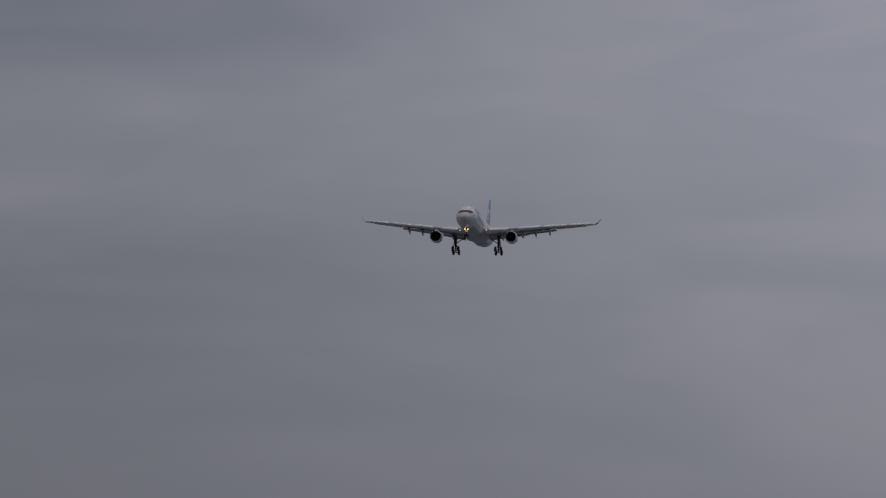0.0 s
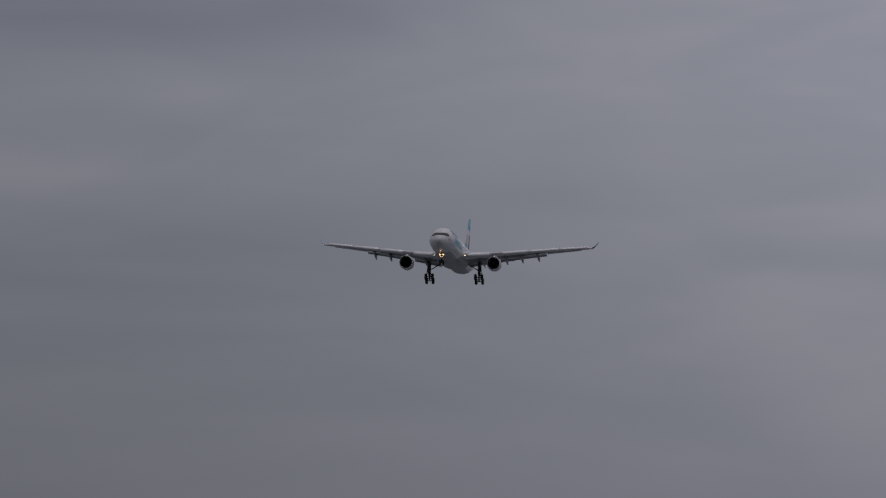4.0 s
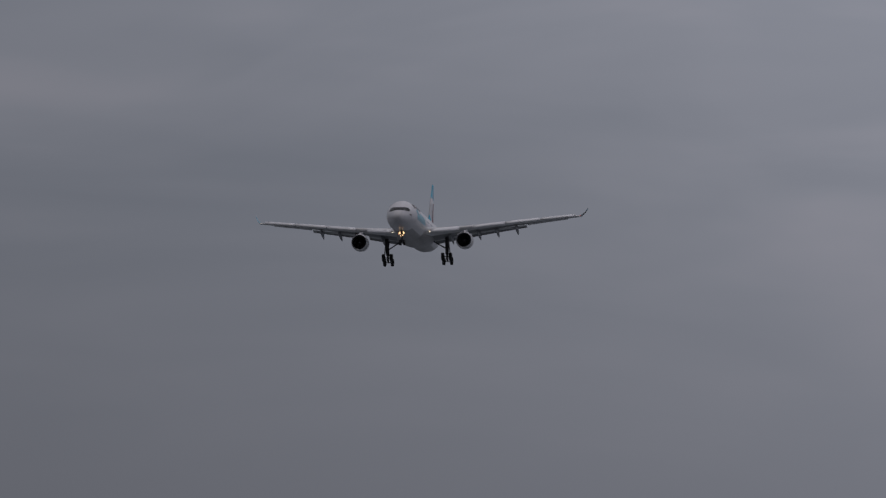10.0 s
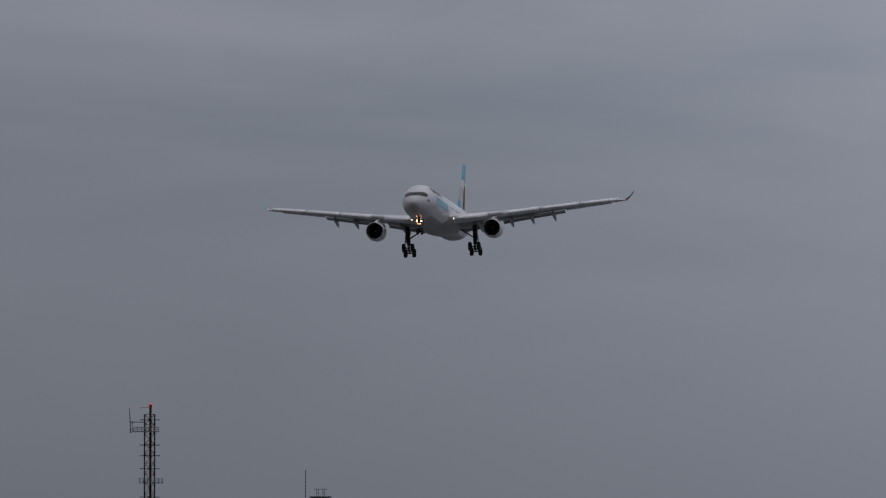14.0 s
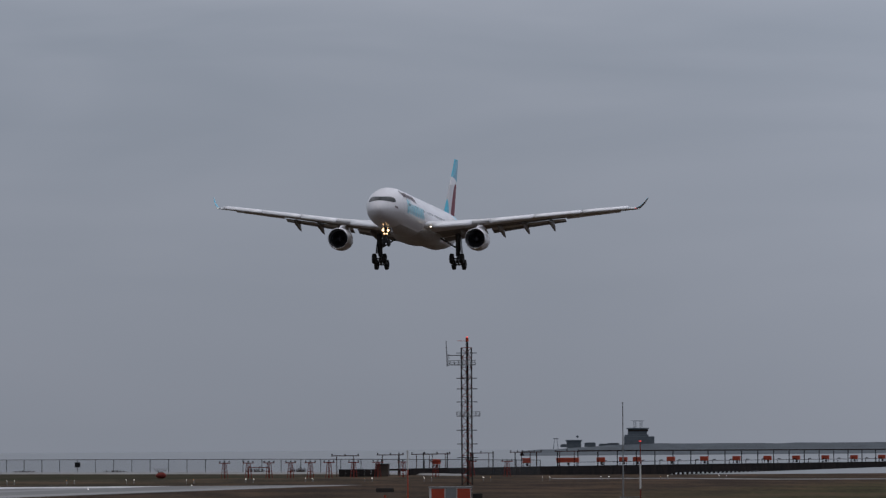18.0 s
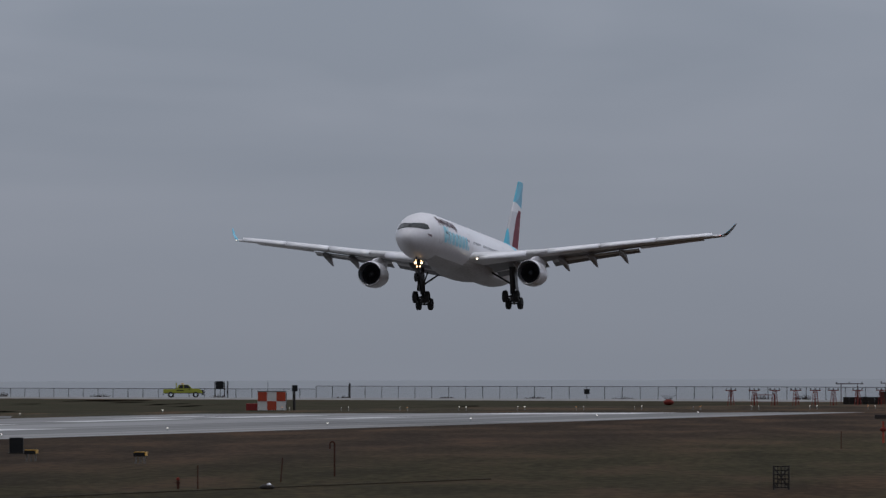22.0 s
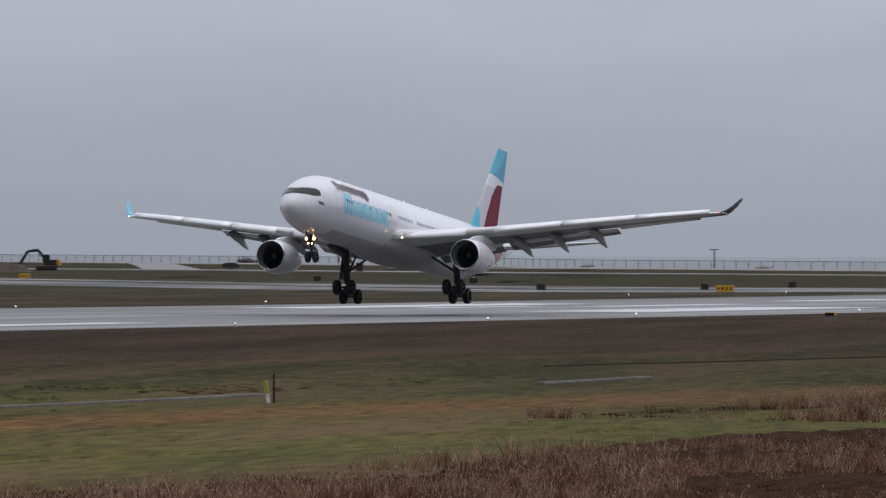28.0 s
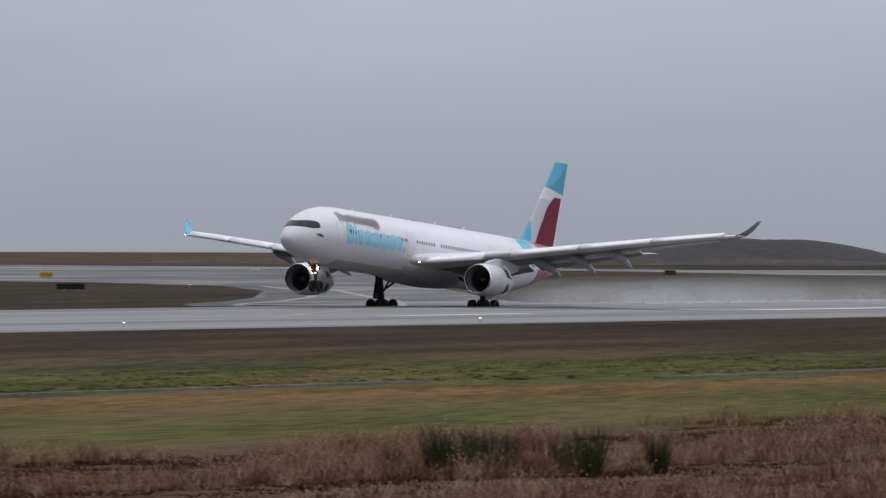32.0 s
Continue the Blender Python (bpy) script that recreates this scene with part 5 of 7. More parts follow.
def jetty():
    t = thing("jetty", (0, 0, 0), 0, "long dark timber jetty carrying approach lights over the water", "jetty")
    a, b = centreline(1930), centreline(2860)
    d = (b - a).normalized()
    nrm = Vector((d.y, -d.x, 0))
    L = (b - a).length
    rz = math.degrees(math.atan2(d.y, d.x))
    turn = pose(0, 0, 0, 0, 0, rz)
    slope = [(1930, 1.05), (2200, 0.55), (2860, -0.9)]
    top = lambda y: float(np.interp(y, [s[0] for s in slope], [s[1] for s in slope]))
    n = 31
    ys = [1930 + 30.0 * k for k in range(n + 1)]
    for k in range(n):
        p, q = centreline(ys[k]), centreline(ys[k + 1])
        bm = B()
        loft(bm, [[(e.x - nrm.x * 1.6, e.y - nrm.y * 1.6, z - 0.3), (e.x + nrm.x * 1.6, e.y + nrm.y * 1.6, z - 0.3), (e.x + nrm.x * 1.6, e.y + nrm.y * 1.6, z), (e.x - nrm.x * 1.6, e.y - nrm.y * 1.6, z)]
                  for e, z in ((p, top(p.y)), (q, top(q.y)))])
        part("deck", bm, TIMBER, t, "dark timber deck")
        bm = B()
        loft(bm, [[(e.x + nrm.x * s, e.y + nrm.y * s, z - (1.5 if e.y > 2230 else 2.6)) for s in (1.5, 1.75)] + [(e.x + nrm.x * s, e.y + nrm.y * s, z - 0.1) for s in (1.75, 1.5)] for e, z in ((p, top(p.y)), (q, top(q.y)))])
        part("fascia_board", bm, TIMBER, t)
    pile = part("pile", rod(B(), (0, 0, -3.2), (0, 0, 0), 0.26, n=6), TIMBER, t)
    pile.matrix_basis = Matrix.Translation(a + Vector((0, 0, top(a.y) - 0.2)))
    for k in range(140):
        y = 1935 + 6.6 * k
        share("pile", pile, t, Matrix.Translation(centreline(y) + nrm * 1.4 + Vector((0, 0, top(y) - 0.2))))
    post = part("rail_post", rod(B(), (0, 0, 0), (0, 0, 2.6), 0.1, n=6), TIMBER, t)
    post.matrix_basis = Matrix.Translation(a + Vector((0, 0, top(a.y))))
    for k in range(1, 36):
        y = 1930 + 26.0 * k
        share("rail_post", post, t, Matrix.Translation(centreline(y) + Vector((0, 0, top(y)))))
    for k in range(n):
        if ys[k] < 2130:
            continue
        p, q = centreline(ys[k]) + Vector((0, 0, top(ys[k]) + 2.65)), centreline(ys[k + 1]) + Vector((0, 0, top(ys[k + 1]) + 2.65))
        part("top_rail", rod(B(), p, q, 0.14, n=5), TIMBER, t)
        part("hand_rail", rod(B(), p - Vector((0, 0, 2.0)), q - Vector((0, 0, 2.0)), 0.05, n=5), TIMBER, t)
    for y in range(2160, 2850, 26):
        p = centreline(y + 11) + Vector((0, 0, top(y + 11)))
        lamp = B()
        rod(lamp, p, p + Vector((0, 0, 0.85)), 0.06, n=5)
        rod(lamp, p + Vector((0, 0, 0.85)), p + Vector((0.6, 0, 0.85)), 0.09, n=5)
        part("hooked_lamp", lamp, TIMBER, t)
    for y, w in ((1970, 1.3), (2074, 1.4), (2125, 4.0), (2168, 1.5), (2198, 1.5), (2217, 1.5), (2265, 1.55), (2314, 1.55), (2364, 1.55), (2414, 1.6), (2462, 1.6), (2513, 1.6), (2565, 1.65), (2618, 1.65),
                 (2670, 1.65), (2726, 1.7), (2781, 1.7)):
        p = centreline(y)
        c = thing("orange_cabinet", (p.x, p.y, top(y)), RZ, "wide orange equipment cabinet on the jetty" if w > 2 else "orange equipment cabinet on the jetty", "cabinet", "orange cabinets")
        part("body", box(B(), (0, 0, 1.05), (w, 0.8, 0.85), None, 0.04), ORANGE_PAINT, c)
        for s in (-0.4, 0.4):
            part("leg", rod(B(), (s * w, 0, 0), (s * w, 0, 0.64), 0.06, n=6), DARK_STEEL, c)
        part("junction_box", box(B(), (0.15, -0.3, 0.35), (0.4, 0.3, 0.5), None, 0.03), DARK_STEEL, c)
    c = thing("timber_wall", (38.5, 1880, 0), RZ, "low dark timber wall at the foot of the jetty", "wall")
    for k in range(6):
        part("plank", box(B(), (-0.3 + 1.02 * k, 0, 0.6), (0.98, 0.2, 1.15), None, 0.02), TIMBER, c)
    c = thing("equipment_shed", (44.7, 1885, 0), RZ, "small brown weathered equipment shed", "shed")
    part("body", box(B(), (0, 0, 0.95), (1.9, 1.6, 1.9), None, 0.04), SOIL, c)
    part("roof", box(B(), (0, 0, 1.95), (2.1, 1.8, 0.12)), DARK_STEEL, c)


def island():
    t = thing("breakwater_island", (0, 0, 0), 0, "low rocky breakwater far out on the sea, tinted blue-grey for haze", "island", kind="structure")
    bm = B()
    rings = []
    for k in range(60):
        f = k / 59
        x = 138 + 330 * f
        y = 3905 + 40 * f
        h = 2.1 * min(1, f * 9) + 0.3 * noise.noise((k * 0.7, 0, 0)) + 0.2 * noise.noise((k * 2.3, 1, 0))
        rings.append([(x, y - 22, -1.8), (x, y - 9, h * 0.6 - 0.9), (x, y - 3, h), (x, y + 8, h), (x, y + 30, -1.8)])
    loft(bm, rings, closed=False)
    part("bank", bm, HAZED_ROCK, t, "rock bank")
    c = thing("lookout_building", (175.9, 3914, 0.9), 0, "distant grey concrete lookout with a wide upper deck", "building")
    part("wall", box(B(), (0.4, 0, 1.8), (9.6, 8, 3.6), None, 0.1), HAZED_CONCRETE, c)
    part("step", box(B(), (-0.4, 0, 3.85), (7.6, 7.4, 0.7), None, 0.1), HAZED_CONCRETE, c)
    part("upper_storey", box(B(), (-0.1, 0, 5.1), (6.0, 7, 2.0), None, 0.1), HAZED_CONCRETE, c)
    part("deck", box(B(), (0, 0, 6.2), (6.9, 8, 0.4)), HAZED_CONCRETE, c)
    part("window_band", box(B(), (0, -3.52, 5.6), (6.4, 0.06, 0.7)), DARK_STEEL, c)
    bm = B()
    for x in (-1.2, -0.6, 0.8, 1.4):
        rod(bm, (x, 0, 6.3), (x, 0, 8.8), 0.1, n=5)
    for x in (-1.1, 1.1):
        box(bm, (x, 0, 8.7), (2.2, 0.1, 0.15))
    part("roof_frame", bm, HAZED_CONCRETE, c)
    for x, w, hh in ((160.2, 3.6, 1.3), (164.4, 2.6, 0.9), (167.6, 4.2, 1.1), (151.6, 2.0, 0.8)):
        c = thing("sea_wall", (x, 3911, 1.2), 0, "low broken concrete wall on the breakwater", "wall", "breakwater walls")
        part("block", box(B(), (0, 0, hh / 2), (w, 1.4, hh), None, 0.08), HAZED_CONCRETE, c)
        part("coping", box(B(), (0.1, 0, hh + 0.08), (w * 0.8, 1.6, 0.16), None, 0.04), HAZED_CONCRETE, c)
    c = thing("small_lookout", (155.0, 3913, 0.9), 0, "small flat-roofed grey building on the breakwater", "building")
    part("wall", box(B(), (0, 0, 1.2), (4.6, 5, 2.4), None, 0.1), HAZED_CONCRETE, c)
    part("parapet", box(B(), (0, 0, 2.4), (5.2, 5.6, 0.5), None, 0.1), HAZED_CONCRETE, c)
    part("roof_ball", ball(B(), (1.2, 0, 3.7), 0.4), HAZED_CONCRETE, c)
    bm = B()
    rod(bm, (-0.8, 0, 0), (-0.3, 0, 3.4), 0.09, n=5)
    rod(bm, (0.8, 0, 0), (0.3, 0, 3.4), 0.09, n=5)
    box(bm, (0, 0, 3.4), (1.6, 0.2, 0.2))
    c = thing("beacon_frame", (149.1, 3912, 0.6), 0, "small distant steel beacon frame", "beacon")
    part("frame", bm, HAZED_CONCRETE, c)


lattice_tower()
h = checker_hut((29.9, 1020, 0), 3.45, 3.4, 2.38, ((-1.1, 1.75, 1.1, 1.15), (1.1, 1.75, 1.1, 1.15)), "white equipment hut with orange upper squares")
part("door", box(B(), (0.0, -1.73, 1.35), (0.9, 0.05, 2.1), None, 0.01), GREY_STEEL, h, "grey door")
part("yellow_plate", box(B(), (0, -1.77, 0.95), (0.3, 0.03, 0.3)), YELLOW_PANEL, h)
part("side_cabinet", box(B(), (2.3, 0, 0.95), (0.8, 1.2, 1.9), None, 0.03), DARK_STEEL, h)
for at, hgt, mat, lamp, lab in (((47.2, 1080), 9.7, GREY_STEEL, False, "thin grey whip mast on a box"), ((48.75, 1080), 6.1, RED_STEEL, True, "red and white pole with a red lamp"),
                                ((26.05, 1010), 5.6, ORANGE_PAINT, False, "thin orange pole in the grass")):
    t = thing("mast", (*at, 0), 0, lab, "pole")
    part("shaft", rod(B(), (0, 0, 0), (0, 0, hgt), 0.07, 0.04), mat, t)
    if hgt < 9:
        part("white_band", rod(B(), (0, 0, 1.9 if lamp else 4.0), (0, 0, 4.1 if lamp else hgt + 0.01), 0.08, 0.07), WHITE_SIDING, t)
    part("base_box", box(B(), (0.05, 0, 0.35), (0.4, 0.4, 0.7), None, 0.02), GREY_STEEL, t)
    if lamp:
        part("lamp", ball(B(), (0, 0, hgt + 0.06), 0.075), LAMP_RED, t)
        part("cross_arm", box(B(), (-0.9, 0, 1.15), (1.9, 0.08, 0.08)), GREY_STEEL, t)
t = thing("light_fixture", (24.0, 1005, 0), 0, "low orange stand with a flat lamp head", "light")
part("stand", rod(B(), (0, 0, 0), (0, 0, 1.9), 0.09), ORANGE_PAINT, t)
part("head", box(B(), (0, 0, 2.3), (1.5, 0.4, 0.35), None, 0.03), DARK_STEEL, t)
part("collar", ball(B(), (0, 0, 1.2), 0.3, (1, 1, 0.7)), RED_STEEL, t)
for x in (19.55, 23.2, 26.4, 29.7, 32.75, 35.6, 39.4, 43.1, 47.0, 52.0, 57.5, 63.0):
    trestle((x, 1850, 0), 1.75, 2.35, RED_STEEL)
t = thing("link_bar", (24.8, 1850, 0), 0, "red steel bar between two light frames", "bar")
part("bar", box(B(), (0, 0, 1.65), (3.3, 0.1, 0.1)), RED_STEEL, t)
for x in (-1.2, 0.2, 1.3):
    part("lamp_stem", rod(B(), (x, 0, 1.65), (x, 0, 1.95), 0.06, n=6), DARK_STEEL, t)
for x in (-1.6, 1.6):
    part("upright", rod(B(), (x, 0.2, 0), (x, 0.2, 1.65), 0.06, n=6), RED_STEEL, t)
for y in (1875, 1921, 1957, 1971, 2020, 2069, 2077, 2124):
    p = centreline(y)
    trestle((p.x, p.y, 0.0), 4.4, 3.3, RUST, legs=False)
jetty()
island()
for k in range(34):
    p = along(-20 - 3.1 * (k % 2), 1650) + Vector((-70 + 4.2 * k, 35 + 0.6 * k, 0))
    t = thing("threshold_light", (p.x, p.y, 0), 0, "small lit threshold lamp on a short stem", "runway light", "threshold lights")
    part("stem", rod(B(), (0, 0, 0), (0, 0, 0.45), 0.04, n=5), GREY_STEEL, t)
    part("lamp", ball(B(), (0, 0, 0.52), 0.045, u=8, v=6), LAMP_WHITE if k % 5 else LAMP_AMBER, t)


# ---- shore fence ----
def shore_fence():
    pts = [Vector((x, shore(x) - 10, 0)) for x in range(-470, 90, 20)]
    lens = [0]
    for a, b in zip(pts, pts[1:]):
        lens.append(lens[-1] + b.x - a.x)

    def at(s):
        for i in range(len(pts) - 1):
            if s <= lens[i + 1]:
                return pts[i].lerp(pts[i + 1], (s - lens[i]) / (lens[i + 1] - lens[i]))
        return pts[-1]
    n = 13
    for k in range(n):
        s0, s1 = lens[-1] * k / n, lens[-1] * (k + 1) / n
        p0 = at(s0)
        t = thing("fence", (p0.x, p0.y, 0), 0, "grey chain-link fence along the shore", "fence", "shore fence")
        m = 13
        high = 1.85 if k < 10 else 2.4
        post = part("post", rod(B(), (0, 0, 0), (0, 0, high), 0.06, n=6), DARK_STEEL, t)
        rail, net = B(), B()
        rows, top = [], []
        for i in range(m + 1):
            p = at(s0 + (s1 - s0) * i / m) - p0
            if 0 < i:
                share("post", post, t, Matrix.Translation(p))
            rows.append([(p.x, p.y, 0.05), (p.x, p.y, high - 0.05)])
            top.append([(p.x, p.y + 0.05 * math.cos(q), high - 0.03 + 0.05 * math.sin(q)) for q in (0, 1.26, 2.51, 3.77, 5.03)])
        loft(rail, top)
        part("top_rail", rail, DARK_STEEL, t)
        loft(net, rows, closed=False)
        part("mesh_panel", net, CHAIN_LINK, t, "chain-link mesh")


shore_fence()


def bush(at, r, h, mat, label, n=90, name="bush", group="shore bushes"):
    t = thing(name, at, 0, label, "bush", group)
    rnd = random.Random(int(at[0] * 7 + at[1]))
    stems, bm = B(), B()
    for k in range(n):
        a, q = rnd.uniform(0, 6.28), r * math.sqrt(rnd.random())
        base = Vector((0.7 * q * math.cos(a), 0.7 * q * math.sin(a), 0))
        tip = Vector((q * math.cos(a), q * math.sin(a), h * (1 - 0.5 * (q / r) ** 2) * rnd.uniform(0.55, 1.05)))
        rod(stems if k % 3 else bm, base, tip, 0.028 + 0.02 * rnd.random(), 0.012, n=3)
    part("branchwork", stems, TWIG, t)
    part("crown", bm, mat, t)


for x in (-305, -250, -205, -178, -150, -139, -120, -96, -66, -45, -30, -8, 8, 20, 33, 47):
    rnd = random.Random(x)
    xx = x + rnd.uniform(-9, 9)
    big = x == -139
    bush((xx if not big else -130, shore(xx) - 22, 0), 1.3 + rnd.random() if not big else 3.2, 0.6 + 0.8 * rnd.random() if not big else 2.6, TWIG, "leafless grey-brown bush by the fence", 90 if not big else 260)


def t_pole(at, h):
    t = thing("lamp_post", (*at, 0), 0, "plain dark pole with a short crossbar", "lamp post", "lamp posts")
    part("shaft", rod(B(), (0, 0, 0), (0, 0, h), 0.16, 0.11), DARK_STEEL, t)
    part("crossbar", box(B(), (0, 0, h), (2.0, 0.22, 0.2), None, 0.03), DARK_STEEL, t)


t_pole((-125, 2380), 4.3)
t_pole((-219, 2515), 4.3)
t_pole((-341, shore(-341) - 20), 4.3)
for x, r, hh in ((-370, 2.6, 2.0), (-364.5, 3.2, 1.9)):
    bush((x, shore(x) - 22, 0), r, hh, TWIG, "dense low bare bush against the fence", 240)
t = thing("equipment_trailer", (-293, 2253, 0.2), 8, "low grey covered trailer beside the service road", "trailer")
part("cover", loft(B(), [[(-1.7, y, 0.45), (-1.75, y, 1.0), (-1.3, y, 1.45), (0.9, y, 1.5), (1.6, y, 1.1), (1.7, y, 0.45)] for y in (-0.8, 0.8)]), DARK_STEEL, t, "rounded dark cover")
part("chassis", box(B(), (0, 0, 0.4), (3.6, 1.5, 0.14), None, 0.02), GREY_STEEL, t)
part("drawbar", rod(B(), (1.7, 0, 0.42), (2.7, 0, 0.36), 0.05), GREY_STEEL, t)
for y in (-0.8, 0.8):
    wheel("wheel", 0.33, 0.2, t, pose(-0.2, y, 0.33))[1].free()
t = thing("equipment_cabinet", (-257, 2171, 0.2), 0, "dark upright equipment cabinet on a plinth", "cabinet")
part("body", box(B(), (0, 0, 0.95), (1.3, 0.9, 1.5), None, 0.04), DARK_STEEL, t)
part("plinth", box(B(), (0, 0, 0.1), (1.6, 1.2, 0.2)), CONCRETE, t)
part("roof", box(B(), (0, 0, 1.74), (1.45, 1.05, 0.08), None, 0.02), GREY_STEEL, t)
t = thing("notice_board", (-73.8, 2262, 0), 0, "dark square notice board on two posts", "sign")
for x in (-0.9, 0.9):
    part("post", rod(B(), (x, 0, 0), (x, 0, 3.2), 0.1), DARK_STEEL, t)
part("panel", box(B(), (0, -0.1, 2.5), (1.5, 0.12, 1.5), None, 0.03), BLACK_PANEL, t)
part("side_post", rod(B(), (1.5, 0, 0), (1.5, 0, 3.3), 0.12), DARK_STEEL, t)
t = thing("fence_sign", (-3.5, shore(-3.5) - 11, 0), 0, "small dark square sign on the fence", "sign")
part("panel", box(B(), (0, 0, 1.45), (1.0, 0.06, 0.9), None, 0.02), BLACK_PANEL, t)
t = thing("gate_post", (-48.0, shore(-48.0) - 11, 0), 0, "thick dark gate post in the fence", "post")
part("shaft", rod(B(), (0, 0, 0), (0, 0, 2.9), 0.16), DARK_STEEL, t)
t = thing("red_marker", (9.9, 1870, 0), 0, "small red marker with dry twigs", "marker")
part("body", ball(B(), (0, 0, 0.45), 0.7, (1.2, 1, 0.7)), RED_STEEL, t)
for k in range(6):
    part("twig", rod(B(), (0, 0, 0.6), (-1.2 + 0.45 * k, 0, 1.6), 0.05, 0.02, 4), TWIG, t)
h = checker_hut((-48.5, 1712, 0), 4.1, 3.4, 2.75, ((-1.35, 2.0, 1.3, 1.35), (1.35, 2.0, 1.3, 1.35), (0.0, 0.68, 1.35, 1.3)), "orange and white checkered localizer hut")
part("low_box", box(B(), (-2.9, -0.5, 0.5), (1.7, 1.4, 1.0), None, 0.05), RED_BOX, h, "red low box")
part("rod_antenna", rod(B(), (-0.6, 0, 2.8), (-0.6, 0, 4.4), 0.04), GREY_STEEL, h)
t = thing("signal_post", (-45.3, 1712, 0), 0, "dark post with a small signal head", "post")
part("shaft", rod(B(), (0, 0, 0), (0, 0, 3.0), 0.2), DARK_STEEL, t)
part("head", box(B(), (0.1, 0, 3.2), (0.8, 0.6, 0.9), None, 0.05), BLACK_PANEL, t)


def pickup():
    t = thing("pickup_truck", (-79.7, shore(-79.7) - 53, 0.26), 180, "lime-yellow airfield pickup truck parked by the fence", "truck")
    t.scale = (1.1, 1.1, 1.1)
    prof = [(-3.35, 0.72), (-3.4, 1.42), (-1.15, 1.46), (-1.05, 1.5), (-0.75, 2.2), (0.9, 2.24), (1.55, 1.56), (2.9, 1.46), (3.25, 1.15), (3.28, 0.72)]
    bm = B()
    loft(bm, [[(-x, y, z if abs(y) < 0.9 or z < 1.6 else z - 0.02) for x, z in prof] for y in (-1.02, -0.95, 0.95, 1.02)])
    part("body", bm, TRUCK_PAINT, t, "lime-yellow body")
    for s in (-1, 1):
        bm = B()
        for pts in (((0.68, 1.56), (0.6, 2.1), (-0.02, 2.13), (-0.02, 1.56)), ((-0.12, 1.56), (-0.12, 2.13), (-0.82, 2.13), (-1.32, 1.6))):
            loft(bm, [[(x, s * 1.035, z) for x, z in pts], [(x, s * 1.045, z) for x, z in pts]])
        part("side_window", bm, CLEAR_GLASS, t)
        part("lower_trim", box(B(), (0.0, s * 1.03, 0.76), (6.2, 0.03, 0.12)), BLACK_PANEL, t)
        part("side_stripe", box(B(), (0.5, s * 1.03, 1.2), (1.3, 0.02, 0.16)), BLACK_PANEL, t)
        part("mirror", box(B(), (-1.1, s * 1.2, 1.4), (0.2, 0.3, 0.25), None, 0.04), BLACK_PANEL, t)
    for x in (-2.15, 2.1):
        for s in (-1, 1):
            wheel("wheel", 0.5, 0.3, t, pose(x, s * 0.93, 0.5))[1].free()
    part("front_bumper", box(B(), (-3.35, 0, 0.85), (0.35, 2.0, 0.9), None, 0.08), BLACK_PANEL, t)
    part("rear_bumper", box(B(), (3.42, 0, 0.6), (0.2, 1.9, 0.25), None, 0.05), GREY_STEEL, t)
    part("windscreen", loft(B(), [[(-0.98, -0.85, 1.82), (-0.98, 0.85, 1.82)], [(-1.5, 0.92, 1.36), (-1.5, -0.92, 1.36)][::-1]], closed=False), CLEAR_GLASS, t)
    part("light_bar", box(B(), (0.1, 0, 2.34), (0.4, 1.5, 0.2), None, 0.05), YELLOW_PANEL, t, "amber light bar")
    part("bed_rack", box(B(), (1.15, 0, 2.0), (0.12, 1.9, 1.1)), TRUCK_PAINT, t)
    for s in (-1, 1):
        part("headlight", box(B(), (-3.27, s * 0.75, 1.0), (0.1, 0.35, 0.2), None, 0.03), LIP_METAL, t)


pickup()


# ---- runway side: lights, signs, markers ----
def edge_light(p, lamp):
    t = thing("runway_light", (p.x, p.y, 0), 0, "small lit runway edge lamp on a short stem", "runway light", "runway edge lights")
    part("stem", rod(B(), (0, 0, 0), (0, 0, 0.28), 0.04, n=6), GREY_STEEL, t)
    part("lamp", ball(B(), (0, 0, 0.36), 0.06, u=10, v=6), lamp, t)


for q, y in ((-4, 1104), (-9, 1201), (-11, 1293), (-13, 1387), (-12, 1465), (-13, 1545), (1, 1010), (0, 935), (4, 874), (5, 800), (6, 712), (-8, 650), (-12, 590), (-15, 540)):
    edge_light(along(q, y), LAMP_WHITE)
for q, y in ((-103, 1643), (-101, 1546), (-98, 1450), (-99, 1370), (-97, 1290), (-94, 1209), (-86, 1110), (-79, 1007), (-99, 890)):
    edge_light(along(q, y), LAMP_WHITE)
edge_light(Vector((-232, 1099, 0)), LAMP_AMBER)
edge_light(Vector((-291, 1198, 0)), LAMP_AMBER)


def sign_panel(at, w, h, mat, label, bars=0, rz=0.0, name="taxiway_sign", z0=0.25):
    t = thing(name, (*at, 0), rz, label, "sign", "airfield signs")
    part("panel", box(B(), (0, 0, z0 + h / 2), (w, 0.3, h), None, 0.03), mat, t)
    n = max(2, int(w / 1.3))
    for k in range(n):
        part("leg", rod(B(), (-w / 2 + w * (k + 0.5) / n, 0, 0), (-w / 2 + w * (k + 0.5) / n, 0, z0), 0.06, n=6), GREY_STEEL, t)
    for k in range(bars):
        part("text_bar", box(B(), (-w * 0.36 + w * 0.72 * k / max(1, bars - 1), -0.16, z0 + h / 2), (w * 0.09 if k else w * 0.16, 0.02, h * (0.42 if k else 0.16))), BLACK_PANEL, t)


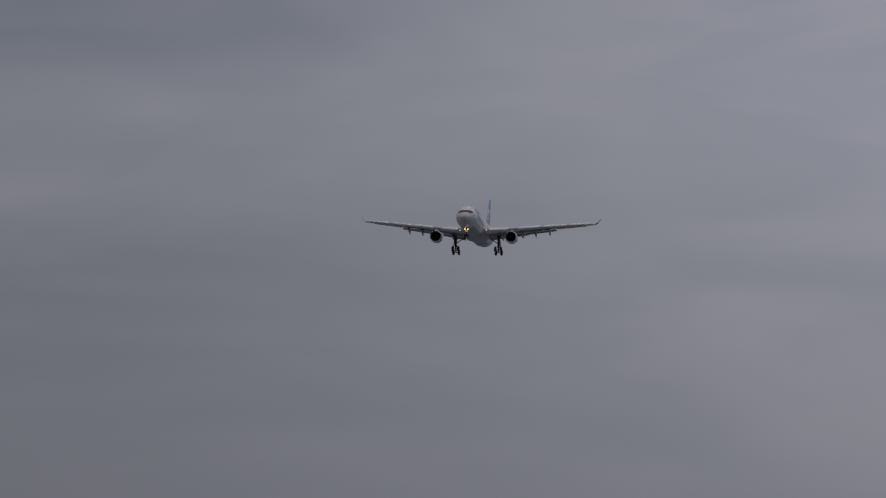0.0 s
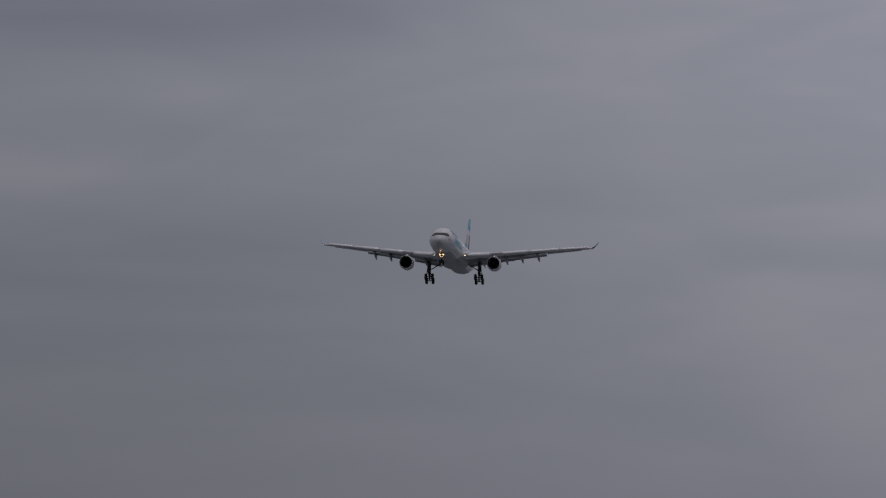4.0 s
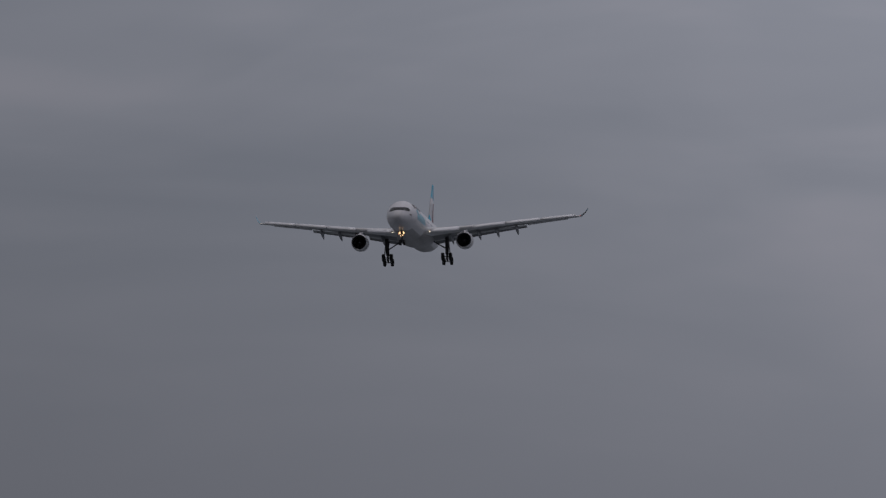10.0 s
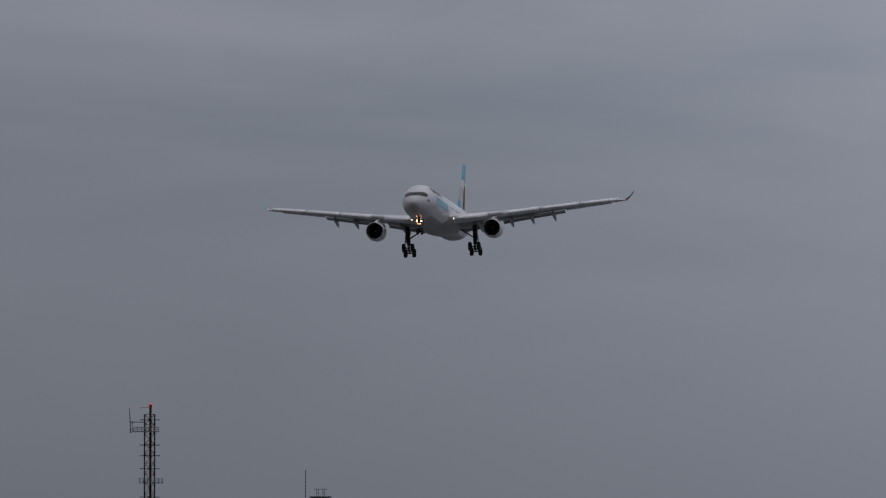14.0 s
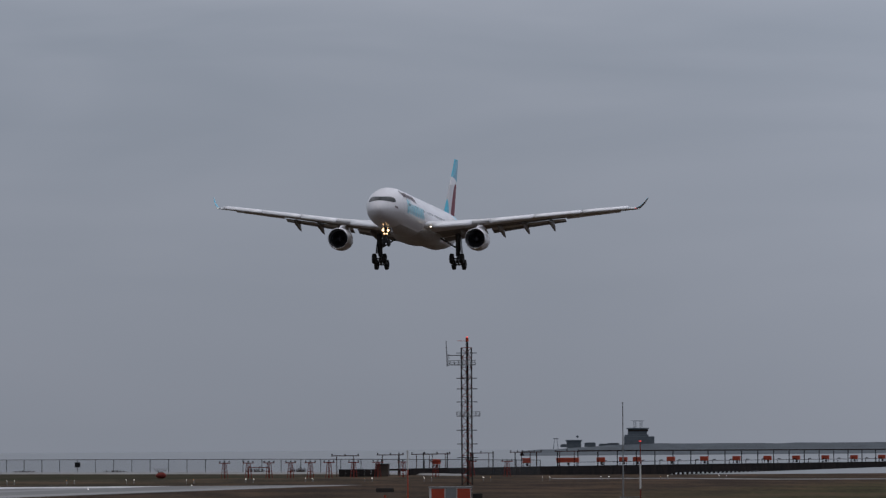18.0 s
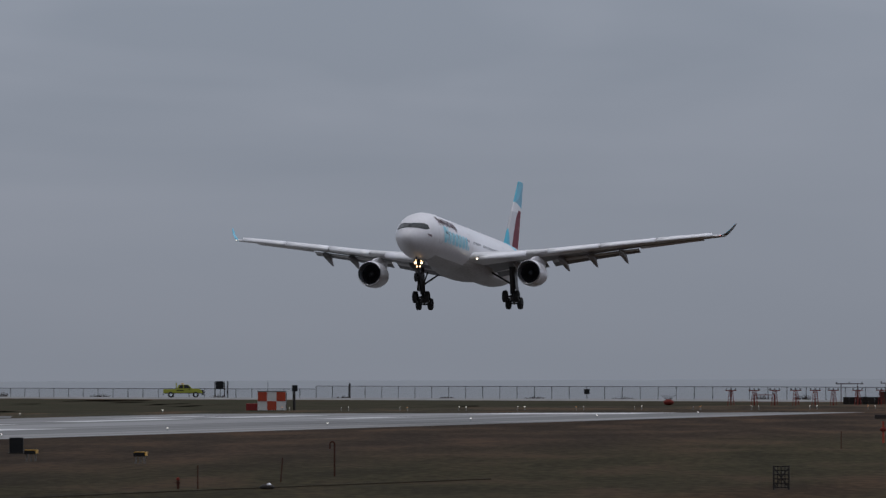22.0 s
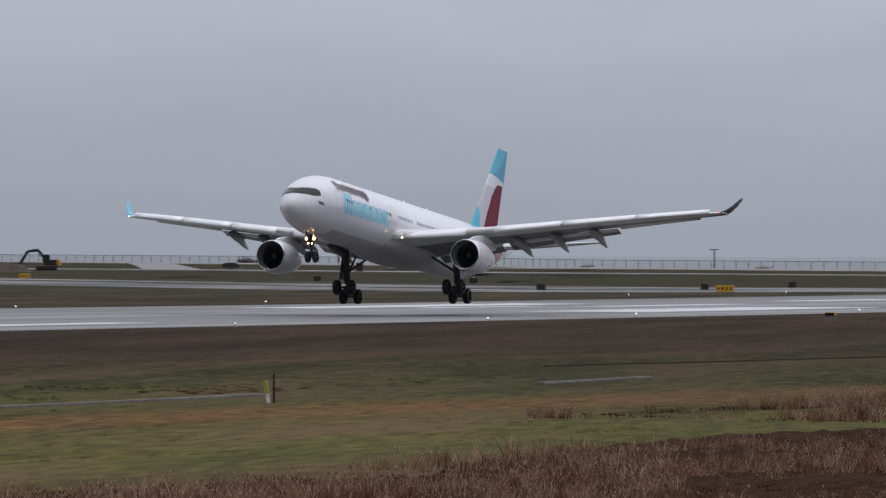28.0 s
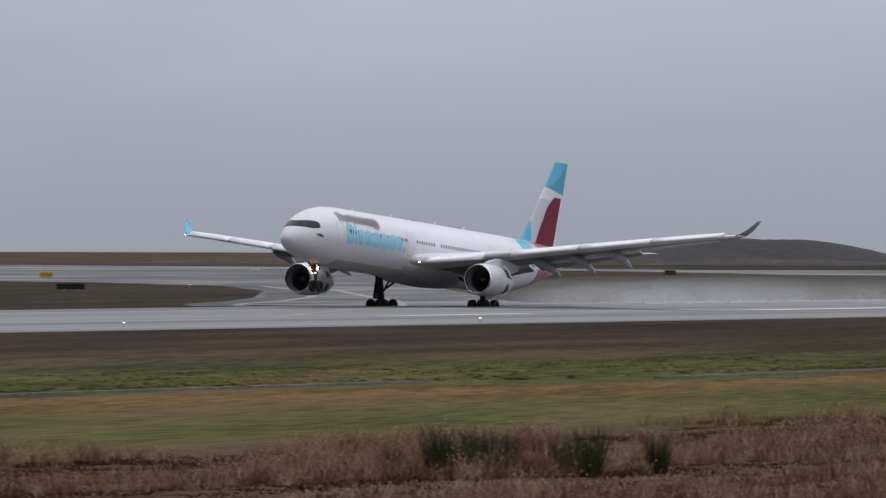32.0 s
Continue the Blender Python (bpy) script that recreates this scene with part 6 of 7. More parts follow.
sign_panel((-86, 1606), 2.4, 0.85, YELLOW_PANEL, "yellow taxiway sign with a black arrow and W10", 0)
word = bpy.data.curves.new("lettering", "FONT")
word.body, word.size, word.align_x, word.align_y, word.extrude = "W10", 0.72, "CENTER", "CENTER", 0.01
draft = new("lettering", word)
me = bpy.data.meshes.new_from_object(draft.evaluated_get(bpy.context.evaluated_depsgraph_get()))
bpy.data.objects.remove(draft)
me.materials.clear()
me.materials.append(BLACK_PANEL)
sign = bpy.data.objects["taxiway_sign"]
text = new("lettering", me)
text.parent, text.matrix_basis = sign, pose(0.35, -0.165, 0.68, 90, 0, 0)
bm = B()
loft(bm, [[(-0.98, y, 0.68), (-0.78, y, 0.84), (-0.78, y, 0.71), (-0.52, y, 0.71), (-0.52, y, 0.65), (-0.78, y, 0.65), (-0.78, y, 0.52)] for y in (-0.16, -0.17)])
part("arrow", bm, BLACK_PANEL, sign)
sign_panel((-115.5, 1385), 2.3, 0.85, YELLOW_PANEL, "yellow taxiway sign with dark unreadable marks", 4)
sign_panel((-368, 1440), 2.0, 0.8, YELLOW_PANEL, "yellow taxiway sign with dark unreadable marks", 4)
sign_panel((-401, 1775), 3.6, 0.8, YELLOW_PANEL, "long yellow taxiway sign with dark unreadable marks", 5)
sign_panel((-410.6, 1771), 1.6, 0.4, WHITE_SIDING, "low white marker board beyond the exit", 0, z0=0.1)
sign_panel((-262, 1762), 1.7, 0.75, YELLOW_PANEL, "long yellow taxiway sign with dark unreadable marks", 5)
for at, w in (((-143, 1422), 1.35), ((-124, 1450), 1.15), ((-119, 1530), 1.15), ((-109.6, 1705), 1.2), ((-207, 1700), 1.3), ((-303, 1590), 2.0), ((-176, 1640), 1.4)):
    sign_panel(at, w * 0.9, 0.75, DARK_STEEL, "dark back of a taxiway sign on short legs")
sign_panel((-216, 1105), 3.5, 0.65, BLACK_PANEL, "long low black sign panel in the grass")
sign_panel((-282, 1096), 3.4, 0.66, BLACK_PANEL, "long low black sign panel in the grass")
for at in ((-46.4, 912), (-94.0, 574)):
    t = thing("distance_marker", (*at, 0), 0, "upright black distance marker box beside the runway", "sign", "distance markers")
    part("panel", box(B(), (0, 0, 0.66), (1.10, 0.6, 1.24), None, 0.04), BLACK_PANEL, t)
    part("plinth", box(B(), (0, 0, 0.04), (1.3, 0.8, 0.08)), DARK_STEEL, t)
for at in ((-51.2, 858), (-41.8, 840), (-33, 818), (-62, 890)):
    t = thing("approach_indicator", (*at, 0), RZ, "low lamp housing with a yellow top on two legs", "light", "approach indicator lamps")
    part("housing", box(B(), (0, 0, 0.66), (0.85, 0.7, 0.28), None, 0.03), BLACK_PANEL, t)
    part("hood", box(B(), (0.05, 0, 0.83), (0.9, 0.75, 0.05), None, 0.02), YELLOW_PANEL, t, "yellow hood")
    part("end_cap", box(B(), (0.44, -0.02, 0.70), (0.05, 0.7, 0.24)), YELLOW_PANEL, t)
    for x in (-0.32, 0.0, 0.32):
        for y in (-0.2, 0.2):
            part("leg", rod(B(), (x, y, 0), (x, y, 0.55), 0.02, n=6), GREY_STEEL, t)
t = thing("hooked_pole", (-16.9, 716, 0), 0, "red pole bent over at the top", "pole")
bm = B()
rod(bm, (0, 0, 0), (0, 0, 2.1), 0.055)
for k in range(6):
    a, b = math.pi * k / 6, math.pi * (k + 1) / 6
    rod(bm, (-0.14 + 0.14 * math.cos(a), 0, 2.1 + 0.14 * math.sin(a)), (-0.14 + 0.14 * math.cos(b), 0, 2.1 + 0.14 * math.sin(b)), 0.05, n=6)
rod(bm, (-0.28, 0, 2.1), (-0.28, 0, 1.8), 0.05)
part("shaft", bm, RUST, t)
for at, hgt, lean in (((-23.2, 650), 1.35, 0.0), ((-19.4, 684), 1.5, 0.12), ((19, 935), 1.5, 0.0), ((36, 900), 0.6, -0.1)):
    t = thing("stake", (*at, 0), 0, "thin weathered stake in the grass", "stake", "stakes")
    part("shaft", rod(B(), (0, 0, 0), (lean, 0, hgt), 0.045, 0.035, 6), RUST, t)
t = thing("hydrant", (-24.4, 652, 0), 0, "small rusty red hydrant in brown grass", "hydrant")
bm = B()
rod(bm, (0, 0, 0), (0, 0, 0.5), 0.075)
rod(bm, (-0.13, 0, 0.34), (0.13, 0, 0.34), 0.045)
part("body", bm, RUST, t)
bm = B()
rod(bm, (0, 0, 0.5), (0, 0, 0.56), 0.11)
ball(bm, (0, 0, 0.58), 0.10, (1, 1, 0.8))
part("cap", bm, RED_STEEL, t, "faded red cap")
t = thing("ground_lamp", (-19.2, 648, 0), 0, "low dark fitting in a muddy patch", "light")
part("base", ball(B(), (0, 0, 0.12), 0.4, (1.1, 0.8, 0.45)), DARK_STEEL, t)
part("glass", ball(B(), (0.12, -0.2, 0.24), 0.12), LIP_METAL, t)
for at in ((9.9, 640),):
    t = thing("steel_gate", (*at, 0), 0, "small dark steel cage of crossed bars", "gate", "steel cages")
    for x in (-0.42, 0.42):
        for y in (0, 0.5):
            part("post", rod(B(), (x, y, 0), (x, y, 1.35), 0.06, n=6), DARK_STEEL, t)
        part("brace", rod(B(), (x, 0, 0.1), (-x, 0.5, 1.25), 0.045, n=6), DARK_STEEL, t)
    for z in (0.12, 0.36, 0.6, 0.84, 1.08, 1.3):
        part("bar", box(B(), (0, 0, z), (0.88, 0.05, 0.07)), DARK_STEEL, t)
    for x in (-0.21, 0.0, 0.21):
        part("upright", rod(B(), (x, 0.02, 0.1), (x, 0.02, 1.3), 0.035, n=6), DARK_STEEL, t)
t = thing("marker_post", (-45.35, 376, 0), 0, "leaning yellow-green and white marker post", "post")
part("flat_marker", box(B(), (0, 0, 0.52), (0.16, 0.05, 1.05), pose(0, 0, 0, 0, -8, 0)), WHITE_SIDING, t, "white lower half")
part("reflective_sleeve", box(B(), (-0.04, -0.01, 0.74), (0.17, 0.07, 0.6), pose(0, 0, 0, 0, -8, 0)), TRUCK_PAINT, t, "lime sleeve")
t = thing("round_post", (-45.17, 377.0, 0), 0, "dark rusted post with dull red rings", "post")
part("shaft", rod(B(), (0, 0, 0), (0, 0, 1.3), 0.05), RUST, t)
for z in (0.75, 1.0):
    part("ring", rod(B(), (0, 0, z), (0, 0, z + 0.05), 0.055), RED_STEEL, t)


# ---- windsock, plant, earth mounds ----
t = thing("windsock", (-176.0, 1640, 0), 0, "orange windsock on a red and white mast", "windsock")
part("mast", rod(B(), (0, 0, 0), (0, 0, 6.0), 0.08), RED_STEEL, t)
for z in (0.6, 1.8, 3.0, 4.2):
    part("white_band", rod(B(), (0, 0, z), (0, 0, z + 0.6), 0.085), WHITE_SIDING, t)
part("arm", box(B(), (-0.4, 0, 5.95), (0.9, 0.06, 0.06)), DARK_STEEL, t)
bm = B()
rings = []
for k in range(13):
    f = k / 12
    c = Vector((-0.9 - 1.5 * f ** 0.8, 0, 5.9 - 3.1 * f))
    r = 0.55 * (1 - 0.45 * min(1, f * 2.2)) + 0.1 * math.sin(f * 12)
    rings.append([(c.x + r * math.cos(q), c.y + r * math.sin(q), c.z + 0.35 * r * math.cos(q)) for q in [2 * math.pi * j / 12 for j in range(12)]])
loft(bm, rings, mat=lambda i, j: 1 if i in (4, 8) else 0)
part("sock", bm, [ORANGE_PAINT, WHITE_SIDING], t, "limp orange sock with pale bands", smooth=True)
t = thing("generator", (-231.5, 2105, 0), 0, "dark generator unit on a frame", "generator")
part("body", box(B(), (0.1, 0, 1.3), (3.0, 2.0, 1.7), None, 0.08), DARK_STEEL, t)
part("skid", box(B(), (0, 0, 0.2), (3.6, 2.2, 0.4)), DARK_STEEL, t)
part("exhaust", rod(B(), (-1.2, 0, 2.1), (-0.6, 0, 2.9), 0.3), DARK_STEEL, t)
part("hood", ball(B(), (-1.5, 0, 2.2), 0.8, (1, 1, 0.6)), DARK_STEEL, t)


def excavator():
    t = thing("excavator", (-330, 2250, 0), 0, "dark excavator with its boom raised, yellow counterweight", "excavator")
    for y in (-1.2, 1.2):
        bm = B()
        box(bm, (0, y, 0.5), (4.0, 0.6, 0.95), None, 0.3)
        part("track", bm, DARK_STEEL, t)
    part("house", box(B(), (0.9, 0, 1.6), (2.8, 2.5, 1.1), None, 0.12), DARK_STEEL, t)
    part("counterweight", box(B(), (2.4, 0, 1.6), (0.9, 2.5, 1.2), None, 0.2), PLANT_YELLOW, t, "yellow counterweight")
    part("cab", box(B(), (0.1, -0.8, 2.5), (1.5, 1.1, 1.5), None, 0.12), CLEAR_GLASS, t)
    bm = B()
    for a, b in (((0, 0.3, 1.9), (-1.8, 0.3, 4.1)), ((-1.8, 0.3, 4.1), (-3.9, 0.3, 3.8)), ((-3.9, 0.3, 3.8), (-5.4, 0.3, 1.3))):
        rod(bm, a, b, 0.32, 0.26, 6)
    part("boom", bm, DARK_STEEL, t, "bent dark boom")
    bm = B()
    loft(bm, [[(-5.0, y, 1.5), (-6.3, y, 1.0), (-6.1, y, 0.1), (-5.2, y, 0.2)] for y in (-0.4, 1.0)])
    part("bucket", bm, DARK_STEEL, t)


def roller(at, rz, label):
    t = thing("road_roller", at, rz, label, "road roller", "rollers")
    part("drum", rod(B(), (-1.4, -1.0, 0.75), (-1.4, 1.0, 0.75), 0.75, n=20), DARK_STEEL, t)
    for y in (-0.9, 0.9):
        wheel("wheel", 0.72, 0.45, t, pose(1.3, y, 0.72))[1].free()
    part("body", box(B(), (0.7, 0, 1.35), (2.4, 1.6, 0.9), None, 0.15), PLANT_YELLOW, t, "orange-yellow body")
    part("yoke", box(B(), (-1.1, 0, 1.0), (1.8, 2.1, 0.35), None, 0.08), PLANT_YELLOW, t)
    part("cab", box(B(), (0.0, 0, 2.4), (1.4, 1.4, 1.3), None, 0.08), CLEAR_GLASS, t)
    part("canopy", box(B(), (0.0, 0, 3.15), (1.8, 1.7, 0.14), None, 0.04), DARK_STEEL, t)
    for x in (-0.7, 0.7):
        for y in (-0.7, 0.7):
            part("canopy_post", rod(B(), (x, y, 1.7), (x, y, 3.1), 0.06, n=6), DARK_STEEL, t)


excavator()
roller((-326.1, 2105, 0), 0, "orange-yellow soil roller with a dark cab")
roller((-342.9, 2160, 0), 90, "orange soil roller seen end-on")


def mound(name, at, rx, ry, h, flat, label, rz=0.0, mat=SOIL):
    bm = B()
    nx, ny = 64, 20
    rows = []
    for i in range(nx + 1):
        u = -1 + 2 * i / nx
        row = []
        for j in range(ny + 1):
            v = -1 + 2 * j / ny
            d = max(0.0, min(1.0, (1 - max(abs(u), 0)) / (1 - flat))) * max(0.0, min(1.0, (1 - abs(v)) * 1.6))
            z = h * (d * d * (3 - 2 * d)) * (1 + 0.10 * noise.noise((u * 5, v * 2, h))) + 0.25 * d * noise.noise((u * 22, v * 7, 3.0))
            row.append((u * rx, v * ry, max(-0.05, z)))
        rows.append(row)
    loft(bm, rows, closed=False)
    ob = tagged(part(name, bm, mat, smooth=True), label, "earth mound", kind="structure")
    ob.matrix_basis = pose(*at, 0, 0, rz)


mound("earth_hill", (-448, 2420, 0), 56, 60, 5.4, 0.25, "long dark grey mound of stockpiled earth", rz=6, mat=HILL)
mound("soil_pile", (-320.5, 2125, 0), 6.5, 5, 1.6, 0.5, "low pile of dark soil")
mound("soil_bank", (-400, 2230, 0), 34, 14, 1.0, 0.3, "low uneven bank of brown soil")
mound("soil_bank", (-520, 2300, 0), 40, 14, 0.9, 0.3, "low uneven bank of brown soil")
t = thing("puddle_edge", (-250, 2480, 0), 0, "pale gravel ramp on the bank", "ramp", kind="structure")
part("slab", loft(B(), [[(-40, 0, 0.05), (-38, 30, 0.08)], [(0, 20, 0.05), (6, 60, 0.08)], [(50, 50, 0.05), (60, 100, 0.08)]], closed=False), CONCRETE, t)


# ---- plants in the foreground ----
def blades(name, mat, spots, count, hmin, hmax, label, category, width=0.02, lean=0.35, seed=1, clump=12, spread=0.12, bare=0.0, tuft=0.0):
    """Plants of many stems scattered over strips given by distance from the runway and y."""
    rnd = random.Random(seed)
    vs, fs = [], []
    total = sum(w for *_, w in spots)
    for q0, q1, y0, y1, w in spots:
        for _ in range(int(count * w / total)):
            q, y = rnd.uniform(q0, q1), rnd.uniform(y0, y1)
            dens = noise.noise((q * 0.16, y * 0.05, 3.1)) + 0.6 * noise.noise((q * 0.5, y * 0.2, 1.7))
            if dens < rnd.uniform(-0.5, 0.3) + bare * (0.6 if noise.noise((q * 0.09, y * 0.035, 9.0)) > 0.02 else 0):
                continue
            p = along(q, y)
            tall = (hmin + (hmax - hmin) * rnd.random() ** 1.5) * (0.8 + 0.55 * max(-0.7, dens))
            for _ in range(clump):
                a = rnd.uniform(0, 6.28)
                hh = tall * rnd.uniform(0.45, 1.0)
                out = lean * hh * rnd.uniform(0.3, 1.2)
                dx, dy = out * math.cos(a), out * math.sin(a)
                wd = width * rnd.uniform(0.6, 1.5)
                i = len(vs)
                px, py = p.x + spread * math.cos(a) * rnd.random(), p.y + spread * math.sin(a)
                vs += [(px - wd, py, 0), (px + wd, py, 0), (px + dx * 0.4 + wd * 0.8, py + dy * 0.4, hh * 0.6), (px + dx * 0.4 - wd * 0.8, py + dy * 0.4, hh * 0.6), (px + dx, py + dy, hh)]
                fs += [(i, i + 1, i + 2, i + 3), (i + 3, i + 2, i + 4)]
                if tuft and rnd.random() < 0.6:
                    s, i = tuft * rnd.uniform(0.5, 1.4), len(vs)
                    tx, ty = px + dx, py + dy
                    vs += [(tx, ty, hh - 1.6 * s), (tx + s * 0.7, ty, hh - 0.3 * s), (tx + 0.2 * s, ty, hh + s), (tx - s * 0.6, ty, hh)]
                    fs.append((i, i + 1, i + 2, i + 3))
    me = bpy.data.meshes.new(name)
    me.from_pydata(vs, [], fs)
    me.materials.append(mat)
    tagged(new(name, me), label, category, kind="stuff")


edge = [(126, 216), (140, 210), (155, 206), (175, 199), (195, 194), (215, 190), (235, 185), (255, 181), (275, 177), (295, 176), (320, 178)]


def bare_soil():
    """Turned earth in clods, with a ragged edge towards the grass."""
    ys, us = [118 + 0.7 * k for k in range(295)], [0.36 * k for k in range(101)]
    vs, fs = [], []
    for y in ys:
        q0 = float(np.interp(y, [e[0] for e in edge], [e[1] for e in edge])) + 2.2 * noise.noise((y * 0.09, 4.0, 0)) + 1.2 * noise.noise((y * 0.4, 2.0, 0))
        for u in us:
            q = q0 + u
            clod = 0.16 * noise.noise((q * 0.35, y * 0.16, 0.5)) + 0.18 * noise.noise((q * 1.1, y * 0.5, 4.0)) + 0.15 * noise.noise((q * 2.9, y * 1.3, 8.0))
            rim = max(0.0, min(1.0, u / 1.5, (us[-1] - u) / 2, (y - ys[0]) / 5, (ys[-1] - y) / 5))
            p = along(q, y)
            vs.append((p.x, p.y, -0.05 + (0.11 + max(-0.04, clod)) * rim))
    w = len(us)
    for i in range(len(ys) - 1):
        fs += [(i * w + j, i * w + j + 1, (i + 1) * w + j + 1, (i + 1) * w + j) for j in range(w - 1)]
    me = bpy.data.meshes.new("bare_soil")
    me.from_pydata(vs, [], fs)
    me.materials.append(BARE_SOIL)
    tagged(new("bare_soil", me), "dark turned earth in clods with scattered dry tufts", "bare soil", kind="stuff")


bare_soil()
WEEDS = [(191, 200, 70, 190, 2.0), (196, 214, 20, 165, 3.6), (208, 262, -40, 150, 5.0), (182, 222, 160, 285, 1.7), (162, 176, 395, 520, 0.55), (158, 178, 332, 398, 0.75)]
blades("dry_weeds", STRAW, WEEDS, 43000, 0.15, 0.98, "thick stand of dry reddish-brown weeds", "weeds", 0.0065, 0.75, 2, 16, 0.22, 1.5)
blades("seed_heads", STRAW_PALE, WEEDS, 22000, 0.3, 1.08, "pale feathery seed heads above the weeds", "weeds", 0.006, 0.7, 3, 12, 0.26, 1.5, 0.028)
blades("low_litter", LITTER, WEEDS, 14000, 0.05, 0.28, "flattened dark stalks on bare soil", "weeds", 0.014, 1.3, 5, 12, 0.5, 0.0)
blades("soil_litter", STRAW, [(186, 218, 150, 300, 1.0)], 9000, 0.05, 0.24, "sparse flattened straw on turned earth", "weeds", 0.010, 1.2, 7, 7, 0.3, 0.5)
blades("soil_stubble", LITTER, [(186, 218, 150, 300, 1.0)], 9000, 0.06, 0.26, "dark broken stubble on turned earth", "weeds", 0.016, 1.0, 9, 6, 0.3, 0.0)


def drain_at(y):
    return float(np.interp(y, [250, 279, 300, 318, 350, 384, 404, 448, 476, 528, 556, 602, 640, 700], [128.8, 128.6, 132.2, 131.3, 129.7, 128.5, 127.1, 127.1, 124.9, 105.2, 107.2, 109.3, 111.2, 116.2]))


def turf():
    """Tufty relief over the grass and soil on the near side of the runway, even along the drain."""
    qs = [3 + 0.8 * k for k in range(213)]
    ys = [170 + 1.5 * k for k in range(234)] + [521 + 3.0 * k for k in range(175)]
    vs, fs = [], []
    for y in ys:
        drain = drain_at(y)
        for q in qs:
            n0 = noise.noise((q * 0.10, y * 0.03, 0.0))
            n1, n2, n3 = noise.noise((q * 0.32, y * 0.11, 1.0)), noise.noise((q * 0.95, y * 0.33, 2.0)), noise.noise((q * 2.3, y * 0.9, 3.0))
            bank = max(0.0, 1 - abs(q - (drain - 15)) / 15)
            near = max(0.0, min(1.0, (abs(q - drain) - 1.6) / 5))
            rim = min(1.0, (q - 3) / 4, (qs[-1] - q) / 6, (y - ys[0]) / 20, (ys[-1] - y) / 40) * float(np.interp(y, [430, 640], [1.0, 0.35]))
            lush = max(0.0, min(1.0, (q - 66) / 12))
            h = (0.5 + 0.5 * lush + 0.5 * bank + 0.4 * n0) * (0.04 + 0.05 * n1 + 0.07 * n2 + 0.07 * n3) + 0.26 * bank
            p = along(q, y)
            vs.append((p.x, p.y, -0.05 + (0.06 + max(0.0, h)) * near * max(0.0, rim)))
    w = len(qs)
    for i in range(len(ys) - 1):
        fs += [(i * w + j, i * w + j + 1, (i + 1) * w + j + 1, (i + 1) * w + j) for j in range(w - 1)]
    me = bpy.data.meshes.new("turf")
    me.from_pydata(vs, [], fs)
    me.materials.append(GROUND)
    me.shade_smooth()
    tagged(new("turf", me), "tufty wet grass over uneven brown soil", "grass", kind="stuff")


turf()


def tussocks():
    """Low clumps of grass, thickest on the bank above the drain."""
    rnd = random.Random(31)
    vs, fs = [], []
    for q0, q1, y0, y1, count, tall in ((99, 130, 225, 470, 11000, 0.085), (134, 170, 225, 480, 6000, 0.05)):
        for _ in range(count):
            q, y = rnd.uniform(q0, q1), rnd.uniform(y0, y1)
            if noise.noise((q * 0.12, y * 0.05, 6.0)) < rnd.uniform(-0.5, 0.25) + max(0.0, (y - 340) / 130):
                continue
            drain = drain_at(y)
            if -3 < q - drain < 4:
                continue
            p, h, r = along(q, y), tall * rnd.uniform(0.4, 1.5), rnd.uniform(0.10, 0.30)
            lift = 0.32 * max(0.0, 1 - abs(q - (drain - 15)) / 15)
            n, turn = len(vs), rnd.uniform(0, 1)
            for f, z in ((1.0, -0.12), (0.8, 0.55), (0.42, 0.85)):
                for k in range(7):
                    a = 6.2832 * (k + turn) / 7
                    d = r * f * rnd.uniform(0.75, 1.25)
                    vs.append((p.x + d * math.cos(a), p.y + 2.2 * d * math.sin(a), lift + h * z * rnd.uniform(0.75, 1.2)))
            vs.append((p.x + rnd.uniform(-0.1, 0.1), p.y, lift + h))
            for b in (0, 7):
                fs += [(n + b + k, n + b + (k + 1) % 7, n + b + 7 + (k + 1) % 7, n + b + 7 + k) for k in range(7)]
            fs += [(n + 14 + k, n + 14 + (k + 1) % 7, n + 21) for k in range(7)]
    me = bpy.data.meshes.new("grass")
    me.from_pydata(vs, [], fs)
    me.materials.append(GROUND)
    me.shade_smooth()
    tagged(new("grass", me), "short clumps of wet olive-green grass", "grass", kind="stuff")


tussocks()
rnd = random.Random(12)
for x, y, hh in ((-4.9, 96, 2.2), (-4.3, 101, 1.9), (-7.6, 103, 1.4), (-17.5, 108, 1.2), (-30.5, 92, 1.1), (-2.6, 120, 1.6)):
    t = thing("dead_stalk", (x, y, 0), rnd.uniform(0, 360), "tall thin dead stalk with bare side twigs", "plant", "dead stalks")
    part("stem", rod(B(), (0, 0, 0), (0.12 * hh, 0, hh), 0.016, 0.007, 5), TWIG, t)
    for k in range(9):
        z = hh * (0.35 + 0.07 * k)
        a, r = rnd.uniform(0, 6.28), 0.28 * hh * rnd.uniform(0.4, 1) * (1.15 - 0.08 * k)
        part("twig", rod(B(), (0.12 * z, 0, z), (0.12 * z + r * math.cos(a), r * math.sin(a), z + 0.7 * r), 0.008, 0.004, 4), TWIG, t)
rnd = random.Random(8)
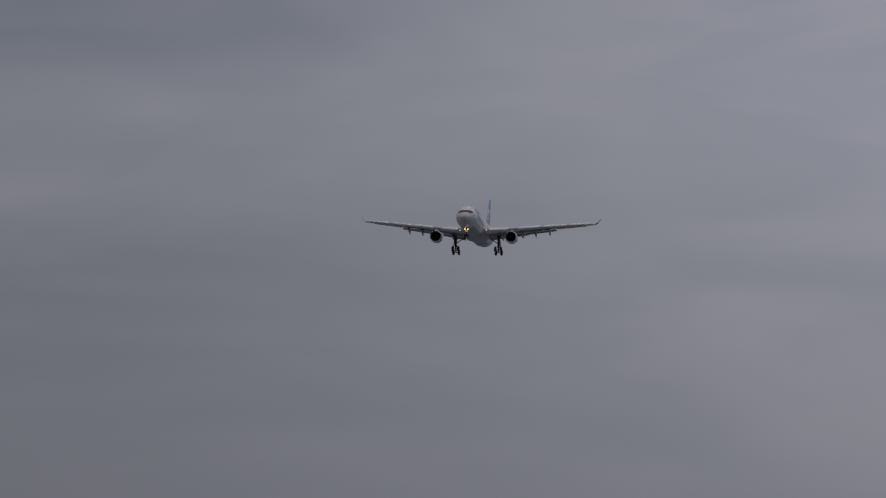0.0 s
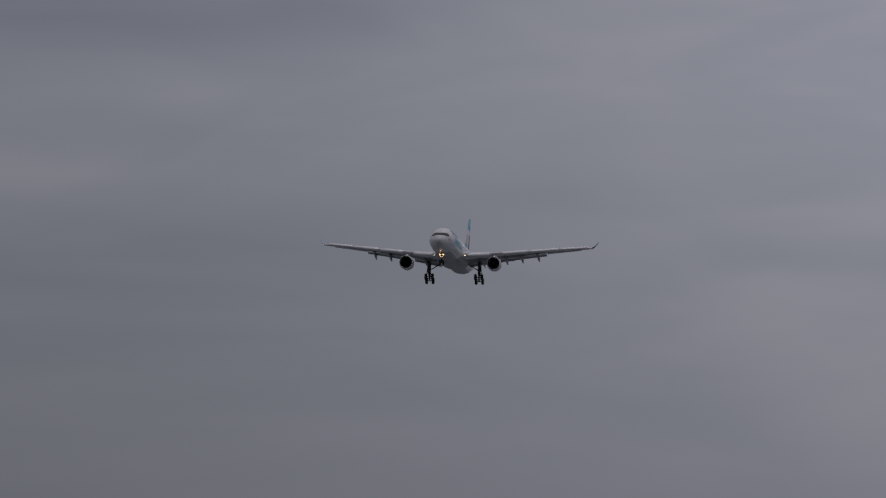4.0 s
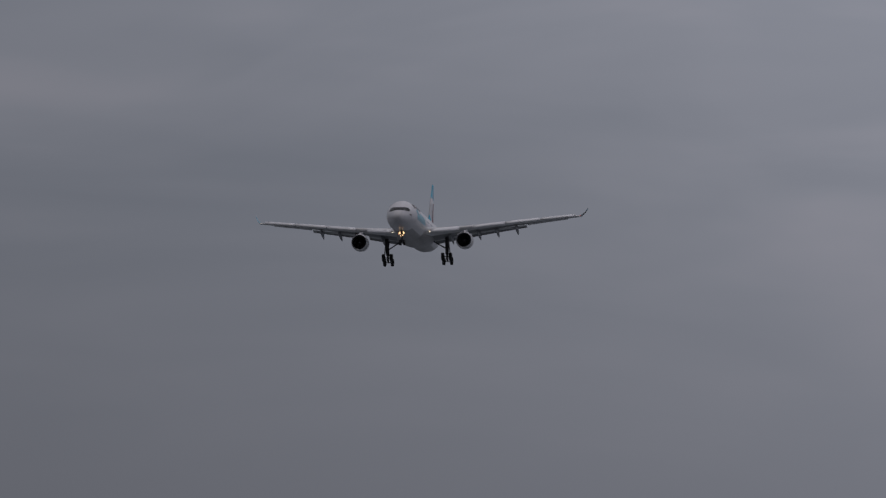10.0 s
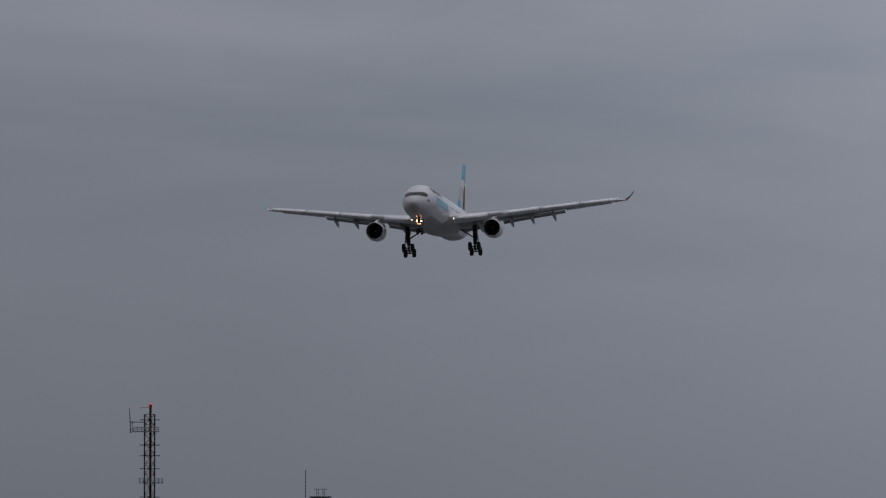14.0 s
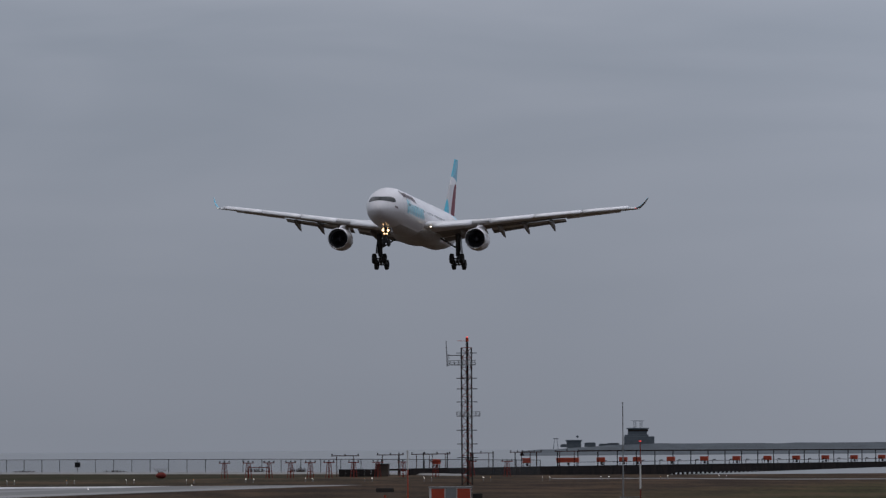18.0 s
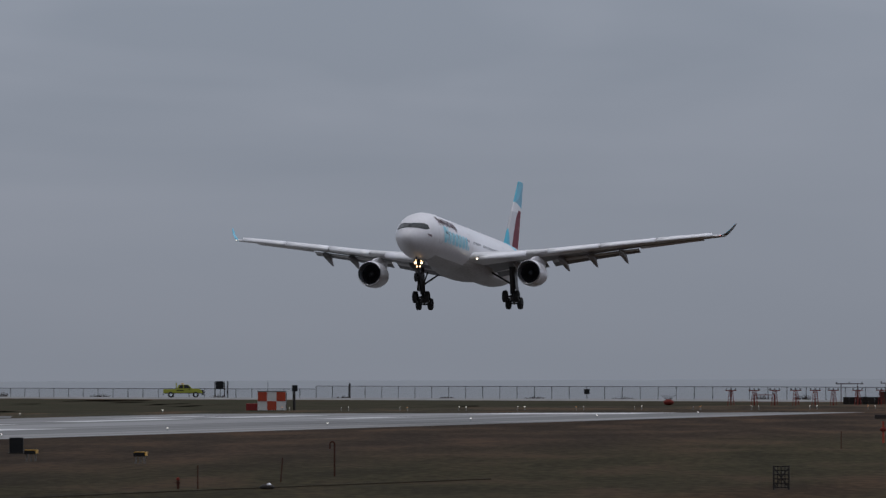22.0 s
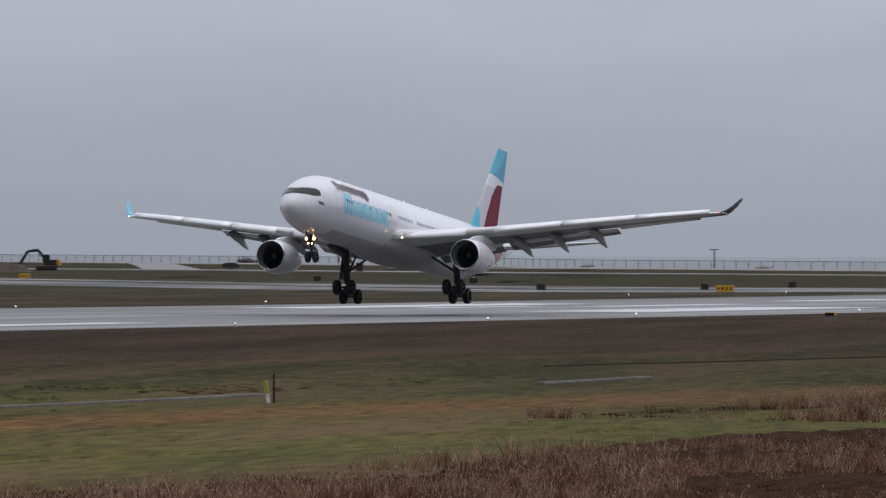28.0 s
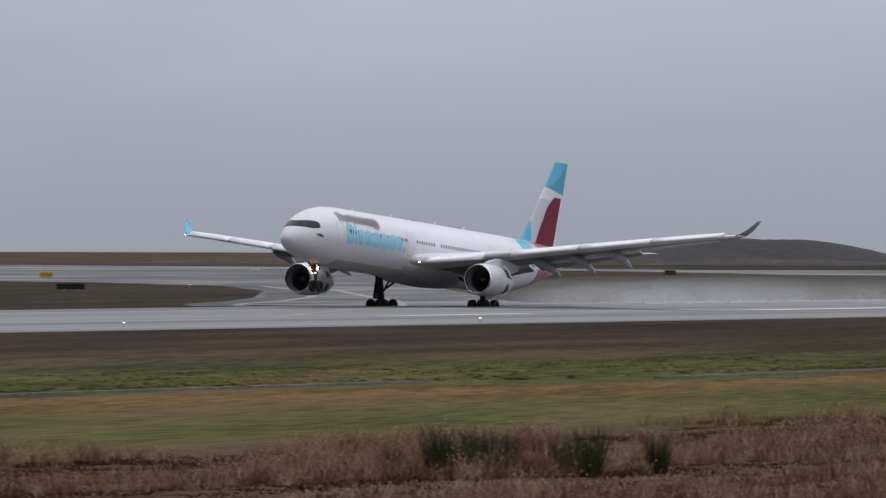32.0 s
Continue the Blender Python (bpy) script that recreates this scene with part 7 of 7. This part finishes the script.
for x, y, n, tall in ((-26.6, 69.7, 1, 1.09), (-25.2, 68.7, 3, 1.45), (-24.4, 69.2, 3, 1.30), (-23.5, 68.9, 3, 1.45), (-22.9, 68.5, 2, 1.30), (-21.4, 69.2, 2, 1.09), (-20.3, 68.1, 3, 1.52), (-19.6, 74, 2, 1.16), (-18.9, 74, 1, 1.01),
                      (-15.0, 382, 1, 1.2), (-14.4, 382.6, 1, 1.4), (-13.9, 382, 1, 1.2), (-13.3, 382.4, 1, 1.4), (-12.8, 382, 1, 1.3), (-12.3, 382.6, 1, 1.45), (-11.9, 382, 1, 1.3), (-10.4, 383, 1, 1.25), (-8.8, 384, 1, 0.9)):
    for k in range(n):
        t = thing("broom_shrub", (x + rnd.uniform(-0.35, 0.35), y + rnd.uniform(-0.8, 0.8), 0), 0, "dark green upright broom shrub among dry weeds", "shrub", "broom shrubs")
        hh = tall * rnd.uniform(0.9, 1.15)
        bm = B()
        for j in range(60):
            a, r = rnd.uniform(0, 6.28), 0.4 * hh * math.sqrt(rnd.random())
            rod(bm, (0.3 * r * math.cos(a), 0.3 * r * math.sin(a), 0), (r * math.cos(a), r * math.sin(a), hh * rnd.uniform(0.45, 1)), 0.016, 0.005, 3)
        part("crown", bm, BROOM, t)

# ---- spray thrown up by the main wheels ----
spray = thing("water_spray", (0, 0, 0), 0, "thin white spray trailing behind the main wheels", "spray")
rnd = random.Random(5)
for side in (1, -1):
    bm = B()
    rows = []
    for i in range(81):
        f = i / 80
        high = 0.25 + 4.7 * f ** 0.6 * (1 - 0.25 * f) * (1 + 0.22 * noise.noise((f * 9, side * 2, 0)))
        wide = 0.5 + 1.9 * f ** 0.6
        rows.append([(-7.5 - 125 * f, side * 5.3 + wide * math.cos(math.pi * k / 14) + 0.3 * noise.noise((f * 14, k * 0.3, side)), high * math.sin(math.pi * k / 14) * (1 + 0.12 * noise.noise((f * 17, k * 0.5, side + 5)))) for k in range(15)])
    loft(bm, rows, closed=False)
    ob = part("plume", bm, SPRAY, spray, smooth=True)
    ob.matrix_basis = Matrix.Translation((0, 0, 0.08))
    ob.visible_shadow = False


# ---- what moves ----
def motions():
    walk(plane, [
        (0.0, pose(249.13, 2981.60, 113.65, -0.893, -5.085, -100.791)),
        (0.5, pose(242.58, 2927.32, 110.60, -1.115, -5.113, -100.853)),
        (1.0, pose(235.88, 2870.36, 107.40, -1.229, -5.173, -100.812)),
        (1.5, pose(228.96, 2809.54, 103.99, -1.183, -5.218, -100.735)),
        (2.0, pose(222.01, 2747.47, 100.50, -0.945, -5.205, -100.670)),
        (2.5, pose(215.57, 2690.69, 97.32, -0.619, -5.189, -100.674)),
        (3.0, pose(209.79, 2641.23, 94.54, -0.562, -5.200, -100.662)),
        (3.5, pose(204.52, 2597.40, 92.08, -0.687, -5.114, -100.687)),
        (4.0, pose(200.42, 2563.49, 90.17, -0.986, -4.924, -100.620)),
        (4.5, pose(194.77, 2517.52, 87.58, -1.610, -4.533, -100.465)),
        (5.0, pose(189.32, 2473.15, 85.09, -2.200, -4.140, -100.287)),
        (5.5, pose(185.73, 2444.06, 83.46, -2.394, -3.942, -100.154)),
        (6.0, pose(181.45, 2409.44, 81.52, -2.241, -3.782, -99.958)),
        (6.5, pose(177.33, 2376.49, 79.67, -1.903, -3.826, -99.815)),
        (7.0, pose(173.16, 2342.17, 77.74, -1.524, -3.752, -99.815)),
        (7.5, pose(168.97, 2306.95, 75.76, -1.159, -3.577, -99.750)),
        (8.0, pose(164.88, 2272.48, 73.81, -1.005, -3.388, -99.814)),
        (8.5, pose(161.01, 2240.43, 72.00, -0.753, -3.365, -99.862)),
        (9.0, pose(157.32, 2210.25, 70.29, 0.039, -3.620, -99.955)),
        (9.5, pose(153.63, 2179.43, 68.55, 1.053, -3.839, -100.090)),
        (10.0, pose(149.82, 2146.40, 66.70, 1.546, -4.044, -100.252)),
        (10.5, pose(146.01, 2112.58, 64.80, 1.831, -3.906, -100.407)),
        (11.0, pose(142.38, 2080.74, 63.02, 1.890, -3.779, -100.593)),
        (11.5, pose(139.20, 2054.90, 61.57, 1.801, -3.753, -100.756)),
        (12.0, pose(132.00, 2029.05, 59.63, 1.674, -3.836, -100.794)),
        (12.5, pose(125.06, 2003.84, 57.60, 1.357, -4.000, -100.826)),
        (13.0, pose(117.76, 1974.77, 55.87, 1.388, -4.039, -100.945)),
        (13.5, pose(110.35, 1940.92, 54.18, 1.743, -3.946, -101.076)),
        (14.0, pose(104.24, 1913.66, 52.60, 1.630, -3.923, -101.168)),
        (14.5, pose(95.22, 1872.44, 50.16, 1.224, -3.912, -101.291)),
        (15.0, pose(86.34, 1830.88, 47.71, 0.760, -3.894, -101.396)),
        (15.5, pose(80.25, 1802.67, 46.04, 0.470, -3.848, -101.433)),
        (16.0, pose(72.72, 1767.79, 43.98, 0.224, -3.836, -101.438)),
        (16.5, pose(65.24, 1734.75, 41.99, -0.038, -3.716, -101.381)),
        (17.0, pose(57.67, 1700.32, 39.93, -0.078, -3.689, -101.377)),
        (17.5, pose(50.06, 1659.25, 37.84, -0.426, -3.698, -101.460)),
        (18.0, pose(42.61, 1627.35, 35.90, -0.548, -3.641, -101.587)),
        (18.5, pose(35.13, 1592.87, 34.12, -0.469, -3.421, -101.698)),
        (19.0, pose(27.67, 1563.98, 32.14, -0.629, -3.260, -101.829)),
        (19.5, pose(20.23, 1532.84, 30.26, -0.890, -3.242, -101.920)),
        (20.0, pose(12.81, 1502.05, 28.18, -0.787, -3.410, -101.983)),
        (20.5, pose(5.21, 1468.96, 26.12, -0.362, -3.446, -102.023)),
        (21.0, pose(-2.45, 1430.41, 24.07, 0.118, -3.794, -101.952)),
        (21.5, pose(-9.98, 1392.23, 21.94, 0.208, -4.100, -101.977)),
        (22.0, pose(-17.38, 1354.86, 20.06, 0.297, -4.321, -101.934)),
        (22.5, pose(-24.82, 1316.60, 18.22, 0.547, -4.780, -102.081)),
        (23.0, pose(-32.37, 1281.52, 16.73, 0.724, -5.449, -102.307)),
        (23.5, pose(-39.84, 1243.70, 15.46, 0.505, -5.959, -102.523)),
        (24.0, pose(-47.29, 1205.87, 14.45, 0.232, -6.122, -102.743)),
        (24.5, pose(-54.91, 1170.45, 13.70, -0.080, -5.843, -102.728)),
        (25.0, pose(-62.23, 1134.57, 13.03, -0.260, -5.316, -102.851)),
        (25.5, pose(-69.88, 1099.96, 12.43, -0.102, -4.701, -102.944)),
        (26.0, pose(-77.30, 1062.76, 11.79, 0.037, -4.501, -102.958)),
        (26.5, pose(-84.78, 1027.59, 10.91, 0.290, -4.605, -102.916)),
        (27.0, pose(-88.36, 999.83, 10.22, 0.382, -4.844, -102.777)),
        (27.5, pose(-98.13, 972.71, 9.20, 0.430, -5.385, -102.511)),
        (28.0, pose(-108.19, 947.73, 8.22, 0.441, -5.901, -102.262)),
        (28.5, pose(-111.89, 926.36, 7.67, 0.391, -6.068, -102.213)),
        (29.0, pose(-121.08, 908.88, 7.02, 0.300, -5.997, -102.252)),
        (29.5, pose(-131.27, 897.49, 6.74, 0.129, -5.597, -102.272)),
        (30.0, pose(-142.32, 890.20, 6.60, -0.071, -5.076, -102.347)),
        (30.5, pose(-154.58, 880.88, 6.26, -0.251, -4.735, -102.334)),
        (31.0, pose(-165.55, 867.46, 6.19, -0.329, -4.523, -102.604)),
        (31.5, pose(-174.87, 851.74, 5.51, 0.080, -4.319, -103.096)),
        (32.0, pose(-187.14, 834.13, 5.43, -0.041, -4.101, -103.666)),
    ])
    walk(spray, [
        (0.0, pose(-108.19, 947.73, -9.00, 0, 0, -102.26)),
        (28.0, pose(-108.19, 947.73, -5.07, 0, 0, -102.26)),
        (28.5, pose(-111.89, 926.36, -5.00, 0, 0, -102.21)),
        (29.0, pose(-121.08, 908.88, -2.60, 0, 0, -102.25)),
        (29.5, pose(-131.27, 897.49, -1.20, 0, 0, -102.28)),
        (30.0, pose(-142.32, 890.20, -0.40, 0, 0, -102.34)),
        (30.5, pose(-154.58, 880.88, -0.15, 0, 0, -102.33)),
        (31.0, pose(-165.55, 867.46, -0.10, 0, 0, -102.61)),
        (31.5, pose(-174.87, 851.74, -0.05, 0, 0, -103.10)),
        (32.0, pose(-187.14, 834.13, 0.00, 0, 0, -103.67)),
    ])
    for bogie, y in bogies:
        x = 25 - 32.0
        walk(bogie, [(0.0, pose(x, y, -5.35, 0, -20, 0)), (29.2, pose(x, y, -5.35, 0, -20, 0)), (30.0, pose(x, y, -5.33, 0, -19, 0)), (30.6, pose(x, y, -5.26, 0, -15, 0)), (31.0, pose(x, y, -5.22, 0, -15, 0)),
                     (31.5, pose(x, y, -5.05, 0, -3, 0)), (32.0, pose(x, y, -4.95, 0, 4, 0))])
    for wing, side in wings:
        walk(wing, [(0.0, pose(0, 0, 0.22)), (28.6, pose(0, 0, 0.22)), (30.0, pose(0, side * 0.02, 0.22, -0.3 * side)), (31.0, pose(0, side * 0.03, 0.22, -0.5 * side)), (32.0, pose(0, side * 0.04, 0.22, -0.3 * side))])
    for ob in [o for o in plane.children_recursive if o.name.startswith("reverser_door")]:
        shut = ob.matrix_basis.copy()
        wide = shut @ pose(-0.75, 0, 1.2) @ pose(0, 0, 0, 0, -10, 0) @ pose(0.75, 0, -1.2) @ pose(-0.40, 0, 0.06)
        walk(ob, [(0.0, shut), (31.2, shut), (32.0, wide)])


motions()
